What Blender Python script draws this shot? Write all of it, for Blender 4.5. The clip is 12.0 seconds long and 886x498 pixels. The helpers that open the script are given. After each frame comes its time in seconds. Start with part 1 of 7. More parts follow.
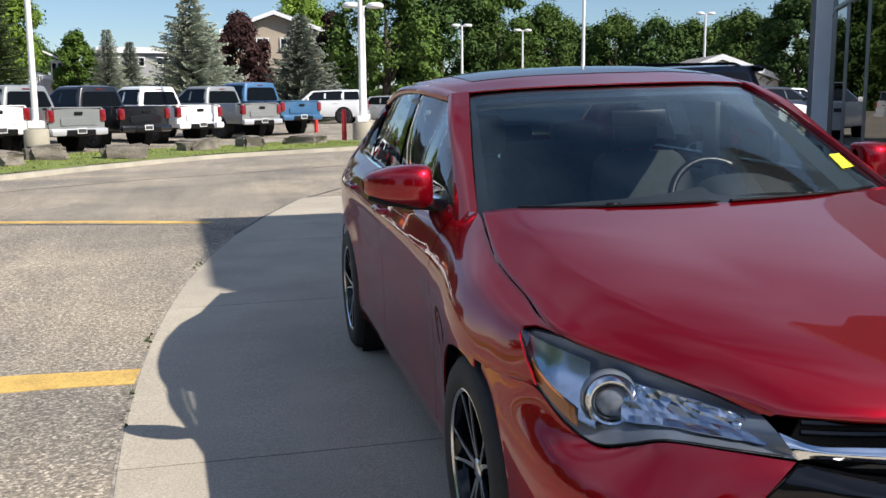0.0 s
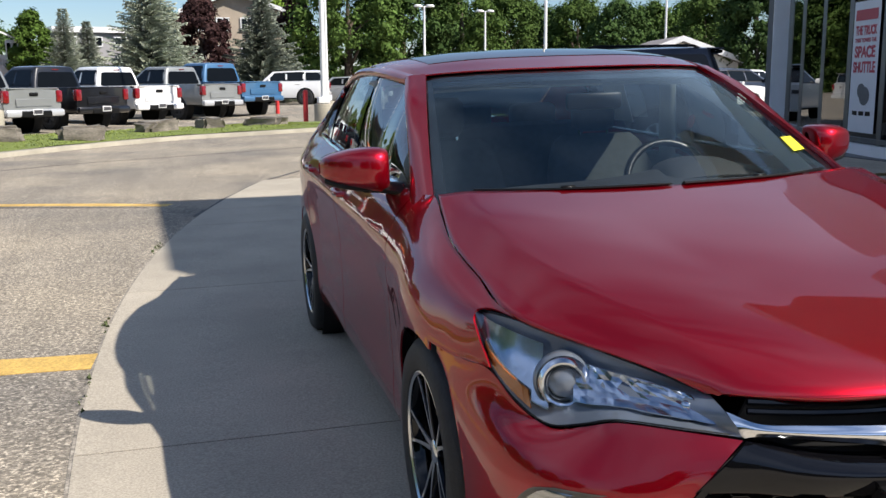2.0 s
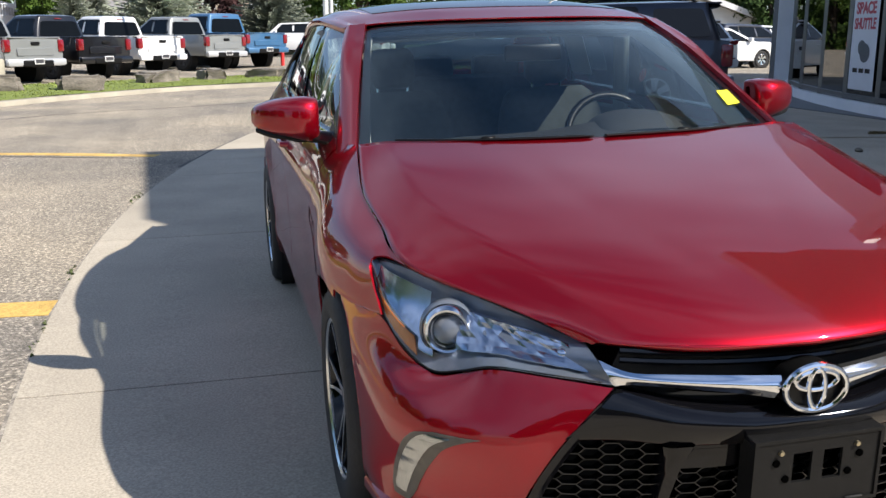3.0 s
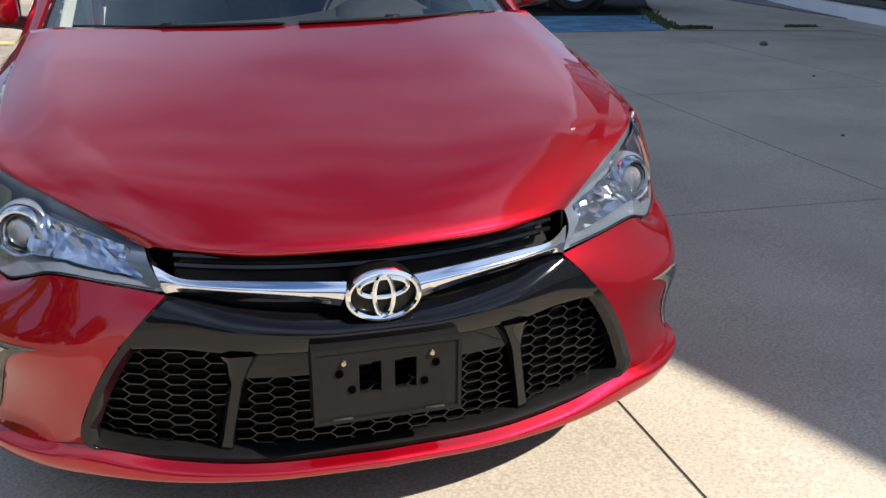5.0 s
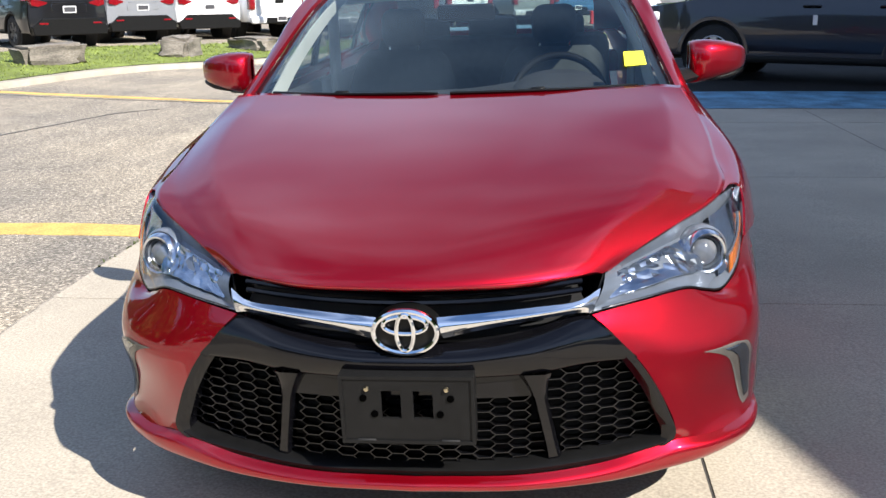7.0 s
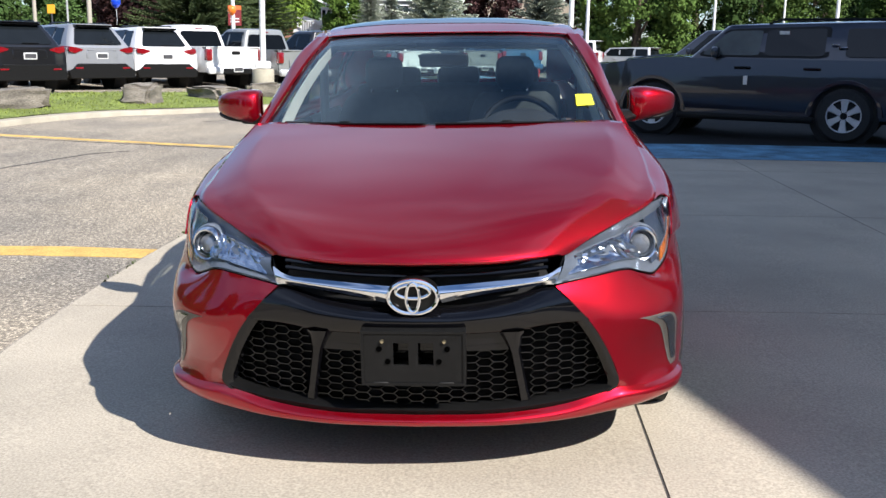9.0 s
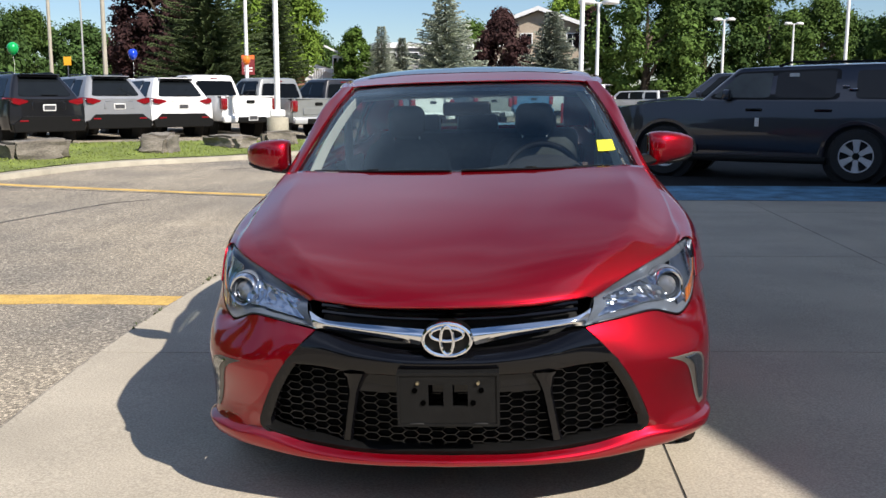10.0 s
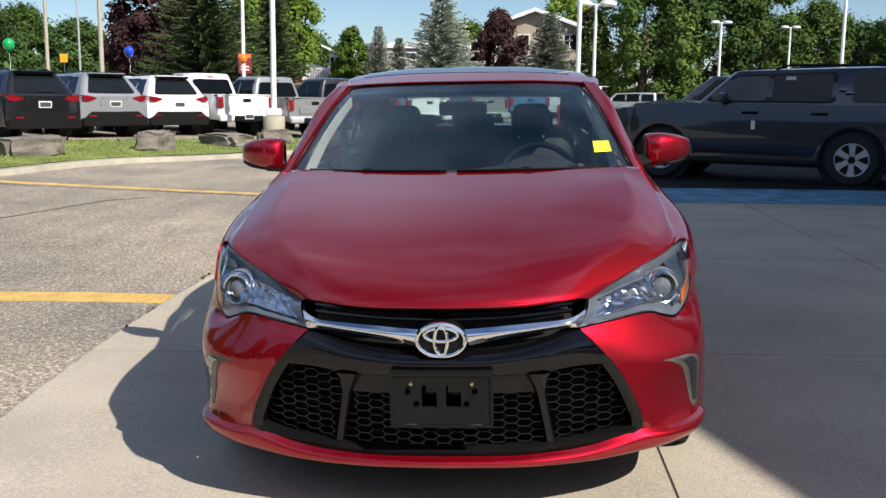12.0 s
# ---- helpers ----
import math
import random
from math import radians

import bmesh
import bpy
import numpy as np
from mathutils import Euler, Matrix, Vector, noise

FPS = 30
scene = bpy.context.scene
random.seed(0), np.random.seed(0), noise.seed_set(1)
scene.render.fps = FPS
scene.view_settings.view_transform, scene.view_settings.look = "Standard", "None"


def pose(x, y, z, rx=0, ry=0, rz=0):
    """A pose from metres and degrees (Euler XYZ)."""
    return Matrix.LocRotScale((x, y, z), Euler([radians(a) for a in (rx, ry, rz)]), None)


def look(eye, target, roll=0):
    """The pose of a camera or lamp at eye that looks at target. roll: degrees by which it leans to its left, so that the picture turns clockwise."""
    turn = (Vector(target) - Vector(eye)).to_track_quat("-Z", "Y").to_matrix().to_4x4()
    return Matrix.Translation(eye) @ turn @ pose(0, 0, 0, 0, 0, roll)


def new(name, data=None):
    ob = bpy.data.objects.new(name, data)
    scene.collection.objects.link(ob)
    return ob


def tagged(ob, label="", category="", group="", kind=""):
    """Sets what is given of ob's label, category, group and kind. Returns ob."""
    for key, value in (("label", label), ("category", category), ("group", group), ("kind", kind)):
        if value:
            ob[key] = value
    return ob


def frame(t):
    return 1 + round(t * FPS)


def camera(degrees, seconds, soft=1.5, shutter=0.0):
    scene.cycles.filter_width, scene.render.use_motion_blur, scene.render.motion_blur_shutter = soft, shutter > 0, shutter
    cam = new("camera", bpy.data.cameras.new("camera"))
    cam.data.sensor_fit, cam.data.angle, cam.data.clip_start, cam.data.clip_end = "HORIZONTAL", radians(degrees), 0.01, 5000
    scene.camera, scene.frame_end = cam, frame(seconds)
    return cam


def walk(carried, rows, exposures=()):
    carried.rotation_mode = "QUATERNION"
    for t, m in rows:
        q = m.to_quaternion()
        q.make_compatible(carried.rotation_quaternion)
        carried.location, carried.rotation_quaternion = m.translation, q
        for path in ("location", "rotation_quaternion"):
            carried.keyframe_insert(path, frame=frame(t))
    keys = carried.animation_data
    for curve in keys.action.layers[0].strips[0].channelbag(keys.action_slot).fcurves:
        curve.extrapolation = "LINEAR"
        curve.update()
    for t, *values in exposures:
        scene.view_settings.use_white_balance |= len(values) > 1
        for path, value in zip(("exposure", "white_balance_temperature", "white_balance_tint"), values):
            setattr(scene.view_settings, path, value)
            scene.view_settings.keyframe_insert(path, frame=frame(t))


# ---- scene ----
cam = camera(48.9, 12.0)
PATH = [
    (0, (-1.542, -1.623, 1.351), (-1.135, 0.311, 1.044), -0.4),
    (0.5, (-1.542, -1.626, 1.352), (-1.128, 0.307, 1.048), -0.3),
    (1, (-1.551, -1.617, 1.35), (-1.132, 0.314, 1.038), -0.2),
    (1.5, (-1.562, -1.608, 1.351), (-1.098, 0.308, 1.015), 0.0),
    (2, (-1.521, -1.635, 1.357), (-1.043, 0.276, 1.012), -0.3),
    (2.5, (-1.392, -1.702, 1.362), (-0.923, 0.21, 1.01), -0.3),
    (2.7, (-1.334, -1.733, 1.352), (-0.87, 0.176, 0.975), -0.2),
    (4.3, (-0.785, -1.645, 1.333), (-0.399, 0.212, 0.697), 2.3),
    (4.5, (-0.683, -1.681, 1.318), (-0.294, 0.176, 0.687), 1.4),
    (5, (-0.373, -1.793, 1.328), (0.114, 0.036, 0.684), 0.9),
    (5.5, (-0.127, -1.734, 1.311), (0.385, 0.087, 0.662), 1.3),
    (6, (0.081, -1.701, 1.33), (0.327, 0.187, 0.719), 1.0),
    (6.5, (0.236, -1.883, 1.336), (0.121, 0.036, 0.784), 0.6),
    (7, (0.313, -2.057, 1.357), (0.087, -0.137, 0.842), -0.3),
    (7.2, (0.291, -2.135, 1.372), (0.103, -0.211, 0.859), -0.5),
    (8.8, (0.235, -2.722, 1.326), (0.115, -0.771, 0.905), 1.2),
    (9, (0.234, -2.767, 1.33), (0.118, -0.812, 0.924), 1.0),
    (9.5, (0.195, -2.841, 1.341), (0.064, -0.876, 0.996), 0.4),
    (10, (0.176, -2.856, 1.345), (0.034, -0.887, 1.028), 0.2),
    (10.5, (0.174, -2.854, 1.341), (0.038, -0.884, 1.024), 0.5),
    (11, (0.175, -2.85, 1.34), (0.038, -0.879, 1.026), 0.7),
    (11.5, (0.177, -2.848, 1.343), (0.041, -0.878, 1.029), 0.6),
    (12, (0.178, -2.84, 1.341), (0.045, -0.87, 1.025), 0.7),
]
walk(cam, [(t, look(e, g, r)) for t, e, g, r in PATH], exposures=[(0, 0.62, 6150, 10), (1.5, 0.62, 6150, 10), (2.6, 0.74, 6150, 10), (4.4, 1.06, 6200, 10), (5.5, 1.2, 6300, 10), (6.5, 1.42, 6250, 10), (7.2, 1.05, 5950, 10), (8.8, 0.94, 5900, 10), (9.5, 0.76, 6100, 10), (10.2, 0.6, 6200, 10), (12, 0.6, 6200, 10)])

# ---- light ----
SUN_TO = Vector((0.93, -0.77, 1.08)).normalized()
world = bpy.data.worlds.new("sky")
scene.world = world
world.use_nodes = True
wn, wl = world.node_tree.nodes, world.node_tree.links
sky = wn.new("ShaderNodeTexSky")
sky.sky_type, sky.sun_disc = "NISHITA", False
sky.sun_elevation = math.asin(SUN_TO.z)
sky.sun_rotation = math.atan2(SUN_TO.x, SUN_TO.y)
sky.air_density, sky.dust_density, sky.ozone_density, sky.altitude = 1.0, 0.15, 4.0, 600
# thin high cloud, thinner towards the horizon
wtc = wn.new("ShaderNodeTexCoord")
wmap = wn.new("ShaderNodeMapping")
wmap.inputs["Scale"].default_value = (1.0, 1.5, 2.6)
wno = wn.new("ShaderNodeTexNoise")
wno.inputs["Scale"].default_value, wno.inputs["Detail"].default_value, wno.inputs["Roughness"].default_value = 1.1, 3, 0.5
wra = wn.new("ShaderNodeValToRGB")
wra.color_ramp.elements[0].position, wra.color_ramp.elements[1].position = 0.42, 0.74
wra.color_ramp.elements[0].color, wra.color_ramp.elements[1].color = (0, 0, 0, 1), (0.62, 0.62, 0.62, 1)
wmix = wn.new("ShaderNodeMixRGB")
wmix.inputs["Color2"].default_value = (10.5, 11.8, 14.8, 1)
wl.new(wtc.outputs["Generated"], wmap.inputs["Vector"])
wl.new(wmap.outputs["Vector"], wno.inputs["Vector"])
wl.new(wno.outputs["Fac"], wra.inputs["Fac"])
wsep = wn.new("ShaderNodeSeparateXYZ")
whi = wn.new("ShaderNodeMapRange")
whi.inputs["From Min"].default_value, whi.inputs["From Max"].default_value = 0.10, 0.45
whi.inputs["To Min"].default_value, whi.inputs["To Max"].default_value = 0.12, 1.0
wmul = wn.new("ShaderNodeMath")
wmul.operation = "MULTIPLY"
wl.new(wtc.outputs["Generated"], wsep.inputs["Vector"])
wl.new(wsep.outputs["Z"], whi.inputs["Value"])
wl.new(wra.outputs["Color"], wmul.inputs[0])
wl.new(whi.outputs["Result"], wmul.inputs[1])
wl.new(wmul.outputs["Value"], wmix.inputs["Fac"])
wl.new(sky.outputs["Color"], wmix.inputs["Color1"])
wl.new(wmix.outputs["Color"], wn["Background"].inputs["Color"])
wn["Background"].inputs["Strength"].default_value = 0.067
sun = new("sun", bpy.data.lights.new("sun", "SUN"))
sun.data.energy, sun.data.angle, sun.data.color = 5.0, radians(0.53), (1.0, 0.905, 0.79)
sun.matrix_world = look(SUN_TO * 50, (0, 0, 0))

# ---- materials ----
def material(name, color, rough=0.5, metal=0.0, coat=0.0, vary=0.0, scale=8.0, bump=0.0, bscale=60.0, fine=0.0, fscale=200.0, second=None, spec=0.5, coat_rough=0.03, transmission=0.0, rnd=0.0, stretch=None):
    """A Principled surface with colour variation at two sizes and fine relief, in object space."""
    m = bpy.data.materials.new(name)
    m.use_nodes = True
    n, l = m.node_tree.nodes, m.node_tree.links
    p = n["Principled BSDF"]
    c = (*color, 1)
    p.inputs["Base Color"].default_value = c
    p.inputs["Roughness"].default_value, p.inputs["Metallic"].default_value = rough, metal
    p.inputs["Specular IOR Level"].default_value = spec
    p.inputs["Coat Weight"].default_value, p.inputs["Coat Roughness"].default_value = coat, coat_rough
    p.inputs["Transmission Weight"].default_value = transmission
    src = None
    tc = n.new("ShaderNodeNewGeometry") if not stretch else n.new("ShaderNodeNewGeometry")
    vec = tc.outputs["Position"]
    if stretch:
        mp = n.new("ShaderNodeMapping")
        mp.inputs["Scale"].default_value = stretch
        l.new(vec, mp.inputs["Vector"])
        vec = mp.outputs["Vector"]
    def noise_tex(s, detail=5):
        t = n.new("ShaderNodeTexNoise")
        t.inputs["Scale"].default_value, t.inputs["Detail"].default_value = s, detail
        l.new(vec, t.inputs["Vector"])
        return t
    if vary:
        t = noise_tex(scale)
        r = n.new("ShaderNodeValToRGB")
        r.color_ramp.elements[0].position, r.color_ramp.elements[1].position = 0.3, 0.7
        d = second or tuple(v * (1 - vary) for v in color)
        b = tuple(min(1, v * (1 + vary * 0.6)) for v in color)
        r.color_ramp.elements[0].color, r.color_ramp.elements[1].color = (*d, 1), (*b, 1)
        l.new(t.outputs["Fac"], r.inputs["Fac"])
        src = r.outputs["Color"]
    if fine:
        t = noise_tex(fscale, 3)
        mr = n.new("ShaderNodeMapRange")
        mr.inputs["From Min"].default_value, mr.inputs["From Max"].default_value = 0.3, 0.7
        mr.inputs["To Min"].default_value, mr.inputs["To Max"].default_value = 1 - fine, 1 + fine
        l.new(t.outputs["Fac"], mr.inputs["Value"])
        mx = n.new("ShaderNodeVectorMath")
        mx.operation = "MULTIPLY"
        if src:
            l.new(src, mx.inputs[0])
        else:
            mx.inputs[0].default_value = color
        l.new(mr.outputs["Result"], mx.inputs[1])
        src = mx.outputs["Vector"]
    if rnd:
        oi = n.new("ShaderNodeObjectInfo")
        gi = n.new("ShaderNodeNewGeometry")
        ad = n.new("ShaderNodeMath")
        ad.operation = "ADD"
        l.new(oi.outputs["Random"], ad.inputs[0])
        l.new(gi.outputs["Random Per Island"], ad.inputs[1])
        mr = n.new("ShaderNodeMapRange")
        mr.inputs["From Max"].default_value = 2
        mr.inputs["To Min"].default_value, mr.inputs["To Max"].default_value = 1 - rnd, 1 + rnd
        l.new(ad.outputs["Value"], mr.inputs["Value"])
        mx = n.new("ShaderNodeVectorMath")
        mx.operation = "MULTIPLY"
        if src:
            l.new(src, mx.inputs[0])
        else:
            mx.inputs[0].default_value = color
        l.new(mr.outputs["Result"], mx.inputs[1])
        src = mx.outputs["Vector"]
    if src:
        l.new(src, p.inputs["Base Color"])
    if bump:
        t = noise_tex(bscale)
        b = n.new("ShaderNodeBump")
        b.inputs["Strength"].default_value, b.inputs["Distance"].default_value = bump, 0.01
        l.new(t.outputs["Fac"], b.inputs["Height"])
        l.new(b.outputs["Normal"], p.inputs["Normal"])
    return m


def clear_glass(name, tint=(1, 1, 1), ior=1.5, rough=0.0, gloss=(1, 1, 1)):
    """A thin pane: see-through with a Fresnel gloss."""
    m = bpy.data.materials.new(name)
    m.use_nodes = True
    n, l = m.node_tree.nodes, m.node_tree.links
    n.remove(n["Principled BSDF"])
    tr, gl = n.new("ShaderNodeBsdfTransparent"), n.new("ShaderNodeBsdfGlossy")
    mx, fr, pw, ma = n.new("ShaderNodeMixShader"), n.new("ShaderNodeLayerWeight"), n.new("ShaderNodeMath"), n.new("ShaderNodeMath")
    tr.inputs["Color"].default_value = (*tint, 1)
    gl.inputs["Roughness"].default_value = rough
    gl.inputs["Color"].default_value = (*gloss, 1)
    # the same gloss from both sides of the pane
    f0 = ((ior - 1) / (ior + 1)) ** 2
    fr.inputs["Blend"].default_value = 0.5
    pw.operation, ma.operation = "POWER", "MULTIPLY_ADD"
    pw.inputs[1].default_value, ma.inputs[1].default_value, ma.inputs[2].default_value = 5.0, 1 - f0, f0
    l.new(fr.outputs["Facing"], pw.inputs[0])
    l.new(pw.outputs["Value"], ma.inputs[0])
    l.new(ma.outputs["Value"], mx.inputs["Fac"])
    l.new(tr.outputs["BSDF"], mx.inputs[1])
    l.new(gl.outputs["BSDF"], mx.inputs[2])
    l.new(mx.outputs["Shader"], n["Material Output"].inputs["Surface"])
    return m


def paint(name, color, metal=0.35, rough=0.32, flake=0.12):
    return material(name, color, rough=rough, metal=metal, coat=1.0, coat_rough=0.02, fine=flake, fscale=900, vary=0.04, scale=3)


RED = paint("red_paint", (0.310, 0.0020, 0.0100), metal=0.77, rough=0.36, flake=0.2)
RED.node_tree.nodes["Principled BSDF"].inputs["Specular IOR Level"].default_value = 0.2
RED.node_tree.nodes["Principled BSDF"].inputs["Specular Tint"].default_value = (0.45, 0.06, 0.10, 1)
RED.node_tree.nodes["Principled BSDF"].inputs["Coat IOR"].default_value = 1.60
CHROME = material("chrome", (0.82, 0.83, 0.85), rough=0.06, metal=1.0, fine=0.03, fscale=60)
GLOSS_BLACK = material("gloss_black", (0.003, 0.003, 0.004), rough=0.04, spec=0.4, vary=0.2, scale=20)
BLACK_PLASTIC = material("black_plastic", (0.009, 0.009, 0.009), spec=0.16, rough=0.42, vary=0.2, scale=30, bump=0.15, bscale=400)
SATIN_BLACK = material("satin_black", (0.006, 0.006, 0.006), spec=0.22, rough=0.3, vary=0.2, scale=30)
DARK = material("dark_cavity", (0.006, 0.006, 0.006), rough=0.8, vary=0.3, scale=20)
RUBBER = material("rubber", (0.016, 0.016, 0.017), rough=0.7, vary=0.3, scale=40, bump=0.3, bscale=150)
TRIM_GREY = material("grey_trim", (0.10, 0.105, 0.11), rough=0.55, vary=0.15, scale=30)
CLOTH = material("grey_cloth", (0.085, 0.087, 0.09), rough=0.9, vary=0.15, scale=30, bump=0.4, bscale=500)
LIGHT_TRIM = material("light_trim", (0.30, 0.31, 0.29), rough=0.75, vary=0.08, scale=12)
DASH = material("dashboard", (0.014, 0.0145, 0.016), rough=0.65, vary=0.15, scale=30, bump=0.3, bscale=600)
ALLOY = material("machined_alloy", (0.72, 0.73, 0.74), rough=0.22, metal=1.0, fine=0.08, fscale=120)
SILVER = material("reflector_silver", (0.62, 0.65, 0.70), rough=0.16, metal=1.0, fine=0.1, fscale=80)
BEZEL = material("lamp_bezel", (0.18, 0.20, 0.23), rough=0.28, metal=0.4, vary=0.15, scale=20)
AMBER = material("amber_lens", (0.48, 0.13, 0.012), rough=0.15, coat=1.0, vary=0.1, scale=40)
TAIL_RED = material("tail_lens", (0.20, 0.006, 0.010), rough=0.12, coat=1.0, vary=0.25, scale=15)
WHITE_LENS = material("white_lens", (0.75, 0.75, 0.74), rough=0.15, coat=1.0, vary=0.1, scale=40)
FOG_GREY = material("fog_housing_grey", (0.17, 0.16, 0.15), rough=0.32, metal=0.3, vary=0.2, scale=40)
BRASS = material("brass", (0.5, 0.44, 0.30), rough=0.3, metal=1.0, fine=0.1)
YELLOW_PAPER = material("yellow_sticker", (0.85, 0.78, 0.03), rough=0.5, fine=0.03)
WINDSHIELD = clear_glass("windshield_glass", (0.86, 0.94, 0.92), 1.9, gloss=(0.84, 0.98, 0.98))
REAR_GLASS = clear_glass("rear_glass", (0.50, 0.60, 0.58), 1.5)
MESH_BLACK = material("mesh_black", (0.004, 0.004, 0.005), rough=0.2, spec=0.6, vary=0.2, scale=20)
SIDE_GLASS = clear_glass("side_glass", (0.46, 0.51, 0.50), 2.5)
LENS = clear_glass("lamp_lens", (0.80, 0.84, 0.89), 1.6)
FOG_LENS = clear_glass("fog_lamp_lens", (0.82, 0.81, 0.78), 1.3, rough=0.12, gloss=(0.5, 0.5, 0.5))
BUILDING_GLASS = clear_glass("storefront_glass", (0.14, 0.15, 0.15), 1.9)
CAB_GLASS = material("black_cab_glass", (0.004, 0.005, 0.006), rough=0.06, spec=0.12, fine=0.1, fscale=4)
FAR_GLASS = material("dark_tinted_glass", (0.008, 0.010, 0.012), rough=0.05, spec=0.25, fine=0.1, fscale=4)

ASPHALT = material("asphalt", (0.315, 0.268, 0.198), rough=0.92, vary=0.26, scale=0.5, fine=0.42, fscale=38, bump=0.6, bscale=70, second=(0.185, 0.166, 0.138))
n, l = ASPHALT.node_tree.nodes, ASPHALT.node_tree.links
pb_ = n["Principled BSDF"]
old = pb_.inputs["Base Color"].links[0].from_socket
geo = n.new("ShaderNodeNewGeometry")
vor = n.new("ShaderNodeTexVoronoi")
vor.inputs["Scale"].default_value = 95
vsep = n.new("ShaderNodeSeparateColor")
vr = n.new("ShaderNodeMapRange")
# mostly dark binder, with scattered pale chips
vpow = n.new("ShaderNodeMath")
vpow.operation = "POWER"
vpow.inputs[1].default_value = 3.0
vr.inputs["From Min"].default_value, vr.inputs["From Max"].default_value = 0.0, 1.0
vr.inputs["To Min"].default_value, vr.inputs["To Max"].default_value = 0.64, 1.9
# long tyre-worn streaks
smap = n.new("ShaderNodeMapping")
smap.inputs["Rotation"].default_value = (0, 0, 0.5)
smap.inputs["Scale"].default_value = (2.4, 0.22, 1)
sno = n.new("ShaderNodeTexNoise")
sno.inputs["Scale"].default_value, sno.inputs["Detail"].default_value = 1.2, 6
sr = n.new("ShaderNodeMapRange")
sr.inputs["From Min"].default_value, sr.inputs["From Max"].default_value = 0.35, 0.65
sr.inputs["To Min"].default_value, sr.inputs["To Max"].default_value = 0.90, 1.07
mul = n.new("ShaderNodeMath")
mul.operation = "MULTIPLY"
vm = n.new("ShaderNodeVectorMath")
vm.operation = "MULTIPLY"
l.new(geo.outputs["Position"], vor.inputs["Vector"])
l.new(vor.outputs["Color"], vsep.inputs["Color"])
l.new(vsep.outputs["Red"], vpow.inputs[0])
l.new(vpow.outputs["Value"], vr.inputs["Value"])
l.new(geo.outputs["Position"], smap.inputs["Vector"])
l.new(smap.outputs["Vector"], sno.inputs["Vector"])
l.new(sno.outputs["Fac"], sr.inputs["Value"])
l.new(vr.outputs["Result"], mul.inputs[0])
l.new(sr.outputs["Result"], mul.inputs[1])
l.new(old, vm.inputs[0])
l.new(mul.outputs["Value"], vm.inputs[1])
l.new(vm.outputs["Vector"], pb_.inputs["Base Color"])
CONCRETE = material("concrete", (0.405, 0.358, 0.280), rough=0.85, vary=0.16, scale=1.3, fine=0.24, fscale=110, bump=0.07, bscale=260, rnd=0.05)
KERB = material("kerb_concrete", (0.35, 0.32, 0.25), rough=0.88, vary=0.22, scale=2.2, fine=0.15, fscale=60, bump=0.3, bscale=60)
YELLOW_LINE = material("yellow_road_paint", (0.60, 0.39, 0.10), rough=0.75, vary=0.3, scale=4, fine=0.25, fscale=60, bump=0.3, bscale=120)
BLUE_LINE = material("blue_road_paint", (0.10, 0.24, 0.36), rough=0.75, vary=0.55, scale=3.0, fine=0.3, fscale=40, bump=0.3, bscale=120)
GRASS = material("grass_turf", (0.155, 0.195, 0.035), rough=0.9, vary=0.35, scale=1.2, fine=0.4, fscale=25, bump=0.6, bscale=60)
BLADE = material("grass_blade", (0.185, 0.23, 0.038), rough=0.8, rnd=0.4, vary=0.2, scale=1.0)
ROCK = material("limestone_boulder", (0.185, 0.165, 0.135), rough=0.92, vary=0.45, scale=2.5, fine=0.35, fscale=24, bump=0.9, bscale=14, stretch=(1, 1, 3.2))
WHITE_PAINT = material("white_metal_paint", (0.78, 0.78, 0.77), rough=0.45, vary=0.06, scale=2, fine=0.03, fscale=30)
RED_PAINT = material("red_bollard_paint", (0.55, 0.03, 0.03), rough=0.5, vary=0.15, scale=6)
TAR = material("tar_seal", (0.055, 0.05, 0.045), rough=0.7, vary=0.3, scale=6)
CLADDING = material("white_panel_cladding", (0.86, 0.87, 0.89), rough=0.35, metal=0.0, vary=0.05, scale=1.5, fine=0.02, fscale=40)
MULLION = material("aluminium_mullion", (0.16, 0.17, 0.18), rough=0.35, metal=0.8, vary=0.08, scale=4)


# ---- small builders ----
def part(name, bm, mat, parent=None, label="", smooth=True, sharp=40, thick=0.0, bevel=0.0):
    """Links a bmesh as one mesh object under a thing or a part."""
    me = bpy.data.meshes.new(name)
    bmesh.ops.recalc_face_normals(bm, faces=bm.faces) if thick == 0 else None
    bm.to_mesh(me)
    bm.free()
    for m in (mat if isinstance(mat, (list, tuple)) else [mat]):
        me.materials.append(m)
    if smooth:
        me.polygons.foreach_set("use_smooth", [True] * len(me.polygons))
        if sharp:
            me.set_sharp_from_angle(angle=radians(sharp))
    ob = new(name, me)
    if parent:
        ob.parent = parent
    if label:
        ob["label"] = label
    if thick:
        s = ob.modifiers.new("thickness", "SOLIDIFY")
        s.thickness, s.offset = thick, -1
        e = ob.modifiers.new("crisp", "EDGE_SPLIT")
        e.split_angle, e.use_edge_sharp = radians(50), False
    if bevel:
        b = ob.modifiers.new("edge", "BEVEL")
        b.width, b.segments, b.limit_method = bevel, 2, "ANGLE"
    return ob


def thing(name, label, category, group="", at=None, kind=""):
    ob = tagged(new(name), label, category, group, kind)
    ob.empty_display_size = 0.1
    if at is not None:
        ob.matrix_basis = at
    return ob


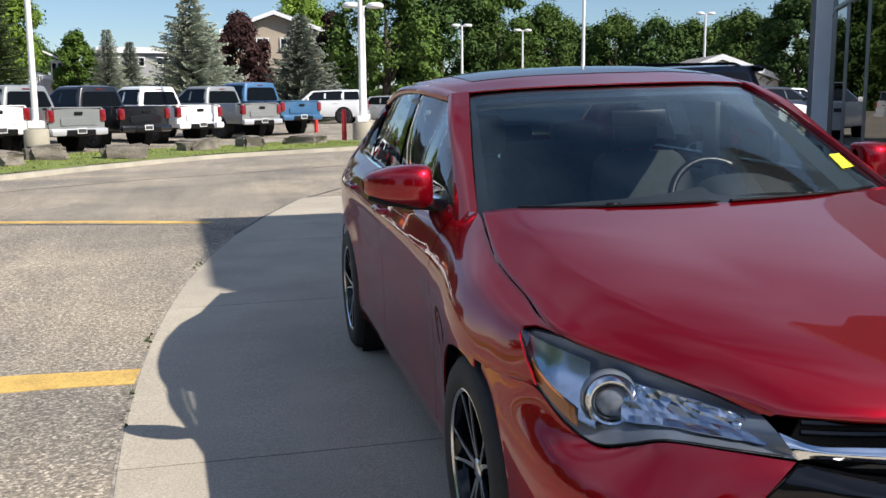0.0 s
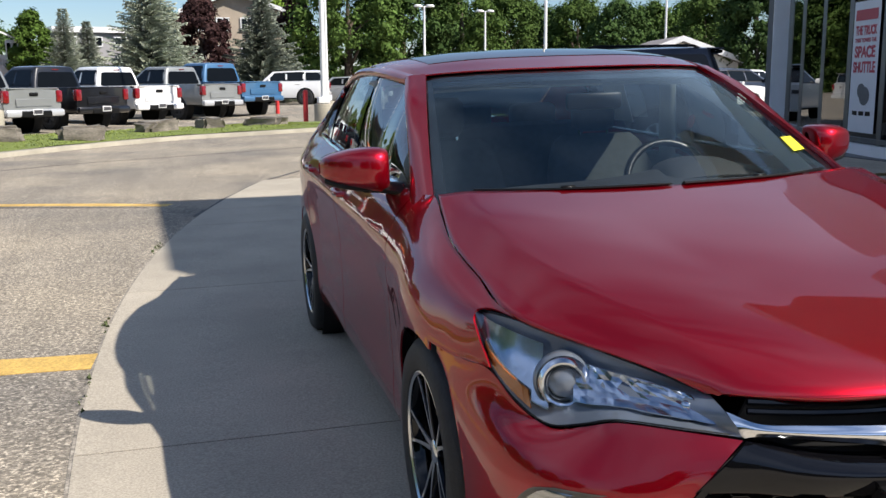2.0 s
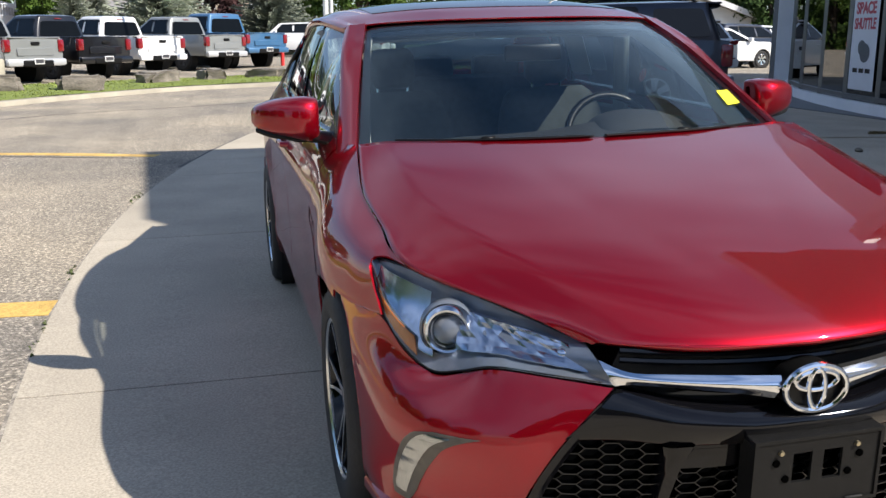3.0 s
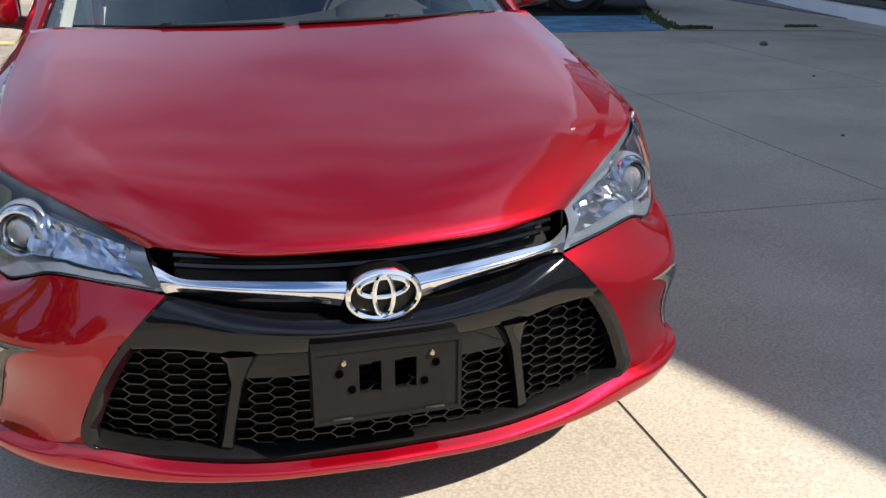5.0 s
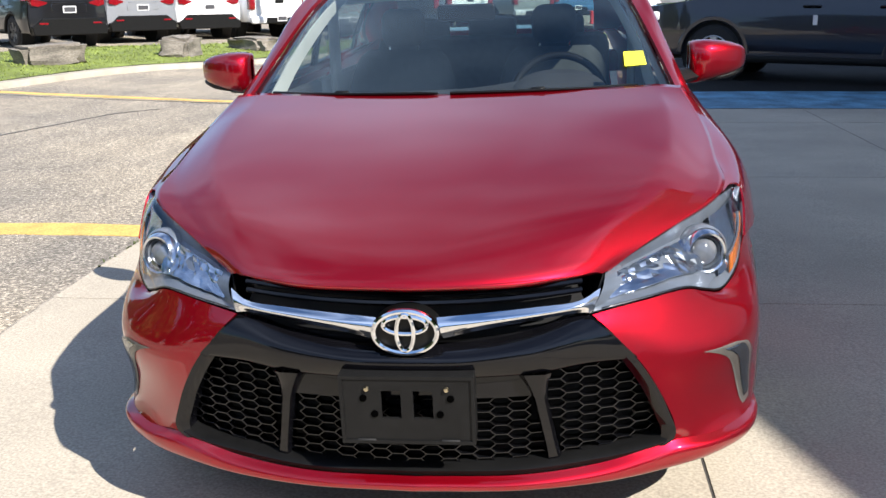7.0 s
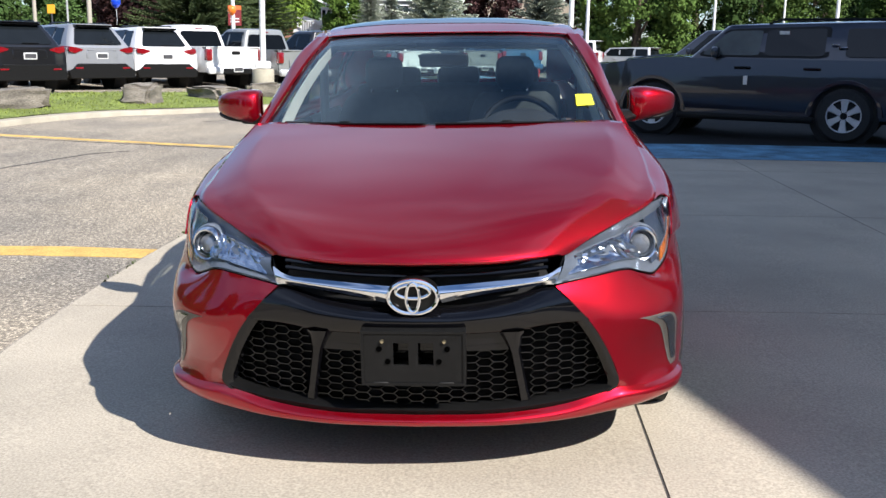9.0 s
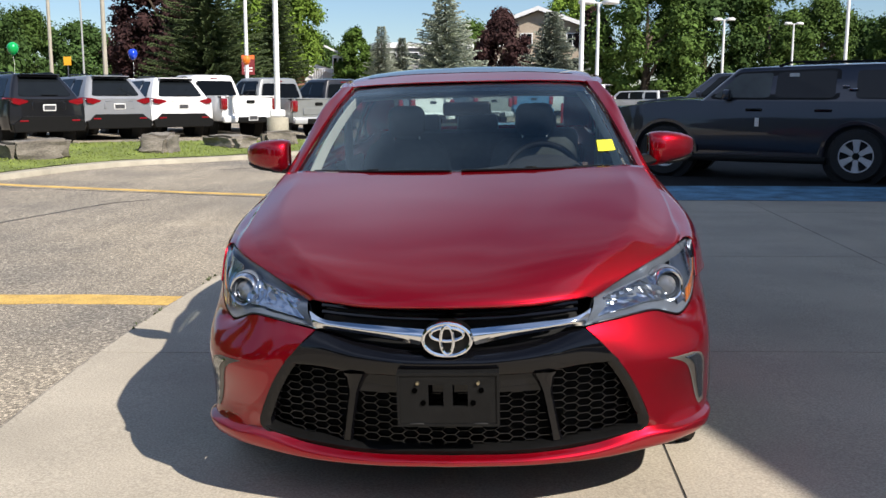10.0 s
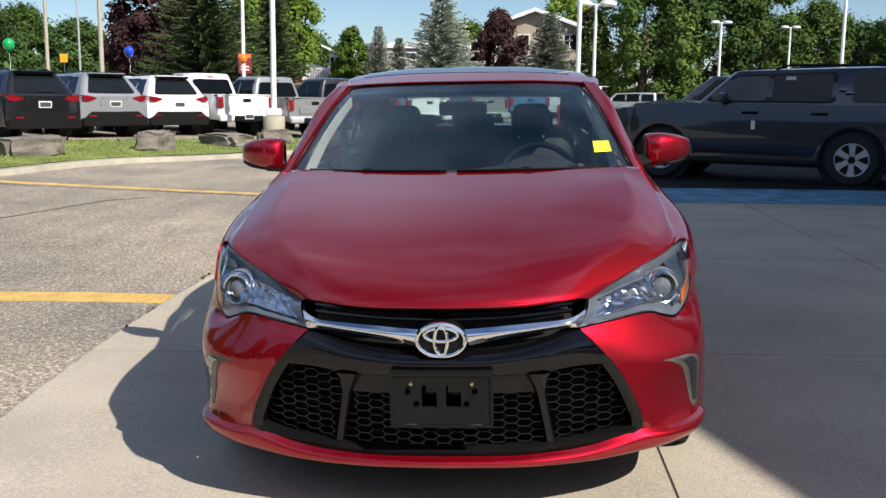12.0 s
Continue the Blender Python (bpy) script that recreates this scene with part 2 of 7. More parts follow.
def cr(pts, n):
    """A smooth curve through the points, as n samples."""
    P = [Vector(p) for p in pts]
    m = len(P) - 1
    out = []
    for i in range(n):
        s = i / (n - 1) * m
        k = min(int(s), m - 1)
        t = s - k
        p1, p2 = P[k], P[k + 1]
        p0 = P[k - 1] if k else p1 * 2 - p2
        p3 = P[k + 2] if k + 2 <= m else p2 * 2 - p1
        out.append(0.5 * (2 * p1 + (p2 - p0) * t + (2 * p0 - 5 * p1 + 4 * p2 - p3) * t * t + (3 * p1 - p0 - 3 * p2 + p3) * t ** 3))
    return out


def loft(curves, nu, nv):
    """A smooth sheet through the curves: nu rows across them, nv samples along each."""
    S = [cr(c, nv) for c in curves]
    cols = [cr([s[j] for s in S], nu) for j in range(nv)]
    return [[cols[j][i] for j in range(nv)] for i in range(nu)]


def faired(grid, rounds, middle=False):
    """The sheet with its ripples smoothed out and its edges kept; middle: the first row lies on the mirror line."""
    G = [[p.copy() for p in row] for row in grid]
    n, m = len(G), len(G[0])
    for _ in range(rounds):
        N = [[p for p in row] for row in G]
        for i in range(0 if middle else 1, n - 1):
            for j in range(1, m - 1):
                a, b = G[i - 1][j] if i else G[1][j], G[i + 1][j]
                q = (a + b + G[i][j - 1] + G[i][j + 1]) / 4
                if i == 0:
                    q.x = 0
                N[i][j] = G[i][j].lerp(q, 0.8)
        G = N
    return G


def sheet(bm, grid, flip=False, mi=0):
    v = [[bm.verts.new(p) for p in row] for row in grid]
    for i in range(len(grid) - 1):
        for j in range(len(grid[0]) - 1):
            q = (v[i][j], v[i + 1][j], v[i + 1][j + 1], v[i][j + 1])
            f = bm.faces.new(q[::-1] if flip else q)
            f.material_index = mi
    return v


def mirrored(grid):
    return [[Vector((-p.x, p.y, p.z)) for p in row] for row in grid]


def box(bm, c, s, m=None, mi=0):
    c, s = Vector(c), Vector(s) / 2
    v = [bm.verts.new((m or Matrix()) @ (c + Vector((s.x * i, s.y * j, s.z * k)))) for i in (-1, 1) for j in (-1, 1) for k in (-1, 1)]
    for q in ((0, 1, 3, 2), (4, 6, 7, 5), (0, 4, 5, 1), (2, 3, 7, 6), (0, 2, 6, 4), (1, 5, 7, 3)):
        bm.faces.new([v[i] for i in q]).material_index = mi


def rbox(c, s, r=0.02, seg=2, m=None):
    """A box with rounded edges."""
    bm = bmesh.new()
    box(bm, c, s)
    bmesh.ops.bevel(bm, geom=bm.edges[:], offset=min(r, min(s) * 0.49), segments=seg, profile=0.5, affect="EDGES")
    if m:
        bmesh.ops.transform(bm, matrix=m, verts=bm.verts)
    return bm


def tube(bm, pts, rad, n=8, cap=True, flat=1.0):
    """A round bar along points; rad is one radius or one a point."""
    P = [Vector(p) for p in pts]
    R = rad if isinstance(rad, (list, tuple)) else [rad] * len(P)
    rings, up = [], None
    for i, p in enumerate(P):
        d = (P[min(i + 1, len(P) - 1)] - P[max(i - 1, 0)]).normalized()
        if up is None:
            up = Vector((0, 0, 1)) if abs(d.z) < 0.9 else Vector((1, 0, 0))
        a = d.cross(up).normalized()
        b = a.cross(d).normalized()
        up = b
        rings.append([bm.verts.new(p + (a * math.cos(2 * math.pi * k / n) + b * math.sin(2 * math.pi * k / n) * flat) * R[i]) for k in range(n)])
    for r, s in zip(rings, rings[1:]):
        for k in range(n):
            bm.faces.new((r[k], r[(k + 1) % n], s[(k + 1) % n], s[k]))
    if cap:
        bm.faces.new(rings[0][::-1])
        bm.faces.new(rings[-1])


def lathe(bm, prof, n=32, m=None, closed=False):
    """Turns (radius, height) points round the local z axis."""
    m = m or Matrix()
    rings = [[bm.verts.new(m @ Vector((r * math.cos(2 * math.pi * k / n), r * math.sin(2 * math.pi * k / n), h))) for k in range(n)] for r, h in prof]
    pairs = list(zip(rings, rings[1:])) + ([(rings[-1], rings[0])] if closed else [])
    for r, s in pairs:
        for k in range(n):
            bm.faces.new((r[k], r[(k + 1) % n], s[(k + 1) % n], s[k]))
    if not closed:
        for r, f in ((rings[0], True), (rings[-1], False)):
            if (r[0].co - r[n // 2].co).length > 1e-5:
                bm.faces.new(r[::-1] if f else r)


def prism(bm, poly, d, m=None, mi=0):
    """A flat polygon of 3D points, made thick along d."""
    m = m or Matrix()
    a = [bm.verts.new(m @ Vector(p)) for p in poly]
    b = [bm.verts.new(m @ (Vector(p) + Vector(d))) for p in poly]
    fs = [bm.faces.new(a[::-1]), bm.faces.new(b)]
    n = len(a)
    fs += [bm.faces.new((a[i], a[(i + 1) % n], b[(i + 1) % n], b[i])) for i in range(n)]
    for f in fs:
        f.material_index = mi


def arch_cut(grid, arches):
    """Opens round wheel arches in a sheet: (y, z, radius) each. Returns quads to keep, with the edge drawn onto the circle."""
    inside = [[any((p.y - a) ** 2 + (p.z - b) ** 2 < r * r for a, b, r in arches) for p in row] for row in grid]
    moved = [[p.copy() for p in row] for row in grid]
    for i, row in enumerate(grid):
        for j, p in enumerate(row):
            for a, b, r in arches:
                d = math.hypot(p.y - a, p.z - b)
                if d < r and d > 1e-4:
                    moved[i][j].y, moved[i][j].z = a + (p.y - a) * r / d, b + (p.z - b) * r / d
    return moved, inside


def cut_sheet(bm, grid, arches, flip=False):
    g, ins = arch_cut(grid, arches)
    v = [[bm.verts.new(p) for p in row] for row in g]
    for i in range(len(g) - 1):
        for j in range(len(g[0]) - 1):
            if ins[i][j] and ins[i + 1][j] and ins[i + 1][j + 1] and ins[i][j + 1]:
                continue
            q = (v[i][j], v[i + 1][j], v[i + 1][j + 1], v[i][j + 1])
            bm.faces.new(q[::-1] if flip else q)
    bmesh.ops.delete(bm, geom=[x for x in bm.verts if not x.link_faces], context="VERTS")
    bmesh.ops.dissolve_degenerate(bm, dist=0.0008, edges=bm.edges[:])


def along_y(curves, r, y):
    """A point of a sheet given by lengthwise curves: r picks between curves, y is the station."""
    def at(c, y):
        k = 0
        while k < len(c) - 2 and y > c[k + 1][1]:
            k += 1
        p1, p2 = Vector(c[k]), Vector(c[k + 1])
        p0 = Vector(c[k - 1]) if k else p1 * 2 - p2
        p3 = Vector(c[k + 2]) if k + 2 < len(c) else p2 * 2 - p1
        h = p2.y - p1.y
        t = (y - p1.y) / h
        m1 = (p2 - p0) / (p2.y - p0.y) * h
        m2 = (p3 - p1) / (p3.y - p1.y) * h
        q = p1 * (2 * t ** 3 - 3 * t * t + 1) + m1 * (t ** 3 - 2 * t * t + t) + p2 * (3 * t * t - 2 * t ** 3) + m2 * (t ** 3 - t * t)
        return Vector((q.x, y, q.z))
    P = [at(c, y) for c in curves]
    m = len(P) - 1
    k = min(int(r), m - 1)
    t = r - k
    p1, p2 = P[k], P[k + 1]
    p0 = P[k - 1] if k else p1 * 2 - p2
    p3 = P[k + 2] if k + 2 <= m else p2 * 2 - p1
    return 0.5 * (2 * p1 + (p2 - p0) * t + (2 * p0 - 5 * p1 + 4 * p2 - p3) * t * t + (3 * p1 - p0 - 3 * p2 + p3) * t ** 3)


def smooth_step(a, b, x):
    t = max(0.0, min(1.0, (x - a) / (b - a)))
    return t * t * (3 - 2 * t)


def ground_z(x, y):
    """The lot falls gently from the building to the drive and rises to the display bank."""
    return 0.066 * math.tanh(0.423 * x) + 0.17 * smooth_step(-5.5, -10.0, x) * smooth_step(10, 16, y)


# ---- ground and setting ----
def steps(a, b, fine, far, lo, hi):
    """Stations that are close together between lo and hi and far apart outside."""
    out, v = [], a
    while v < b:
        out.append(v)
        v += fine if lo <= v < hi else max(fine, min(far, 0.35 * min(abs(v - lo), abs(v - hi)) + fine))
    return out + [b]


bm = bmesh.new()
gx, gy = steps(-600, 600, 1.0, 120, -14, 12), steps(-400, 900, 1.0, 120, -8, 30)
sheet(bm, [[(x, y, ground_z(x, y)) for x in gx] for y in gy], flip=True)
tagged(part("ground", bm, ASPHALT), "worn grey asphalt drive with light aggregate and stains", "asphalt", kind="structure")


def apron_edge(y):
    return -2.07 + 0.0195 * (y - 3.5) ** 2


apron = thing("pavement", "pale concrete apron in slabs with a curved edge", "pavement", kind="structure")
XS, YS = [None, 0.76, 3.0, 5.25, 7.6], [-12.5, -9.6, -6.7, -3.78, -0.85, 2.09, 5.04, 8.0, 9.15, 12.0]
for a in range(4):
    for b in range(len(YS) - 1):
        if YS[b] >= 9.1 and a >= 1:
            continue
        bm = bmesh.new()
        nu, nv = 10, 12
        G = []
        for j in range(nv + 1):
            y = YS[b] + 0.005 + (YS[b + 1] - YS[b] - 0.010) * j / nv
            xl = apron_edge(y) if a == 0 else XS[a] + 0.005
            xr = XS[a + 1] - 0.005
            xl = min(xl, xr - 0.02)
            G.append([(xl + (xr - xl) * i / nu, y, ground_z(xl + (xr - xl) * i / nu, y) + 0.005) for i in range(nu + 1)])
        sheet(bm, G, flip=True)
        part("concrete_slab", bm, CONCRETE, apron, smooth=False, thick=0.08)
bm = bmesh.new()
for a, b in zip(range(-125, 120), range(-124, 121)):
    y0, y1 = a / 10, b / 10
    z0, z1 = ground_z(apron_edge(y0), y0) - 0.02, ground_z(apron_edge(y1), y1) - 0.02
    prism(bm, [(apron_edge(y0) - 0.014, y0, z0), (apron_edge(y0) + 0.004, y0, z0), (apron_edge(y1) + 0.004, y1, z1), (apron_edge(y1) - 0.014, y1, z1)], (0, 0, 0.0225))
part("joint_seal", bm, material("gravel_dirt", (0.27, 0.24, 0.195), rough=0.95, vary=0.4, scale=12, fine=0.4, fscale=60), apron)


# dark filler in the slab joints
bm = bmesh.new()
for x in XS[1:]:
    sheet(bm, [[(x + d, -12.4 + 0.5 * k, ground_z(x, 0) + 0.0022) for d in (-0.008, 0.008)] for k in range(44)])
for y in YS[1:-1]:
    x0 = apron_edge(y)
    sheet(bm, [[(x0 + (7.6 - x0) * k / 30, y + d, ground_z(x0 + (7.6 - x0) * k / 30, y) + 0.0022) for d in (-0.008, 0.008)] for k in range(31)])
part("joint_filler", bm, TAR, apron, "dark filler in the slab joints")


def strip(name, mat, line, width, label, category, lift=0.004, ragged=0.0, parent=None):
    """A painted or sealed band on the ground along points."""
    bm = bmesh.new()
    P = cr([(x, y, 0) for x, y in line], max(8, len(line) * 10))
    rows = []
    for i, p in enumerate(P):
        d = (P[min(i + 1, len(P) - 1)] - P[max(i - 1, 0)]).normalized()
        s = Vector((-d.y, d.x, 0))
        q = []
        for k in (-0.5, -0.17, 0.17, 0.5):
            r = p + s * width * (k + ragged * k * noise.noise(Vector((p.x * 3, p.y * 3, k * 9))))
            q.append((r.x, r.y, ground_z(r.x, r.y) + lift))
        rows.append(q)
    sheet(bm, rows)
    ob = part(name, bm, mat, parent, thick=0.003)
    return tagged(ob, label, category, kind="structure")


strip("road_line", YELLOW_LINE, [(-2.08, 3.42), (-2.8, 3.44), (-3.6, 3.40), (-4.6, 3.36)], 0.29, "worn yellow line painted on asphalt", "road line", ragged=0.15)
strip("road_line", YELLOW_LINE, [(-1.86, 9.75), (-3.2, 10.28), (-4.3, 10.55), (-6.2, 11.05), (-8.2, 11.5)], 0.2, "faded yellow line painted across the drive", "road line", ragged=0.25)
strip("road_line", YELLOW_LINE, [(-3.25, 3.2), (-4.0, 2.35), (-5.0, 1.3)], 0.2, "slanting worn yellow line on asphalt", "road line", ragged=0.2)
strip("crack", TAR, [(-5.5, 6.6), (-5.2, 8.0), (-4.95, 9.1), (-4.6, 9.6)], 0.05, "dark sealed crack in the asphalt", "crack", ragged=1.0)
strip("crack", TAR, [(-1.6, 8.7), (-0.85, 11.4), (-0.2, 12.8), (0.8, 14.6)], 0.05, "dark sealed crack in the asphalt", "crack", ragged=1.0)
strip("crack", TAR, [(-8.4, 11.3), (-6.4, 10.8), (-4.5, 10.38), (-3.0, 9.95), (-2.1, 9.6)], 0.04, "thin dark crack beside the yellow line", "crack", ragged=1.0)
strip("crack", TAR, [(-5.2, 14.6), (-3.2, 16.4), (-0.8, 17.5), (1.2, 18.2)], 0.04, "thin crack in the asphalt", "crack", ragged=1.0)
bm = bmesh.new()
BX = [1.2 + 0.4 * i for i in range(13)]
rows = []
for j in range(6):
    y = 9.2 + 1.85 * j / 5
    rows.append([(min(x, 5.28 + (y - 9.15) * 0.42) if i == 12 else min(x, 5.1 + (y - 9.15) * 0.3), y + 0.03 * noise.noise(Vector((x * 2, y, 1))), ground_z(x, y) + 0.006) for i, x in enumerate(BX)])
sheet(bm, rows, flip=True)
tagged(part("road_line", bm, BLUE_LINE, thick=0.003), "broad worn blue band painted before the parking bay", "road line", kind="structure")
# darker sealed asphalt of the parking bays by the building, blackened further to hold the wagon's shade
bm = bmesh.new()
BAY = material("shaded_sealed_asphalt", (0.022, 0.022, 0.022), rough=0.85, vary=0.3, scale=1.0, fine=0.3, fscale=60, bump=0.4, bscale=90, spec=0.1)
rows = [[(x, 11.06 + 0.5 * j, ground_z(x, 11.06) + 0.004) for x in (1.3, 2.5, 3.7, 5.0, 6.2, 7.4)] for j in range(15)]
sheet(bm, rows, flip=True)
tagged(part("parking_bay", bm, BAY, thick=0.003), "dark sealed asphalt parking bay with the wagon's shade in its colour", "asphalt", kind="structure")
# flush walk along the glass front
bm = bmesh.new()
WALK = [(5.35, 9.15), (6.0, 10.8), (6.9, 13.0), (8.6, 16.5), (11, 20.5)]
OUT = [(8.6, 8.6), (8.75, 10.4), (9.4, 13.0), (10.9, 16.5), (13.5, 20.5)]
A, B = cr([(x, y, 0) for x, y in WALK], 20), cr([(x, y, 0) for x, y in OUT], 20)
sheet(bm, [[(a.lerp(b, k / 5).x, a.lerp(b, k / 5).y, ground_z(a.lerp(b, k / 5).x, 0) + 0.02) for k in range(6)] for a, b in zip(A, B)], flip=True)
rows = [[(7.6 + 1.2 * i, -12.5 + 2.2 * j, 0.086) for i in range(6)] for j in range(11)]
sheet(bm, rows, flip=True)
tagged(part("walkway", bm, CONCRETE, thick=0.1), "concrete walkway along the glass front", "pavement", kind="structure")

# kerb and bank
KERB_LINE = cr([(-10.2, 2.0, 0), (-9.3, 5.5, 0), (-8.5, 9.0, 0), (-7.85, 11.9, 0), (-7.0, 14.7, 0), (-5.6, 17.1, 0), (-4.0, 19.8, 0), (-1.8, 22.3, 0), (1.0, 23.2, 0), (2.6, 24.2, 0), (2.9, 26.0, 0)], 90)


def offset_line(P, d):
    out = []
    for i, p in enumerate(P):
        t = (P[min(i + 1, len(P) - 1)] - P[max(i - 1, 0)]).normalized()
        out.append(p + Vector((-t.y, t.x, 0)) * d)
    return out


def bank_z(x, y, d):
    return ground_z(x, y) + 0.10 + 0.05 * math.sin(min(1, d / 4) * math.pi) + 0.02 * noise.noise(Vector((x, y, 0)))


kerb = thing("kerb", "pale raised concrete kerb along the drive", "kerb", kind="structure")
for s in range(0, 90, 9):
    bm = bmesh.new()
    seg = KERB_LINE[s:min(s + 10, 90)]
    rows = []
    full = offset_line(KERB_LINE, 0.0)
    for k, (d, h) in enumerate(((-0.02, -0.05), (0.0, 0.065), (0.025, 0.09), (0.19, 0.095), (0.2, 0.0))):
        o = offset_line(KERB_LINE, d)[s:min(s + 10, 90)]
        rows.append([(p.x, p.y, ground_z(p.x, p.y) + h) for p in o])
    sheet(bm, rows)
    part("kerb_stone", bm, KERB, kerb)
bm = bmesh.new()
rows = []
for d in (0.18, 0.8, 1.6, 2.4, 3.2, 3.9, 4.3):
    rows.append([(p.x, p.y, bank_z(p.x, p.y, d) - (0.12 if d > 4 else 0)) for p in offset_line(KERB_LINE, d)])
sheet(bm, rows)
tagged(part("grass_bank", bm, GRASS), "green lawn strip between kerb and parked vehicles", "lawn", kind="structure")
rng = random.Random(5)
bm = bmesh.new()
verts, faces = [], []
OFFS = [offset_line(KERB_LINE, d) for d in (0.2, 1.0, 2.0, 3.0, 4.1)]
for _ in range(16000):
    i, k, f, g = rng.randrange(20, 80), rng.randrange(4), rng.random(), rng.random()
    p = OFFS[k][i].lerp(OFFS[k + 1][i], f).lerp(OFFS[k][i + 1].lerp(OFFS[k + 1][i + 1], f), g)
    a, h, w = rng.random() * 6.28, rng.uniform(0.02, 0.05), rng.uniform(0.008, 0.018)
    dx, dy, z = math.cos(a), math.sin(a), bank_z(p.x, p.y, k + f) - 0.01
    n0 = len(verts)
    verts += [(p.x - dx * w, p.y - dy * w, z), (p.x + dx * w, p.y + dy * w, z), (p.x + dy * 0.03, p.y - dx * 0.03, z + h)]
    faces.append((n0, n0 + 1, n0 + 2))
me = bpy.data.meshes.new("grass")
me.from_pydata(verts, [], faces)
me.materials.append(BLADE)
tagged(new("grass", me), "mown green grass blades on the bank", "grass", kind="stuff")

# weeds and litter in the pavement joints
def weeds(label, spots, n, tall, mat, seed):
    rng = random.Random(seed)
    verts, faces = [], []
    for x0, y0, x1, y1, wide in spots:
        for _ in range(n):
            f, a = rng.random(), rng.random() * 6.28
            x, y = x0 + (x1 - x0) * f + rng.gauss(0, wide), y0 + (y1 - y0) * f + rng.gauss(0, wide)
            z, h, w = ground_z(x, y) + 0.002, tall * rng.uniform(0.3, 1.0), rng.uniform(0.006, 0.014)
            dx, dy, ln = math.cos(a), math.sin(a), tall * rng.uniform(0.2, 0.9)
            k = len(verts)
            verts += [(x - dy * w, y + dx * w, z), (x + dy * w, y - dx * w, z), (x + dx * ln * 0.5 + dy * w * 0.7, y + dy * ln * 0.5 - dx * w * 0.7, z + h), (x + dx * ln, y + dy * ln, z + h * 0.8)]
            faces += [(k, k + 1, k + 2), (k, k + 2, k + 3)]
    me = bpy.data.meshes.new("weeds")
    me.from_pydata(verts, [], faces)
    me.materials.append(mat)
    tagged(new("weeds", me), label, "weeds", kind="stuff")


WEED = material("weed_leaf", (0.075, 0.095, 0.03), rough=0.85, vary=0.3, scale=9)
weeds("green weeds growing in the joint beside the blue band", ((6.3, 12.0, 5.75, 10.3, 0.05), (5.75, 10.3, 5.45, 9.25, 0.04), (5.45, 9.2, 5.9, 9.16, 0.03)), 300, 0.07, WEED, 61)
weeds("dry brown leaf litter in a pavement joint", ((6.95, 9.22, 7.4, 9.19, 0.025),), 240, 0.06, material("dry_leaf", (0.20, 0.15, 0.07), rough=0.9, vary=0.3, scale=20), 62)
weeds("small grass tufts along the edge of the apron", ((-1.85, 7.1, -1.93, 6.5, 0.02), (-2.085, 4.35, -2.09, 3.9, 0.008), (-2.075, 3.2, -2.06, 2.6, 0.008)), 16, 0.022, WEED, 63)
for x, y, r in ((5.70, 7.67, 0.045), (4.9, 5.6, 0.016), (3.6, 3.4, 0.012)):
    bm = bmesh.new()
    bmesh.ops.create_icosphere(bm, subdivisions=2, radius=r)
    for v in bm.verts:
        v.co = v.co * (1 + 0.25 * noise.noise(v.co * 30 + Vector((x, y, 0))))
        v.co.z *= 0.6
    ob = part("pebble", bm, ROCK)
    ob.matrix_basis = pose(x, y, ground_z(x, y) + 0.005 + r * 0.4)
    tagged(ob, "small dark stone lying on the concrete", "stone", "stones on the apron")

# ---- showroom ----
showroom = thing("showroom", "car showroom with a curved glass front and white panels", "building", kind="structure")
FRONT = cr([(7.9, 4.9, 0), (8.25, 7.2, 0), (8.5, 9.2, 0), (8.85, 11.6, 0), (9.6, 14.2, 0), (10.9, 17.2, 0), (12.9, 20.2, 0)], 13)
H_WALL = 6.4
bm = bmesh.new()
for p, q in zip(FRONT, FRONT[1:]):
    d = (q - p).normalized()
    n = Vector((d.y, -d.x, 0)) * 0.18
    prism(bm, [p - n * 0.6, q - n * 0.6, q + n, p + n], (0, 0, 0.27))
part("plinth", bm, CLADDING, showroom, smooth=False)
for i, (p, q) in enumerate(zip(FRONT, FRONT[1:])):
    d = (q - p).normalized()
    n = Vector((d.y, -d.x, 0)) * 0.02
    bm = bmesh.new()
    prism(bm, [p + Vector((0, 0, 0.27)), q + Vector((0, 0, 0.27)), q + Vector((0, 0, H_WALL)), p + Vector((0, 0, H_WALL))], n)
    part("glass_pane", bm, BUILDING_GLASS, showroom, smooth=False)
for p in FRONT:
    part("mullion", rbox((p.x, p.y, H_WALL / 2), (0.035, 0.12, H_WALL), 0.008, 1), MULLION, showroom)
for z in (0.3, 3.1, 6.35):
    bm = bmesh.new()
    for p, q in zip(FRONT, FRONT[1:]):
        d = (q - p).normalized()
        n = Vector((d.y, -d.x, 0)) * 0.05
        prism(bm, [p - n, q - n, q + n, p + n], (0, 0, 0.07), Matrix.Translation((0, 0, z)))
    part("transom", bm, MULLION, showroom, smooth=False)
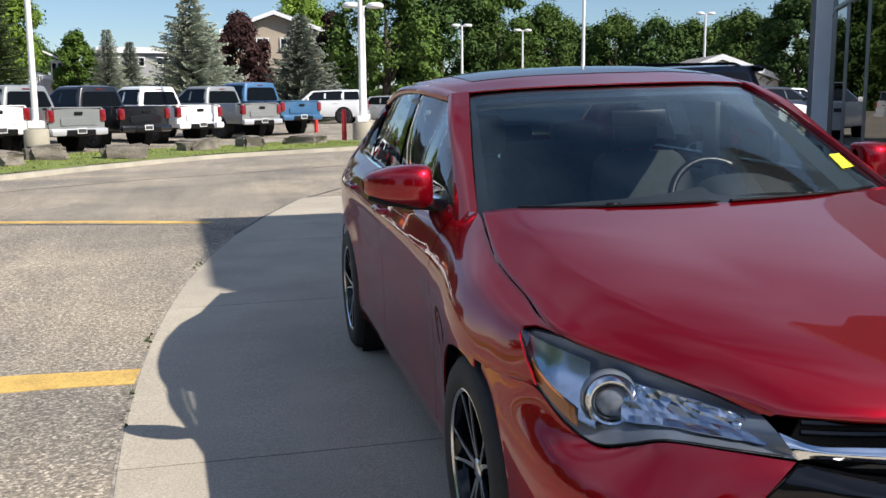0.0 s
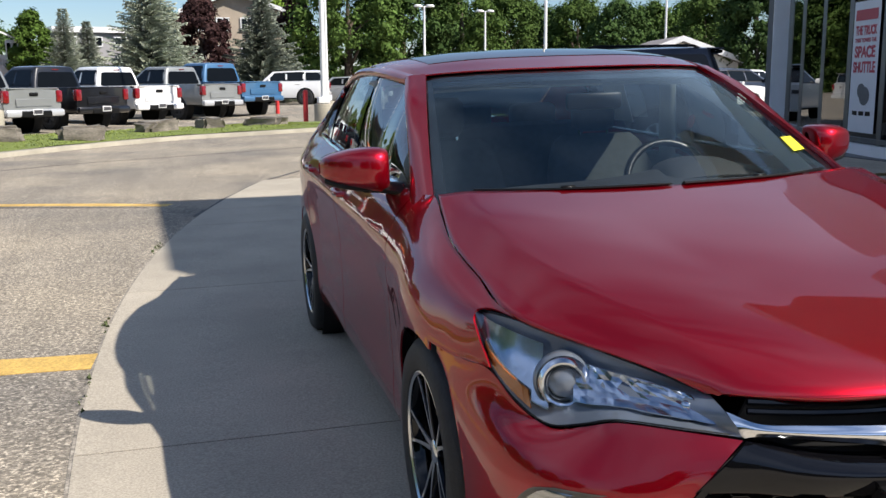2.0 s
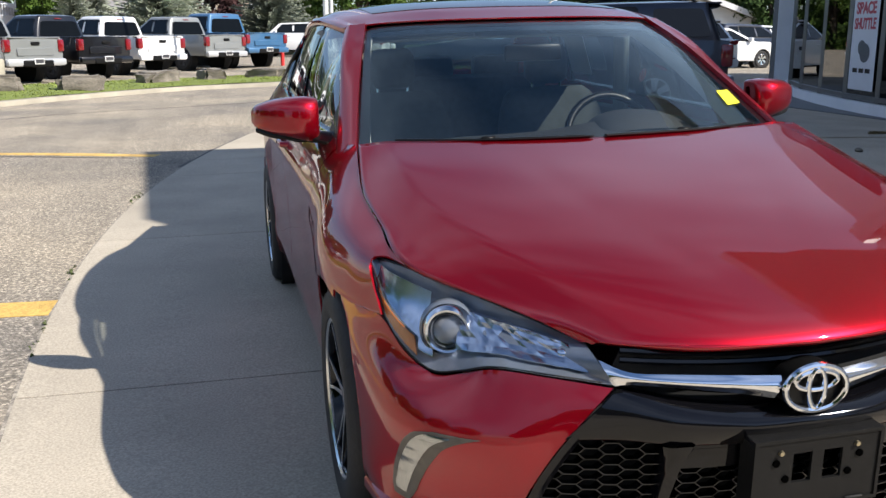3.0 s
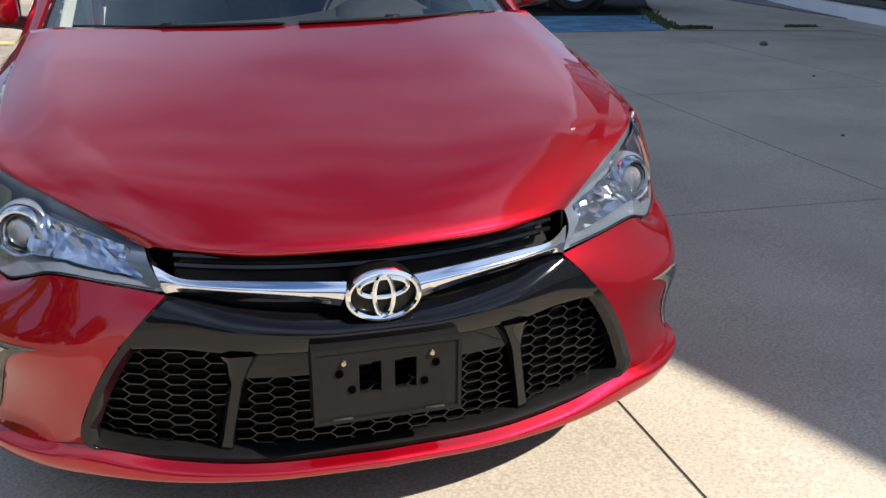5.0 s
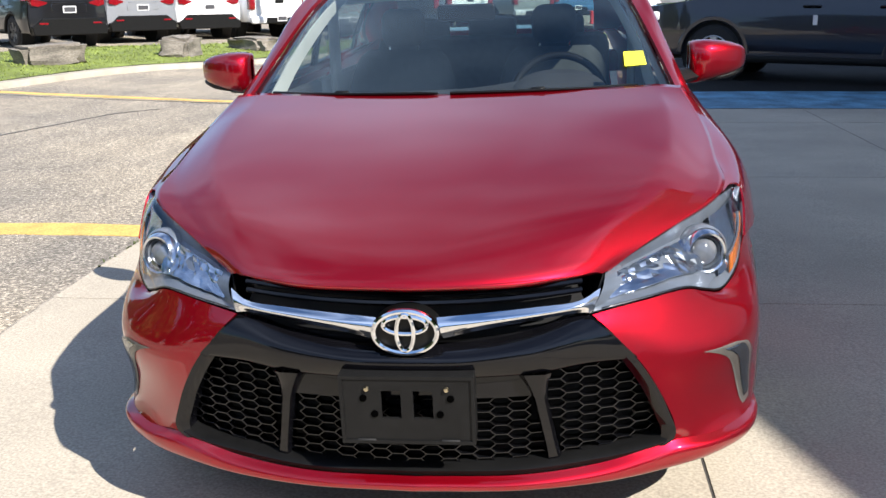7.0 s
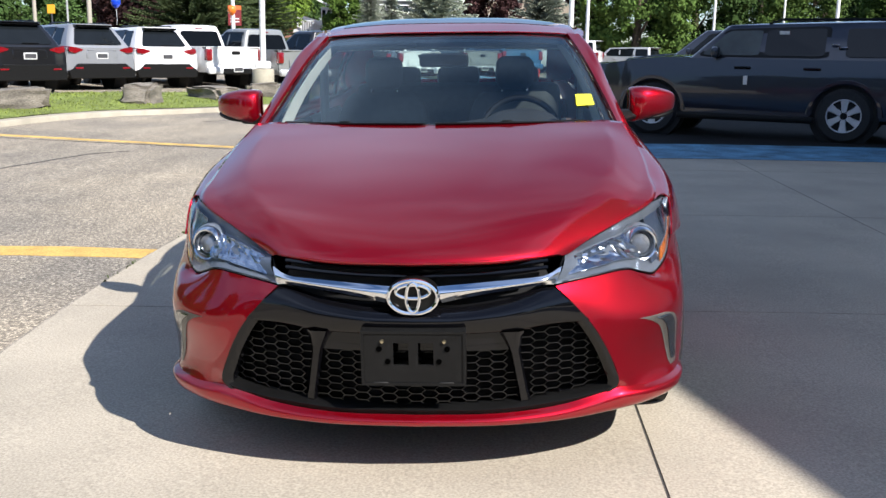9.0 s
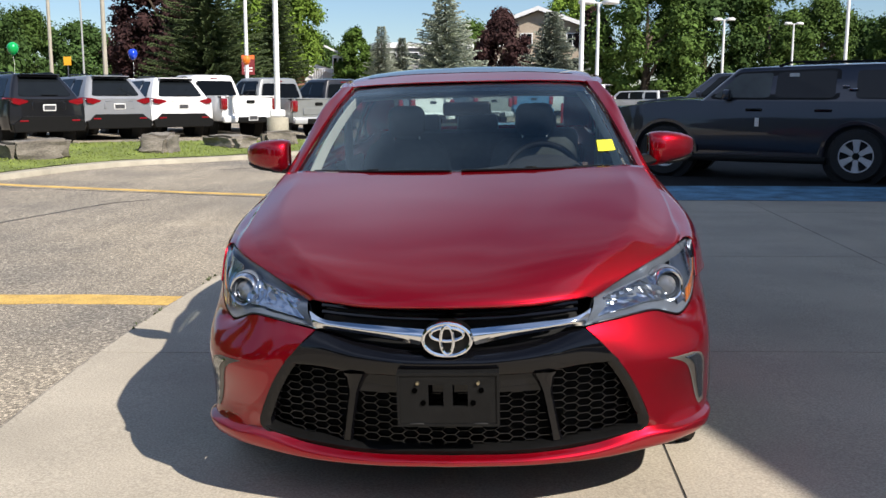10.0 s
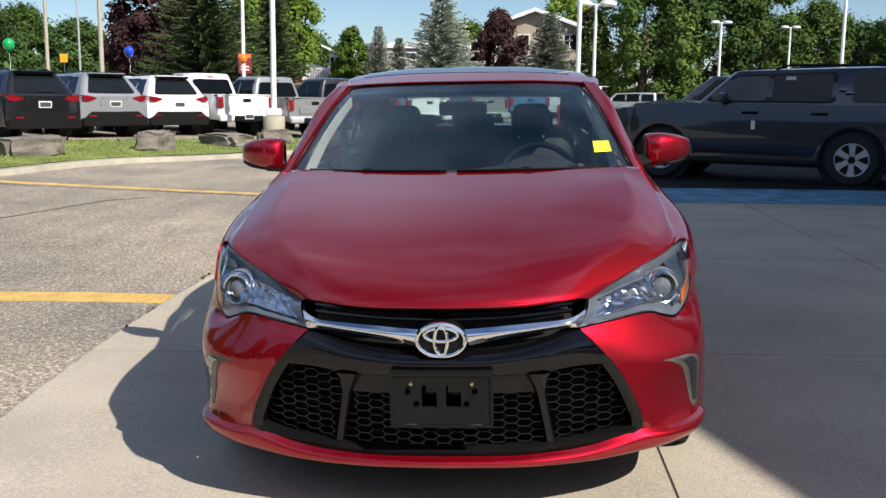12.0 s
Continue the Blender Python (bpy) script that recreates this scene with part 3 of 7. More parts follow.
# inside: floor, back wall, ceiling
bm = bmesh.new()
box(bm, (16, 6, 0.05), (15.0, 30, 0.1))
part("floor_slab", bm, TRIM_GREY, showroom)
bm = bmesh.new()
box(bm, (23.4, 6, 3.2), (0.3, 30, 6.4))
box(bm, (16, 21, 3.2), (6.4, 0.3, 6.4))
box(bm, (16, -9, 3.2), (15, 0.3, 6.4))
part("back_wall", bm, TRIM_GREY, showroom, smooth=False)
bm = bmesh.new()
box(bm, (8.3, -2.2, 3.25), (0.3, 13.6, 6.1))
part("front_wall", bm, CLADDING, showroom, smooth=False)
bm = bmesh.new()
ROOF = [(8.0, -8.9), (7.02, -4.79), (6.68, -3.71), (4.07, 0.95), (3.82, 5.34), (8.3, 4.9), (8.9, 8.0), (9.2, 11.4), (10.0, 14.2), (11.3, 17.1), (13.2, 20.1), (23.5, 21.1), (23.5, -9.1)]
prism(bm, [(x, y, 6.45) for x, y in ROOF], (0, 0, 0.1))
part("canopy_soffit", bm, CLADDING, showroom, smooth=False)
bm = bmesh.new()
prism(bm, [(x, y, 6.55) for x, y in ROOF], (0, 0, 0.2))
part("fascia", bm, CLADDING, showroom, smooth=False)
bm = bmesh.new()
prism(bm, [(x, y, 6.76) for x, y in ((7.6, 4.4), (9.3, 8.0), (9.6, 11.4), (10.4, 14.2), (11.7, 17.1), (13.5, 20.0), (23.4, 21.0), (23.4, 4.4))], (0, 0, 2.3))
part("parapet", bm, CLADDING, showroom, smooth=False)


def portal_column(x, y, w, d, turn):
    ob = thing("portal_column", "tall white panel-clad portal column of the showroom", "column", at=pose(x, y, 0, 0, 0, turn))
    part("cladding", rbox((0, 0, 3.26), (w, d, 6.36), 0.012, 1), CLADDING, ob)
    part("base_plate", rbox((0, 0, 0.04), (w + 0.02, d + 0.02, 0.1), 0.01, 1), SATIN_BLACK, ob)
    return ob


portal_column(6.32, 5.75, 0.62, 0.62, 0)
portal_column(13.04, 20.6, 0.74, 0.34, -31)


def letters(name, text, size, m, mat, parent, width=None):
    """Raised lettering in the built-in font, as a mesh."""
    cu = bpy.data.curves.new(name, "FONT")
    cu.body, cu.size, cu.align_x, cu.extrude, cu.offset = text, size, "CENTER", 0.002, size * 0.035
    ob = bpy.data.objects.new(name, cu)
    scene.collection.objects.link(ob)
    me = bpy.data.meshes.new_from_object(ob.evaluated_get(bpy.context.evaluated_depsgraph_get()))
    bpy.data.objects.remove(ob)
    me.materials.clear()
    me.materials.append(mat)
    if width:
        xs = [v.co.x for v in me.vertices]
        k = width / (max(xs) - min(xs))
        for v in me.vertices:
            v.co.x *= k
            v.co.y *= 1.25
    o = new(name, me)
    o.parent = parent
    o.matrix_basis = m
    return o


POSTER = material("poster_white", (0.72, 0.72, 0.74), rough=0.4, vary=0.04, scale=3)
POSTER_RED = material("poster_red", (0.45, 0.02, 0.05), rough=0.4, fine=0.03)

# ---- the red sedan ----
sedan = thing("sedan", "metallic dark red four-door sedan with a black mesh grille", "car", at=pose(0, 0, 0, 0, -1.6, 0.5))
YF, YR, WR, AR = 0.95, 3.725, 0.33, 0.362
ARCHES = [(YF, WR, AR), (YR, WR, AR)]

HOOD = [
    [(0, 0.025, 0.695), (0, 0.034, 0.711), (0, 0.10, 0.748), (0, 0.30, 0.818), (0, 0.60, 0.896), (0, 0.90, 0.962), (0, 1.16, 1.012)],
    [(0.239, 0.054, 0.696), (0.242, 0.064, 0.712), (0.25, 0.135, 0.752), (0.27, 0.33, 0.822), (0.29, 0.62, 0.898), (0.31, 0.92, 0.963), (0.33, 1.20, 1.014)],
    [(0.399, 0.134, 0.698), (0.404, 0.144, 0.713), (0.44, 0.225, 0.757), (0.49, 0.40, 0.822), (0.53, 0.66, 0.893), (0.56, 0.96, 0.958), (0.57, 1.245, 1.013)],
    [(0.441, 0.171, 0.698), (0.452, 0.184, 0.712), (0.54, 0.285, 0.760), (0.65, 0.455, 0.818), (0.69, 0.70, 0.878), (0.70, 0.99, 0.943), (0.685, 1.285, 1.012)],
    [(0.457, 0.190, 0.699), (0.470, 0.204, 0.709), (0.60, 0.325, 0.752), (0.776, 0.532, 0.810), (0.792, 0.76, 0.861), (0.798, 1.02, 0.919), (0.762, 1.305, 1.011)],
]
G = faired(loft(HOOD, 33, 73), 40, True)
# a raised crease runs from each rear corner in towards the grille
for i, row in enumerate(G):
    for j, p in enumerate(row):
        ic = 16 + 7 * smooth_step(17, 57, j)
        p.z += 0.017 * max(0, 1 - abs(i - ic) / (8 if i > ic else 15)) * smooth_step(16, 32, j) * (1 - 0.6 * smooth_step(60, 72, j))
bm = bmesh.new()
sheet(bm, G, flip=True)
sheet(bm, mirrored(G))
bmesh.ops.remove_doubles(bm, verts=bm.verts, dist=0.0005)
hood = part("hood", bm, RED, sedan, thick=0.012)
hood.modifiers.remove(hood.modifiers["crisp"])

# side: lengthwise lines from the belt down to the sill
SIDE = [
    [(p.x + 0.0020, p.y, p.z) for p in cr(HOOD[4], 73)[36:72:6]] + [(0.768, 1.31, 1.011), (0.776, 1.42, 1.006), (0.794, 1.62, 1.010), (0.815, 2.0, 1.018), (0.82, 2.6, 1.030), (0.81, 3.2, 1.046), (0.785, 3.75, 1.066), (0.745, 4.25, 1.088), (0.68, 4.70, 1.075)],
    [(0.825, 0.56, 0.79), (0.864, 0.75, 0.815), (0.878, 1.02, 0.865), (0.868, 1.38, 0.905), (0.865, 1.62, 0.925), (0.872, 2.0, 0.938), (0.88, 2.6, 0.952), (0.88, 3.2, 0.966), (0.865, 3.75, 0.985), (0.815, 4.25, 0.995), (0.72, 4.74, 0.985)],
    [(0.843, 0.55, 0.697), (0.900, 0.75, 0.705), (0.928, 1.02, 0.765), (0.906, 1.38, 0.78), (0.896, 1.62, 0.795), (0.898, 2.0, 0.812), (0.905, 2.6, 0.83), (0.908, 3.2, 0.845), (0.91, 3.75, 0.86), (0.865, 4.25, 0.86), (0.755, 4.78, 0.85)],
    [(0.868, 0.56, 0.58), (0.911, 0.75, 0.60), (0.930, 1.02, 0.62), (0.901, 1.38, 0.63), (0.89, 1.62, 0.64), (0.89, 2.0, 0.65), (0.893, 2.6, 0.66), (0.90, 3.2, 0.67), (0.914, 3.75, 0.68), (0.875, 4.25, 0.67), (0.77, 4.82, 0.66)],
    [(0.875, 0.56, 0.40), (0.908, 0.75, 0.40), (0.920, 1.02, 0.41), (0.889, 1.38, 0.42), (0.879, 1.62, 0.43), (0.878, 2.0, 0.435), (0.879, 2.6, 0.44), (0.887, 3.2, 0.45), (0.908, 3.75, 0.46), (0.87, 4.25, 0.46), (0.765, 4.83, 0.46)],
    [(0.87, 0.56, 0.25), (0.895, 0.75, 0.25), (0.90, 1.02, 0.25), (0.880, 1.38, 0.25), (0.870, 1.62, 0.25), (0.868, 2.0, 0.25), (0.869, 2.6, 0.25), (0.876, 3.2, 0.26), (0.90, 3.75, 0.27), (0.86, 4.25, 0.29), (0.74, 4.82, 0.31)],
    [(0.83, 0.56, 0.19), (0.85, 0.75, 0.19), (0.855, 1.02, 0.185), (0.83, 1.38, 0.18), (0.825, 1.62, 0.18), (0.825, 2.0, 0.18), (0.825, 2.6, 0.18), (0.83, 3.2, 0.185), (0.86, 3.75, 0.20), (0.82, 4.25, 0.22), (0.70, 4.80, 0.24)],
]


def side_grid(y0, y1, nv, r0=0.0, r1=6.0, nu=49, front=None, back=None):
    out = []
    for i in range(nu):
        r = r0 + (r1 - r0) * i / (nu - 1)
        a = front(r) if front else y0
        b = back(r) if back else y1
        row = [along_y(SIDE, r, a + (b - a) * j / (nv - 1)) for j in range(nv)]
        # shoulder crease, fading in behind the front wheel, and the hollow below it
        for p in row:
            f = smooth_step(1.1, 1.9, p.y)
            p.x += f * (0.011 * max(0, 1 - abs(r - 1.65) / 0.45) - 0.008 * math.exp(-((r - 2.6) / 0.6) ** 2) + 0.008 * math.exp(-((r - 4.5) / 0.5) ** 2))
        out.append(row)
    return out


def fender_front(r):
    # along the lamp's rear edge, then the level bumper seam back to the arch
    R_, Y_ = (0, 0.35, 0.8, 1.1, 1.6, 2.0, 2.07, 2.14, 2.22, 6), (0.532, 0.607, 0.644, 0.639, 0.580, 0.532, 0.57, 0.72, 0.82, 0.82)
    i = max(k for k in range(9) if R_[k] <= r)
    return Y_[i] + (Y_[i + 1] - Y_[i]) * (r - R_[i]) / (R_[i + 1] - R_[i])


def seam(y):
    return lambda r: y + 0.05 * smooth_step(2.5, 6, r) - 0.02 * smooth_step(0, 2, r)


PANELS = [("front_fender", fender_front, lambda r: seam(1.497)(r)), ("front_door", lambda r: seam(1.503)(r), seam(2.597)),
          ("rear_door", seam(2.603), lambda r: 3.597 - 0.28 * smooth_step(2.0, 5.0, r)), ("rear_quarter", lambda r: 3.603 - 0.28 * smooth_step(2.0, 5.0, r), lambda r: 4.72)]
PARTS = {}
for name, f, b in PANELS:
    for sgn in (1, -1):
        g = side_grid(0, 0, 91 if "fender" in name or "quarter" in name else 45, front=f, back=b)
        if sgn < 0:
            g = mirrored(g)
        bm = bmesh.new()
        cut_sheet(bm, g, ARCHES, flip=sgn > 0)
        PARTS[name, sgn] = part(name, bm, RED, sedan, thick=0.006)

# bumper cover: from the grille's side edge round to the wheel arch
BUMPER = [
    [(0.424, 0.100, 0.618), (0.54, 0.160, 0.632), (0.648, 0.232, 0.638), (0.705, 0.290, 0.616), (0.758, 0.360, 0.598), (0.808, 0.435, 0.632), (0.842, 0.545, 0.688), (0.877, 0.66, 0.687), (0.902, 0.82, 0.692)],
    [(0.470, 0.098, 0.574), (0.60, 0.155, 0.556), (0.75, 0.270, 0.555), (0.838, 0.40, 0.568), (0.875, 0.55, 0.594), (0.900, 0.69, 0.592), (0.908, 0.80, 0.590)],
    [(0.548, 0.112, 0.482), (0.65, 0.158, 0.482), (0.78, 0.256, 0.484), (0.858, 0.385, 0.490), (0.893, 0.55, 0.492), (0.908, 0.75, 0.495)],
    [(0.606, 0.142, 0.372), (0.69, 0.212, 0.374), (0.79, 0.318, 0.376), (0.856, 0.430, 0.374), (0.893, 0.55, 0.368), (0.906, 0.75, 0.365)],
    [(0.627, 0.153, 0.308), (0.715, 0.232, 0.304), (0.805, 0.337, 0.302), (0.858, 0.446, 0.298), (0.893, 0.55, 0.290), (0.902, 0.75, 0.28)],
    [(0.616, 0.157, 0.274), (0.73, 0.228, 0.268), (0.815, 0.326, 0.268), (0.860, 0.434, 0.266), (0.886, 0.56, 0.255), (0.897, 0.75, 0.235)],
]
LIP = [
    [(0, 0.052, 0.222), (0.25, 0.068, 0.223), (0.45, 0.112, 0.238), (0.614, 0.157, 0.275), (0.73, 0.229, 0.269), (0.815, 0.327, 0.269), (0.860, 0.435, 0.267), (0.888, 0.60, 0.250)],
    [(0, 0.030, 0.205), (0.25, 0.046, 0.205), (0.46, 0.092, 0.217), (0.64, 0.148, 0.247), (0.740, 0.206, 0.252), (0.832, 0.304, 0.254), (0.874, 0.415, 0.252), (0.893, 0.60, 0.236)],
    [(0, 0.045, 0.186), (0.25, 0.061, 0.186), (0.46, 0.105, 0.191), (0.63, 0.166, 0.204), (0.730, 0.226, 0.210), (0.818, 0.320, 0.212), (0.858, 0.425, 0.212), (0.885, 0.60, 0.205)],
    [(0, 0.13, 0.178), (0.24, 0.145, 0.178), (0.44, 0.19, 0.180), (0.58, 0.24, 0.186), (0.68, 0.30, 0.190), (0.76, 0.38, 0.192), (0.80, 0.46, 0.192), (0.82, 0.60, 0.188)],
]
bm = bmesh.new()
for sgn in (1, -1):
    g = faired(loft(BUMPER, 61, 81), 30)
    cut_sheet(bm, g if sgn > 0 else mirrored(g), ARCHES, flip=sgn < 0)
g = loft(LIP, 17, 81)
sheet(bm, g)
sheet(bm, mirrored(g), flip=True)
bmesh.ops.remove_doubles(bm, verts=bm.verts, dist=0.0008)
bumper = part("front_bumper", bm, RED, sedan, thick=0.005)
BB = faired(loft(BUMPER, 61, 81), 30)


def bumper_at(x, z):
    """The point of the bumper's skin in front of (x, z)."""
    near = sorted((((p.x - x) ** 2 + (p.z - z) ** 2, p.y) for row in BB for p in row))[:10]
    w = [1 / (d + 2e-5) for d, _ in near]
    return Vector((x, sum(k * y for k, (_, y) in zip(w, near)) / sum(w), z))


# roof, pillars and glass
ROOFL = [
    [(0, 2.02, 1.398), (0, 2.30, 1.452), (0, 2.70, 1.483), (0, 3.15, 1.472), (0, 3.52, 1.425)],
    [(0.32, 2.05, 1.396), (0.33, 2.32, 1.447), (0.335, 2.70, 1.474), (0.335, 3.15, 1.462), (0.33, 3.54, 1.415)],
    [(0.56, 2.125, 1.386), (0.585, 2.38, 1.425), (0.595, 2.72, 1.446), (0.59, 3.15, 1.436), (0.565, 3.58, 1.388)],
    [(0.622, 2.16, 1.370), (0.655, 2.40, 1.400), (0.668, 2.72, 1.415), (0.662, 3.15, 1.405), (0.635, 3.62, 1.352)],
]
bm = bmesh.new()
g = loft(ROOFL, 25, 41)
sheet(bm, g, flip=True)
sheet(bm, mirrored(g))
bmesh.ops.remove_doubles(bm, verts=bm.verts, dist=0.0005)
part("roof", bm, RED, sedan, thick=0.005)
# dark glass sunroof set into the roof
SUN_GLASS = material("sunroof_glass", (0.01, 0.012, 0.015), rough=0.03, spec=0.35, fine=0.05, fscale=8)
sg = [[g[i][j] + Vector((0, 0, 0.004)) for j in range(8, 27)] for i in range(0, 15)]
bm = bmesh.new()
sheet(bm, sg, flip=True)
sheet(bm, mirrored(sg))
bmesh.ops.remove_doubles(bm, verts=bm.verts, dist=0.0005)
part("sunroof", bm, SUN_GLASS, sedan, "dark glass sunroof panel", thick=0.003)

WS = [
    [(0, 1.13, 0.985), (0, 1.45, 1.155), (0, 1.75, 1.294), (0, 2.035, 1.397)],
    [(0.36, 1.17, 0.985), (0.34, 1.49, 1.153), (0.335, 1.79, 1.293), (0.32, 2.064, 1.395)],
    [(0.615, 1.285, 0.984), (0.58, 1.58, 1.147), (0.545, 1.86, 1.287), (0.515, 2.115, 1.385)],
    [(0.757, 1.385, 0.985), (0.697, 1.65, 1.136), (0.637, 1.91, 1.280), (0.58, 2.150, 1.381)],
]
g = loft(WS, 21, 31)
bm = bmesh.new()
sheet(bm, g, flip=True)
sheet(bm, mirrored(g))
bmesh.ops.remove_doubles(bm, verts=bm.verts, dist=0.0005)
ob = part("windshield", bm, WINDSHIELD, sedan, "tinted laminated windshield")
ob.visible_shadow = False
# black ceramic border of the windshield
bm = bmesh.new()
low = Vector((0, 0.004, -0.004))
for rows in ([[g[i][j] + low for j in range(0, 3)] for i in range(21)], [[g[i][j] + low for j in range(28, 31)] for i in range(21)], [[g[i][j] + low for j in range(31)] for i in range(18, 21)]):
    sheet(bm, rows, flip=True)
    sheet(bm, mirrored(rows))
part("windshield_border", bm, SATIN_BLACK, sedan)
# shade band along the windshield's top
bm = bmesh.new()
rows = [[g[i][j] + low * 1.5 for j in range(26, 29)] for i in range(20)]
sheet(bm, rows, flip=True)
sheet(bm, mirrored(rows))
ob = part("shade_band", bm, clear_glass("shade_tint", (0.10, 0.13, 0.16), 1.02), sedan, "blue-tinted shade band of the windshield")
ob.visible_shadow = False

APILLAR = [
    [(0.762, 1.345, 0.965), (0.700, 1.655, 1.138), (0.640, 1.915, 1.280), (0.584, 2.14, 1.380)],
    [(0.785, 1.365, 0.962), (0.722, 1.675, 1.140), (0.670, 1.935, 1.281), (0.618, 2.155, 1.374)],
    [(0.806, 1.42, 0.960), (0.745, 1.715, 1.138), (0.698, 1.955, 1.285), (0.647, 2.168, 1.373)],
    [(0.804, 1.47, 0.958), (0.738, 1.738, 1.130), (0.695, 1.967, 1.277), (0.644, 2.180, 1.363)],
]
RAIL = [
    [(0.622, 2.16, 1.371), (0.655, 2.40, 1.401), (0.668, 2.72, 1.416), (0.662, 3.15, 1.406), (0.636, 3.62, 1.353)],
    [(0.650, 2.172, 1.371), (0.682, 2.41, 1.393), (0.693, 2.72, 1.408), (0.687, 3.15, 1.398), (0.663, 3.60, 1.344)],
    [(0.646, 2.186, 1.361), (0.679, 2.42, 1.386), (0.690, 2.72, 1.400), (0.684, 3.15, 1.390), (0.659, 3.59, 1.336)],
]
CPILLAR = [
    [(0.560, 3.585, 1.386), (0.575, 3.80, 1.300), (0.585, 4.03, 1.190), (0.60, 4.27, 1.090)],
    [(0.640, 3.62, 1.352), (0.655, 3.86, 1.255), (0.665, 4.08, 1.165), (0.66, 4.34, 1.088)],
    [(0.672, 3.60, 1.325), (0.705, 3.78, 1.240), (0.735, 3.98, 1.150), (0.735, 4.32, 1.087)],
    [(0.680, 3.55, 1.300), (0.735, 3.62, 1.220), (0.765, 3.74, 1.130), (0.775, 3.90, 1.068)],
]
for sgn in (1, -1):
    for nm, cv in (("a_pillar", APILLAR), ("roof_rail", RAIL), ("c_pillar", CPILLAR)):
        g2 = loft(cv, 13, 25)
        bm = bmesh.new()
        sheet(bm, g2 if sgn > 0 else mirrored(g2), flip=sgn > 0)
        part(nm, bm, RED, sedan, thick=0.015)
    # side windows, B pillar, belt trim
    edge = [p for p in cr(APILLAR[3], 40) if p.z > 1.0] + cr(RAIL[2], 40)[1:] + cr(CPILLAR[3], 30)[1:]
    def glass(y, t):
        b = along_y(SIDE, 0, min(y, 3.9)) + Vector((-0.012, 0, 0.002))
        k = 1
        while k < len(edge) - 1 and edge[k].y < y:
            k += 1
        p, q = edge[k - 1], edge[k]
        top = p.lerp(q, max(0, min(1, (y - p.y) / max(1e-4, q.y - p.y))))
        r = b.lerp(Vector((top.x, y, top.z)), t)
        r.x = (r.x + 0.016 * math.sin(math.pi * t)) * sgn
        return r
    for nm, a, b in (("front_window", 1.60, 2.57), ("rear_window", 2.66, 3.46), ("quarter_window", 3.52, 3.84)):
        bm = bmesh.new()
        sheet(bm, [[glass(a + (b - a) * j / 20, i / 10) for j in range(21)] for i in range(11)], flip=sgn < 0)
        part(nm, bm, SIDE_GLASS, sedan, "tinted side window")
    for nm, a, b in (("b_pillar", 2.565, 2.665), ("window_divider", 3.455, 3.525)):
        bm = bmesh.new()
        sheet(bm, [[glass(a + (b - a) * j / 4, i / 8) + Vector((0.004 * sgn, 0, 0)) for j in range(5)] for i in range(9)], flip=sgn > 0)
        part(nm, bm, GLOSS_BLACK, sedan, thick=0.012)
    bm = bmesh.new()
    P = [along_y(SIDE, 0, 1.62 + 2.2 * k / 30) for k in range(31)]
    tube(bm, [(p.x * sgn + 0.002 * sgn, p.y, p.z + 0.006) for p in P], 0.008, 6)
    part("belt_trim", bm, CHROME, sedan, "bright window trim")
    bm = bmesh.new()
    tube(bm, [(p.x * sgn + 0.004 * sgn, p.y, p.z + 0.002) for p in cr(APILLAR[3], 14)[3:] + cr(RAIL[2], 14) + cr(CPILLAR[3], 8)[1:]], 0.013, 8)
    part("window_frame_trim", bm, SATIN_BLACK, sedan, "black window frame trim")

# rear glass, trunk, rear fascia
REAR = [
    [(0, 3.53, 1.422), (0, 3.78, 1.325), (0, 4.02, 1.215), (0, 4.26, 1.105)],
    [(0.32, 3.55, 1.412), (0.33, 3.80, 1.318), (0.335, 4.03, 1.21), (0.34, 4.27, 1.102)],
    [(0.56, 3.585, 1.385), (0.575, 3.80, 1.30), (0.585, 4.03, 1.19), (0.60, 4.275, 1.09)],
]
g = loft(REAR, 13, 17)
bm = bmesh.new()
sheet(bm, g, flip=True)
sheet(bm, mirrored(g))
bmesh.ops.remove_doubles(bm, verts=bm.verts, dist=0.0005)
ob = part("rear_windshield", bm, REAR_GLASS, sedan, "tinted rear windshield")
ob.visible_shadow = False
TRUNK = [
    [(0, 4.27, 1.100), (0, 4.45, 1.108), (0, 4.66, 1.112), (0, 4.74, 1.090), (0, 4.79, 0.95), (0, 4.80, 0.75), (0, 4.85, 0.62), (0, 4.85, 0.45), (0, 4.80, 0.28)],
    [(0.34, 4.28, 1.098), (0.34, 4.46, 1.104), (0.34, 4.66, 1.107), (0.34, 4.73, 1.085), (0.34, 4.78, 0.95), (0.34, 4.79, 0.75), (0.34, 4.84, 0.62), (0.34, 4.84, 0.45), (0.34, 4.79, 0.28)],
    [(0.60, 4.28, 1.089), (0.60, 4.46, 1.09), (0.58, 4.65, 1.092), (0.58, 4.70, 1.07), (0.60, 4.74, 0.95), (0.61, 4.75, 0.75), (0.63, 4.81, 0.62), (0.63, 4.81, 0.45), (0.60, 4.77, 0.28)],
    [(0.74, 4.30, 1.085), (0.72, 4.46, 1.083), (0.68, 4.64, 1.078), (0.675, 4.67, 1.06), (0.70, 4.71, 0.95), (0.725, 4.72, 0.75), (0.745, 4.74, 0.62), (0.745, 4.75, 0.45), (0.71, 4.73, 0.28)],
]
g = loft(TRUNK, 17, 41)
bm = bmesh.new()
sheet(bm, g, flip=True)
sheet(bm, mirrored(g))
bmesh.ops.remove_doubles(bm, verts=bm.verts, dist=0.0005)
part("trunk", bm, RED, sedan, thick=0.012)
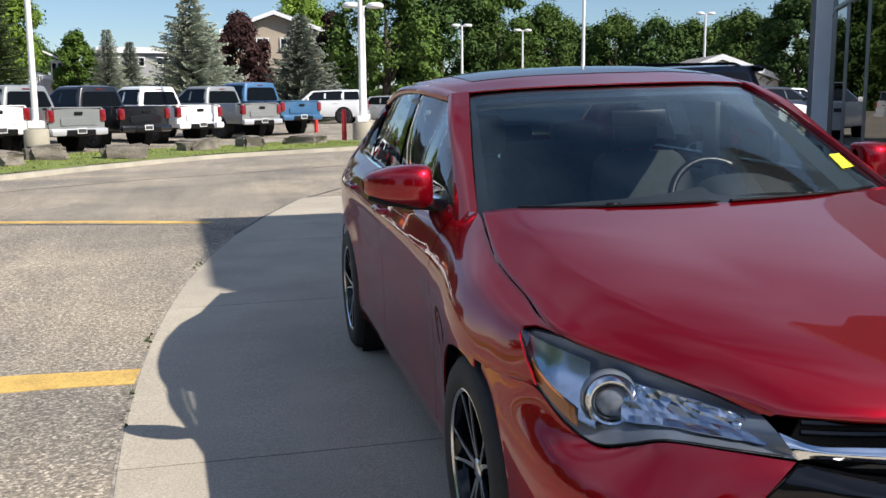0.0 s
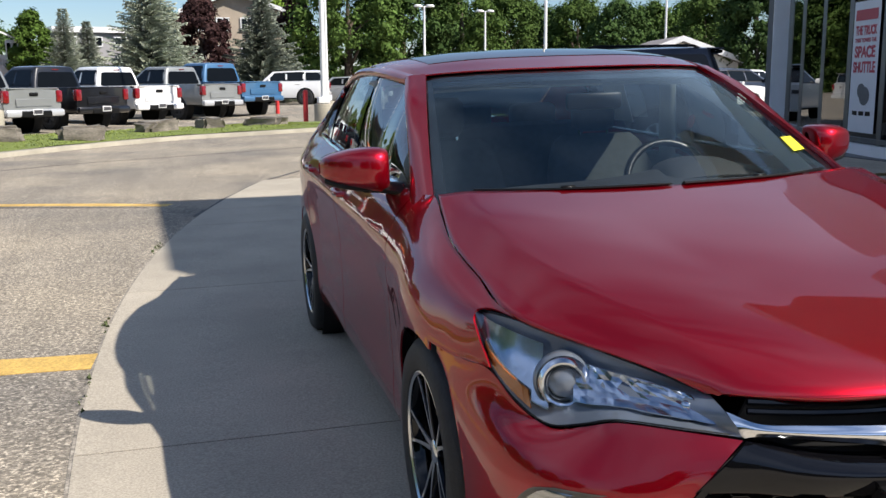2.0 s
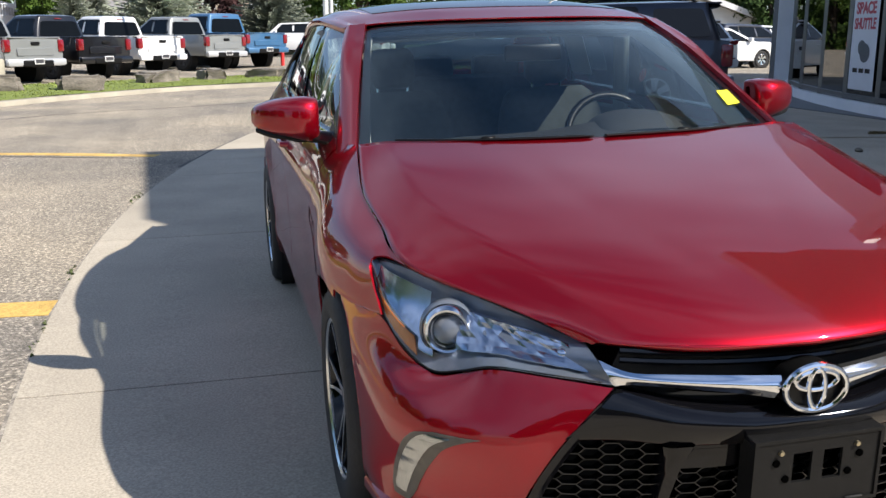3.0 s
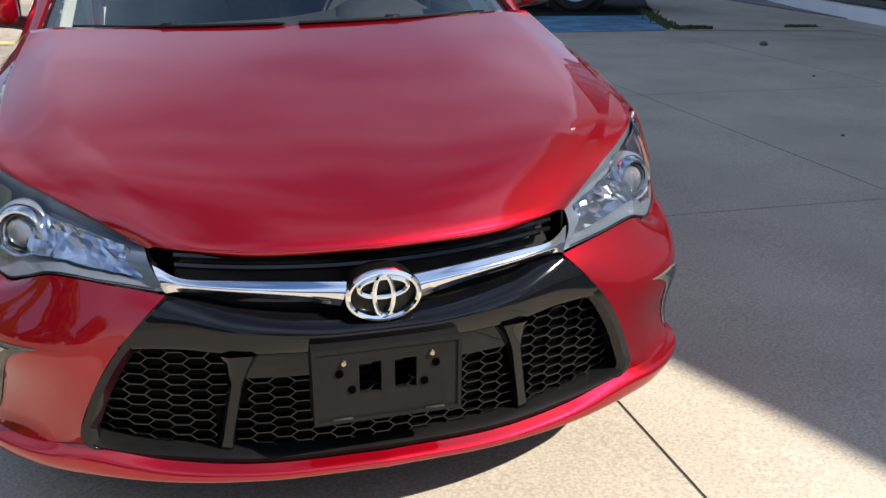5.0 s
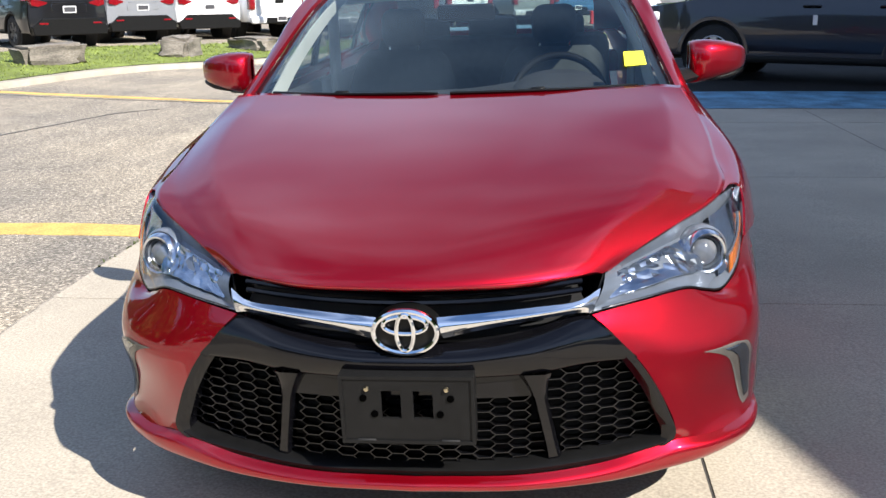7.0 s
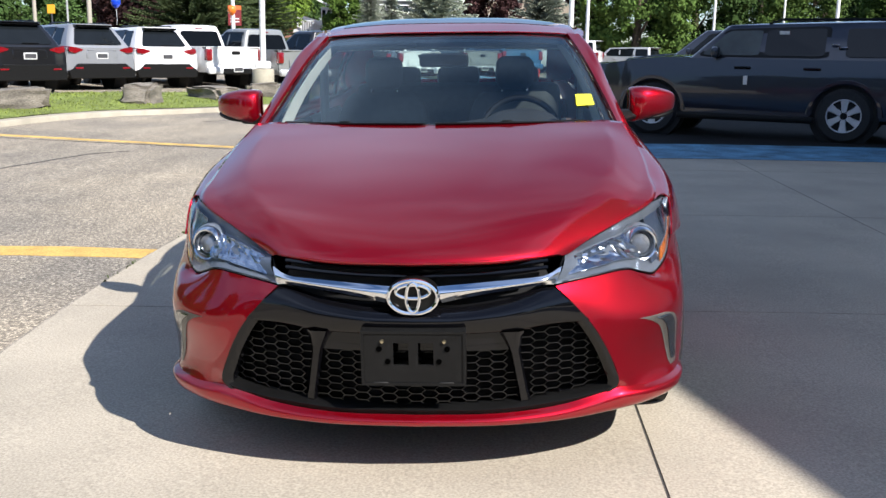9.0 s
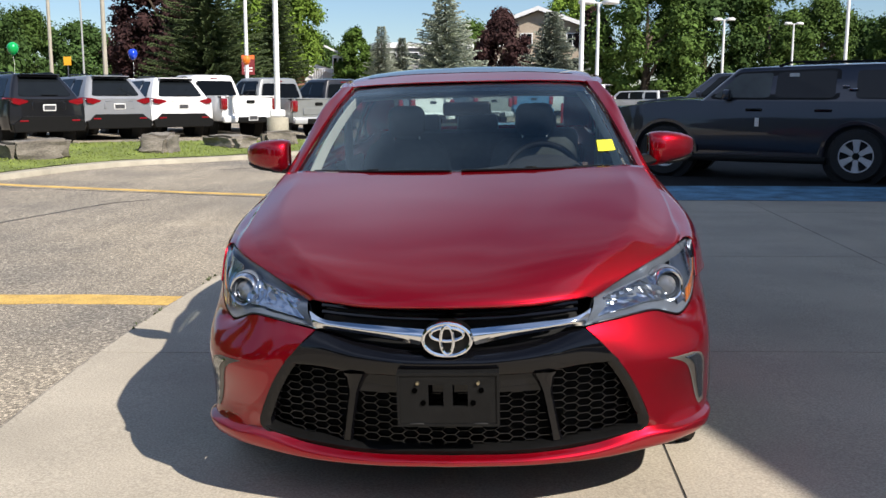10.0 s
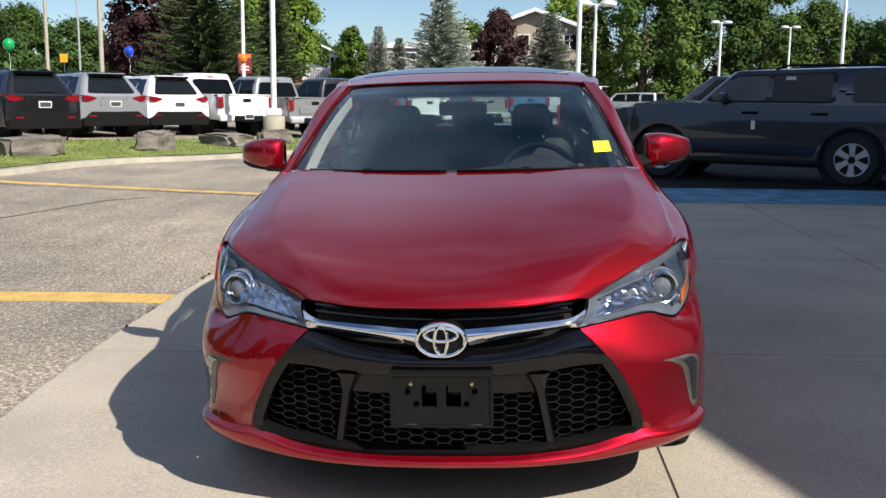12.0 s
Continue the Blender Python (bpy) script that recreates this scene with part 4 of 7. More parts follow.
for sgn in (1, -1):
    bm = rbox((0, 0, 0), (0.26, 0.06, 0.15), 0.025, 2, pose(0.665 * sgn, 4.735, 0.87, 0, 0, -25 * sgn))
    part("tail_lamp", bm, TAIL_RED, sedan, "red tail lamp")
    # door handles, seam shadows, mud flaps
    for y in (2.46, 3.36):
        c = along_y(SIDE, 1.35, y)
        bm = bmesh.new()
        tube(bm, [((c.x + d) * sgn, y + k, c.z) for k, d in ((-0.1, -0.005), (-0.085, 0.028), (0, 0.036), (0.085, 0.028), (0.1, -0.005))], 0.013, 8)
        part("door_handle", bm, RED, sedan, "body-coloured door handle")
    for y, nm in ((YF + 0.372, "mud_flap"), (YR + 0.375, "mud_flap")):
        part(nm, rbox((0.80 * sgn, y, 0.25), (0.17, 0.012, 0.2), 0.005, 1), BLACK_PLASTIC, sedan, "black mud flap")
    for y in (YF, YR):
        # wheel-arch liner
        bm = bmesh.new()
        prof = [(AR + 0.004, 0.0), (AR + 0.004, 0.26), (0.05, 0.27)]
        mm = Matrix.Translation((0.62 * sgn if sgn > 0 else -0.88, y, WR)) @ pose(0, 0, 0, 0, 90, 0)
        rings = []
        for r, h in ((AR + 0.004, 0.26 if sgn > 0 else 0.0), (AR + 0.004, 0.0 if sgn > 0 else 0.26), (0.03, 0.0 if sgn > 0 else 0.26)):
            rings.append([mm @ Vector((r * math.cos(a * math.pi / 24), r * math.sin(a * math.pi / 24), h)) for a in range(49)])
        sheet(bm, rings)
        part("arch_liner", bm, DARK, sedan)

# wheels
def sedan_wheel(y, sgn):
    w = new("wheel")
    w.parent = sedan
    w.matrix_basis = Matrix.Translation((0.810 * sgn, y, WR)) @ pose(0, 0, 0, 0, 90 * sgn, 0)
    bm = bmesh.new()
    lathe(bm, [(0.236, -0.105), (0.262, -0.112), (0.305, -0.108), (0.326, -0.09), (0.331, -0.06), (0.331, 0.06), (0.326, 0.09), (0.305, 0.108), (0.262, 0.112), (0.236, 0.105)], 64, closed=True)
    part("tyre", bm, RUBBER, w, "black low-profile tyre")
    bm = bmesh.new()
    lathe(bm, [(0.233, -0.1), (0.238, 0.096), (0.230, 0.101), (0.222, 0.092), (0.216, 0.05), (0.212, -0.1)], 64, closed=True)
    part("rim", bm, GLOSS_BLACK, w, "black alloy rim barrel")
    bm = bmesh.new()
    lathe(bm, [(0.240, 0.092), (0.240, 0.100), (0.229, 0.104), (0.222, 0.098), (0.222, 0.090)], 64, closed=True)
    part("rim_lip", bm, ALLOY, w, "machined alloy rim lip")
    bm = bmesh.new()
    lathe(bm, [(0.02, -0.01), (0.212, -0.03), (0.212, -0.05), (0.02, -0.05)], 48, closed=True)
    part("brake_disc", bm, SATIN_BLACK, w)
    for k in range(5):
        a = 2 * math.pi * k / 5 + 0.3
        bm = bmesh.new()
        tt = Vector((-math.sin(a), math.cos(a), 0))
        up = Vector((0, 0, 1))
        def at(r, off, h):
            return Vector((r * math.cos(a + off), r * math.sin(a + off), h))
        for sd in (-1, 1):
            ring = []
            for r, off, h, wd in ((0.036, 0.16, 0.074, 0.010), (0.08, 0.15, 0.079, 0.0085), (0.13, 0.17, 0.083, 0.0068), (0.18, 0.19, 0.087, 0.0058), (0.226, 0.215, 0.091, 0.0065)):
                p = at(r, off * sd, h)
                ring.append([p - tt * wd, p - tt * wd * 0.8 + up * 0.004, p + tt * wd * 0.8 + up * 0.004, p + tt * wd, p + tt * wd * 1.5 - up * 0.034, p - tt * wd * 1.5 - up * 0.034, p - tt * wd])
            sheet(bm, ring)
        web = [[at(r, off * sd, h) for sd in (-1, -0.4, 0.4, 1)] for r, off, h in ((0.036, 0.16, 0.062), (0.10, 0.15, 0.064), (0.15, 0.17, 0.060), (0.226, 0.21, 0.062))]
        sheet(bm, web)
        bm.normal_update()
        for f in bm.faces:
            f.material_index = 0 if f.calc_center_median().z > 0.0725 and abs(f.normal.z) > 0.5 else 1
        part("spoke", bm, [ALLOY, GLOSS_BLACK], w, "twin-rib spoke with machined edges and a black pocket")
    bm = bmesh.new()
    lathe(bm, [(0.0, 0.084), (0.028, 0.083), (0.034, 0.078), (0.036, 0.04), (0.07, 0.03), (0.07, -0.02), (0.0, -0.02)], 32)
    part("hub_cap", bm, SILVER, w)
    for k in range(5):
        a = 2 * math.pi * k / 5
        bm = bmesh.new()
        lathe(bm, [(0, 0.062), (0.008, 0.06), (0.01, 0.03), (0, 0.03)], 8, Matrix.Translation((0.055 * math.cos(a), 0.055 * math.sin(a), 0)))
        part("wheel_nut", bm, CHROME, w)


for y in (YF, YR):
    for sgn in (1, -1):
        sedan_wheel(y, sgn)

# headlamps
HL_TOP = [(0.457, 0.189, 0.698), (0.60, 0.322, 0.751), (0.774, 0.529, 0.808), (0.830, 0.655, 0.809)]
HL_LOW = [(0.420, 0.100, 0.624), (0.54, 0.160, 0.637), (0.648, 0.232, 0.643), (0.705, 0.290, 0.621), (0.758, 0.360, 0.603), (0.805, 0.435, 0.637), (0.836, 0.545, 0.693), (0.842, 0.665, 0.785)]
for sgn in (1, -1):
    hl = new("headlight")
    hl.parent = sedan
    hl["label"] = "clear headlight with round projector and amber corner"
    def X(p):
        return Vector((p[0] * sgn, p[1], p[2]))
    top, lowc = cr(HL_TOP, 33), cr(HL_LOW, 33)
    def lens(i, k, inset=0.0):
        t = k / 12
        i0 = min(int(i), 31)
        p = top[i0].lerp(top[i0 + 1], i - i0).lerp(lowc[i0].lerp(lowc[i0 + 1], i - i0), t)
        p += Vector((0.35, -0.8, 0.35)).normalized() * (0.022 * math.sin(math.pi * t) - inset)
        return X(p)
    bm = bmesh.new()
    sheet(bm, [[lens(i, k) for i in range(33)] for k in range(13)], flip=sgn < 0)
    ob = part("lens", bm, LENS, hl, "clear polycarbonate lens")
    ob.visible_shadow = False
    # dark bezel tray behind the lens
    bm = bmesh.new()
    def tray(i, k):
        t = k / 12
        p = lens(i, k)
        e = min(1, 4 * min(t, 1 - t), 0.25 * min(i, 32 - i))
        return p + Vector((-0.15 * sgn, 0.9, -0.1)) * 0.055 * max(0, e)
    sheet(bm, [[tray(i, k) for i in range(33)] for k in range(13)], flip=sgn < 0)
    part("bezel", bm, BEZEL, hl, "dark grey lamp bezel")
    # dark rim round the lens edge
    bm = bmesh.new()
    loop = [lens(i, 0) for i in range(33)] + [lens(32 - i, 12) for i in range(33)]
    tube(bm, [p + Vector((0, 0.004, 0)) for p in loop + loop[:1]], 0.0030, 6, cap=False)
    part("lens_rim", bm, SATIN_BLACK, hl)
    # projector
    c = X((0.715, 0.378, 0.692))
    ax = Vector((0.35 * sgn, -1, 0.10)).normalized()
    mm = Matrix.Translation(c) @ ax.to_track_quat("Z", "Y").to_matrix().to_4x4()
    bm = bmesh.new()
    lathe(bm, [(0.038, -0.05), (0.040, 0.0), (0.045, 0.016), (0.050, 0.018), (0.058, 0.006), (0.062, -0.02), (0.056, -0.05)], 48, mm, closed=True)
    part("projector_ring", bm, SILVER, hl, "bright ring round the projector")
    bm = bmesh.new()
    lathe(bm, [(0.0, 0.018), (0.013, 0.016), (0.027, 0.009), (0.036, 0.0), (0.040, -0.015), (0.0, -0.03)], 40, mm)
    part("projector_lens", bm, material("projector_glass", (0.13, 0.135, 0.145), rough=0.04, coat=1.0, spec=0.8, fine=0.05), hl, "round glass projector")
    bm = bmesh.new()
    lathe(bm, [(0.058, -0.008), (0.062, -0.002), (0.068, -0.010), (0.070, -0.03), (0.064, -0.04), (0.058, -0.035)], 48, mm, closed=True)
    part("projector_shroud", bm, BEZEL, hl, "dark shroud round the projector")
    bm = bmesh.new()
    lathe(bm, [(0.037, 0.002), (0.039, 0.008), (0.041, 0.004), (0.040, -0.03)], 40, mm, closed=True)
    part("projector_bezel", bm, BEZEL, hl)
    # inner high-beam reflector with stepped facets
    bm = bmesh.new()
    rr = random.Random(17)
    rows = []
    for b in range(7):
        row = []
        for a in range(17):
            s, v0 = a / 16, b / 6
            u, v = 0.05 + s * 0.42, 0.24 + v0 * (0.56 - 0.06 * s)
            p = lens(u * 32, 0).lerp(lens(u * 32, 12), v)
            # a shallow bowl broken into flat facets that tip different ways
            d = 0.006 + 0.022 * math.sin(math.pi * s) * math.sin(math.pi * v0) ** 0.7 + rr.uniform(-0.006, 0.006)
            row.append(p + Vector((-0.2 * sgn, 0.9, 0)) * max(0.003, d))
        rows.append(row)
    sheet(bm, rows, flip=sgn < 0)
    part("reflector", bm, SILVER, hl, "faceted silver high-beam reflector", smooth=False, thick=0.003)
    bm = bmesh.new()
    bmesh.ops.create_uvsphere(bm, u_segments=16, v_segments=10, radius=0.014, matrix=Matrix.Translation(X((0.50, 0.205, 0.668))))
    part("bulb", bm, CHROME, hl)
    # outer silver bowl, open towards the flank
    bm = bmesh.new()
    q = [[lens(i, k) + Vector((-0.1 * sgn, 0.9, 0)) * (0.014 + 0.030 * math.sin(math.pi * min(1, max(0, (k - 2) / 8)))) for i in range(18, 32)] for k in (2, 2.8, 4, 5, 6, 7, 8, 9, 9.8, 10.4)]
    sheet(bm, q, flip=sgn < 0)
    part("side_reflector", bm, SILVER, hl, "silver bowl round the projector", thick=0.003)
    # amber marker along the lamp's lower outer edge, with ribs
    for nm, mat, dp, lab in (("amber_marker", AMBER, 0.005, "amber corner marker"), ("marker_backing", BEZEL, 0.012, "")):
        bm = bmesh.new()
        sheet(bm, [[lens(i, k) + Vector((-0.5 * sgn, 0.5, 0.2)) * (dp + 0.0016 * (i2 % 2)) for i2, i in enumerate(x / 2 for x in range(42, 59))] for k in (9.1, 9.9, 10.8, 11.5)], flip=sgn < 0)
        part(nm, bm, mat, hl, lab, sharp=20, thick=0.003)
    # fog lamp with bright blade trim
    fog = new("fog_lamp")
    fog.parent = sedan
    fog["label"] = "slim fog lamp in a clear bezel"
    # the lamp follows the bumper's skin: a swept head and a narrow leg
    LEG = [(0.494, 0.690, 0.782), (0.482, 0.725, 0.815), (0.464, 0.754, 0.828), (0.442, 0.769, 0.836), (0.400, 0.784, 0.842), (0.355, 0.797, 0.846), (0.312, 0.810, 0.848), (0.290, 0.822, 0.846)]
    out = Vector((0.55, -0.83, 0))
    def skin(off, a=0.0, b=1.0, wave=0.0):
        e = cr(LEG, 29)
        return [[X(bumper_at(p.y + (p.z - p.y) * (a + (b - a) * k / 6), p.x) + out * (off + wave * math.sin(i * 1.7))) for k in range(7)] for i, p in enumerate(e)]
    for nm, mat, off, a, b, wv, lab in (("fog_housing", FOG_GREY, 0.002, 0, 1, 0, "pale grey fog lamp housing"), ("fog_reflector", SILVER, 0.0045, 0.35, 0.85, 0.0012, "fluted fog reflector"), ("fog_lens", FOG_LENS, 0.008, 0, 1, 0, "clear fog lamp lens")):
        bm = bmesh.new()
        g4 = skin(off, a, b, wv)
        sheet(bm, g4[3:26] if nm == "fog_reflector" else g4)
        part(nm, bm, mat, fog, lab)

# grille
def gy_(x, z=0.5):
    return 0.034 + 0.36 * x * x + max(0, 0.45 - z) * 0.14


bm = bmesh.new()
rows = [[(x / 20 * w, gy_(x / 20 * w, z) + 0.075, z) for x in range(-20, 21)] for z, w in ((0.21, 0.58), (0.3, 0.60), (0.4, 0.565), (0.5, 0.515), (0.6, 0.42), (0.69, 0.38))]
sheet(bm, rows)
part("grille_back", bm, DARK, sedan, thick=0.01)
# upper slot slats
for z, wd in ((0.676, 0.40), (0.655, 0.40), (0.598, 0.34), (0.582, 0.28)):
    bm = bmesh.new()
    tube(bm, [(wd * k / 10, gy_(wd * k / 10) + 0.035, z + 0.10 * (wd * k / 10) ** 2 + (0.0 if z > 0.64 else 0.12 * abs(wd * k / 10) ** 1.5)) for k in range(-10, 11)], 0.007, 6)
    part("grille_slat", bm, GLOSS_BLACK, sedan)
bm = bmesh.new()
CH_T = [(0.07, 0.028, 0.634), (0.18, 0.045, 0.640), (0.30, 0.070, 0.646), (0.39, 0.094, 0.652), (0.444, 0.135, 0.672)]
CH_M = [(0.075, 0.016, 0.612), (0.18, 0.030, 0.622), (0.30, 0.056, 0.632), (0.39, 0.084, 0.640), (0.436, 0.112, 0.648)]
CH_B = [(0.085, 0.026, 0.585), (0.18, 0.042, 0.602), (0.30, 0.068, 0.617), (0.39, 0.092, 0.625), (0.424, 0.100, 0.622)]
for sgn in (1, -1):
    g2 = loft([CH_T, CH_M, CH_B], 13, 25)
    bm = bmesh.new()
    sheet(bm, g2 if sgn > 0 else mirrored(g2), flip=sgn < 0)
    part("chrome_bar", bm, CHROME, sedan, "chrome grille bar", thick=0.012)
BAND = [
    [(0, 0.066, 0.566), (0.14, 0.070, 0.568), (0.28, 0.088, 0.586), (0.36, 0.104, 0.608), (0.412, 0.110, 0.617)],
    [(0, 0.026, 0.557), (0.14, 0.032, 0.559), (0.28, 0.056, 0.576), (0.37, 0.080, 0.597), (0.424, 0.096, 0.608)],
    [(0, 0.000, 0.530), (0.14, 0.006, 0.532), (0.29, 0.033, 0.545), (0.39, 0.064, 0.562), (0.468, 0.090, 0.572)],
    [(0, 0.018, 0.492), (0.14, 0.023, 0.492), (0.29, 0.044, 0.498), (0.41, 0.076, 0.512), (0.525, 0.104, 0.516)],
    [(0, 0.030, 0.486), (0.14, 0.035, 0.486), (0.29, 0.056, 0.490), (0.41, 0.090, 0.502), (0.530, 0.122, 0.504)],
]
g2 = loft(BAND, 21, 33)
bm = bmesh.new()
sheet(bm, g2)
sheet(bm, mirrored(g2), flip=True)
bmesh.ops.remove_doubles(bm, verts=bm.verts, dist=0.0005)
part("grille_band", bm, GLOSS_BLACK, sedan, "gloss black grille band", thick=0.006)
bm = bmesh.new()
rows = [[(0.285 * k / 10, gy_(0.285 * k / 10, z) + 0.004, z) for k in range(-10, 11)] for z in (0.49, 0.46, 0.428)]
sheet(bm, rows)
part("grille_panel", bm, GLOSS_BLACK, sedan)
EDGE = [(0.418, 0.102, 0.615), (0.463, 0.099, 0.580), (0.508, 0.104, 0.530), (0.546, 0.113, 0.482), (0.586, 0.130, 0.413), (0.612, 0.144, 0.350), (0.626, 0.152, 0.312), (0.622, 0.155, 0.286), (0.600, 0.152, 0.268)]
for sgn in (1, -1):
    o = cr(EDGE, 36)
    bm = bmesh.new()
    rows = [[Vector((p.x * sgn, p.y - 0.001, p.z)) for p in o], [Vector(((p.x - 0.014) * sgn, p.y - 0.004, p.z - 0.004)) for p in o], [Vector(((p.x - 0.03) * sgn, p.y + 0.004, p.z - 0.005)) for p in o], [Vector(((p.x - 0.034) * sgn, p.y + 0.045, p.z - 0.005)) for p in o]]
    sheet(bm, rows, flip=sgn > 0)
    part("grille_frame", bm, GLOSS_BLACK, sedan, thick=0.004)
    bm = bmesh.new()
    for a, b, w0, w1 in (((0.290, 0.046, 0.492), (0.340, 0.112, 0.222), 0.017, 0.015),):
        a, b = Vector(a), Vector(b)
        rows = []
        for k in range(9):
            p = a.lerp(b, k / 8)
            w = w0 + (w1 - w0) * k / 8 + (0.022, 0.008, 0, 0, 0, 0, 0, 0.003, 0.010)[k]
            rows.append([Vector(((p.x + dx) * sgn, p.y + dy, p.z)) for dx, dy in ((-w, 0.05), (-w, 0.0), (-w * 0.6, -0.012), (w * 0.6, -0.006), (w, 0.006), (w, 0.05))])
        sheet(bm, rows)
    part("grille_strut", bm, GLOSS_BLACK, sedan)
bm = bmesh.new()
o = cr([(0, 0.056, 0.226), (0.25, 0.070, 0.228), (0.45, 0.114, 0.242), (0.56, 0.142, 0.258), (0.612, 0.154, 0.276)], 30)
rows = [[p + Vector((0, 0, -0.004)) for p in o], [p + Vector((0, -0.006, 0.010)) for p in o], [p + Vector((0, 0.01, 0.022)) for p in o], [p + Vector((0, 0.05, 0.026)) for p in o]]
sheet(bm, rows, flip=True)
sheet(bm, mirrored(rows))
part("grille_lower_frame", bm, SATIN_BLACK, sedan)


def in_poly(x, z, poly):
    c = False
    for (x1, z1), (x2, z2) in zip(poly, poly[1:] + poly[:1]):
        if (z1 > z) != (z2 > z) and x < (x2 - x1) * (z - z1) / (z2 - z1) + x1:
            c = not c
    return c


def honeycomb(poly, parent):
    """Long six-sided mesh of moulded bars inside a polygon of (x, z)."""
    bm = bmesh.new()
    W, H = 0.056, 0.0255
    seen = set()
    for i in range(-16, 17):
        for j in range(-4, 22):
            cx, cz = i * W * 0.75, 0.22 + (j + 0.5 * (i % 2)) * H
            ring = [(cx - W / 2, cz), (cx - W / 4, cz + H / 2), (cx + W / 4, cz + H / 2), (cx + W / 2, cz), (cx + W / 4, cz - H / 2), (cx - W / 4, cz - H / 2)]
            for a, b in zip(ring, ring[1:] + ring[:1]):
                key = tuple(sorted(((round(a[0], 3), round(a[1], 3)), (round(b[0], 3), round(b[1], 3)))))
                mx, mz = (a[0] + b[0]) / 2, (a[1] + b[1]) / 2
                if key in seen or not in_poly(mx, mz, poly):
                    continue
                seen.add(key)
                d = Vector((b[0] - a[0], 0, b[1] - a[1])).normalized()
                nrm = Vector((-d.z, 0, d.x)) * 0.0019
                q = []
                for p in (a, b):
                    y = gy_(p[0], p[1]) + 0.012
                    base = Vector((p[0], y, p[1]))
                    q.append([base - nrm * 0.6, base + nrm * 0.6, base + nrm * 1.3 + Vector((0, 0.03, -0.006)), base - nrm * 1.3 + Vector((0, 0.03, -0.006))])
                sheet(bm, [r + r[:1] for r in q])
    return part("grille_mesh", bm, MESH_BLACK, parent, "black honeycomb mesh")


honeycomb([(-0.275, 0.43), (0.275, 0.43), (0.325, 0.23), (-0.325, 0.23)], sedan)
for sgn in (1, -1):
    pl = [(0.31, 0.487), (0.512, 0.502), (0.555, 0.42), (0.588, 0.345), (0.600, 0.30), (0.58, 0.272), (0.355, 0.238)]
    honeycomb([(x * sgn, z) for x, z in pl], sedan)

# front badge: plain oval rings
def oval(bm, cx, cz, a, b, r, n=48, dy=0.0):
    def f(x):
        return gy_(x) - 0.030 + dy
    tube(bm, [(cx + a * math.cos(2 * math.pi * k / n), f(0.05), cz + b * math.sin(2 * math.pi * k / n)) for k in range(n + 1)], r, 8, cap=False)


badge = new("badge")
badge.parent = sedan
badge["label"] = "chrome oval ring badge on black"
bm = bmesh.new()
oval(bm, 0, 0.607, 0.073, 0.050, 0.0072)
part("outer_ring", bm, CHROME, badge)
bm = bmesh.new()
oval(bm, 0, 0.624, 0.050, 0.0205, 0.0062)
part("cross_ring", bm, CHROME, badge)
bm = bmesh.new()
oval(bm, 0, 0.607, 0.0195, 0.044, 0.0062, dy=-0.002)
part("upright_ring", bm, CHROME, badge)
bm = bmesh.new()
prism(bm, [(0.076 * math.cos(k / 20 * math.pi), 0.014, 0.607 + 0.053 * math.sin(k / 20 * math.pi)) for k in range(40)], (0, 0.05, 0))
part("backing", bm, SATIN_BLACK, badge)

HOLE = material("black_hole", (0.001, 0.001, 0.001), rough=1.0, spec=0.0, fine=0.1)
# plate bracket with two windows, holes and brass screws
pb = new("plate_bracket")
pb.parent = sedan
pb["label"] = "empty black plastic plate bracket"
pb.matrix_basis = pose(0.0, -0.018, 0.425, 4, 0, 0)
bm = bmesh.new()
xs = [-0.156, -0.148, -0.060, -0.014, 0.014, 0.060, 0.148, 0.156]
zs = [-0.086, -0.078, -0.022, 0.048, 0.078, 0.086]
for i in range(7):
    for j in range(5):
        if j == 2 and i in (2, 4):
            continue
        lift = 0.004 if i in (0, 6) or j in (0, 4) else 0.0
        box(bm, ((xs[i] + xs[i + 1]) / 2, 0.006 - lift / 2, (zs[j] + zs[j + 1]) / 2), (xs[i + 1] - xs[i], 0.008 + lift, zs[j + 1] - zs[j]))
bmesh.ops.remove_doubles(bm, verts=bm.verts, dist=0.0002)
part("bracket_plate", bm, BLACK_PLASTIC, pb, smooth=False)
part("bracket_flange", rbox((0, 0.032, 0.083), (0.312, 0.05, 0.006), 0.002, 1), BLACK_PLASTIC, pb)
for s in (-1, 1):
    part("bracket_flange", rbox((0.153 * s, 0.032, -0.002), (0.006, 0.05, 0.16), 0.002, 1), BLACK_PLASTIC, pb)
for s in (-1, 1):
    bm = bmesh.new()
    lathe(bm, [(0, 0.007), (0.005, 0.006), (0.0065, 0.0), (0, 0)], 10, Matrix.Translation((0.092 * s, 0.001, 0.054)) @ pose(0, 0, 0, 90, 0, 0))
    part("screw", bm, BRASS, pb, "brass screw")
    for x, z in ((0.101, 0.030), (0.076, -0.010)):
        bm = bmesh.new()
        lathe(bm, [(0.0, 0.0015), (0.0085, 0.0015), (0.0085, -0.006), (0, -0.006)], 14, Matrix.Translation((x * s, 0.0, z)) @ pose(0, 0, 0, 90, 0, 0))
        part("screw_hole", bm, HOLE, pb)
    bm = rbox((0.098 * s, -0.001, -0.077), (0.044, 0.006, 0.006), 0.002, 1)
    part("clip", bm, DARK, pb)

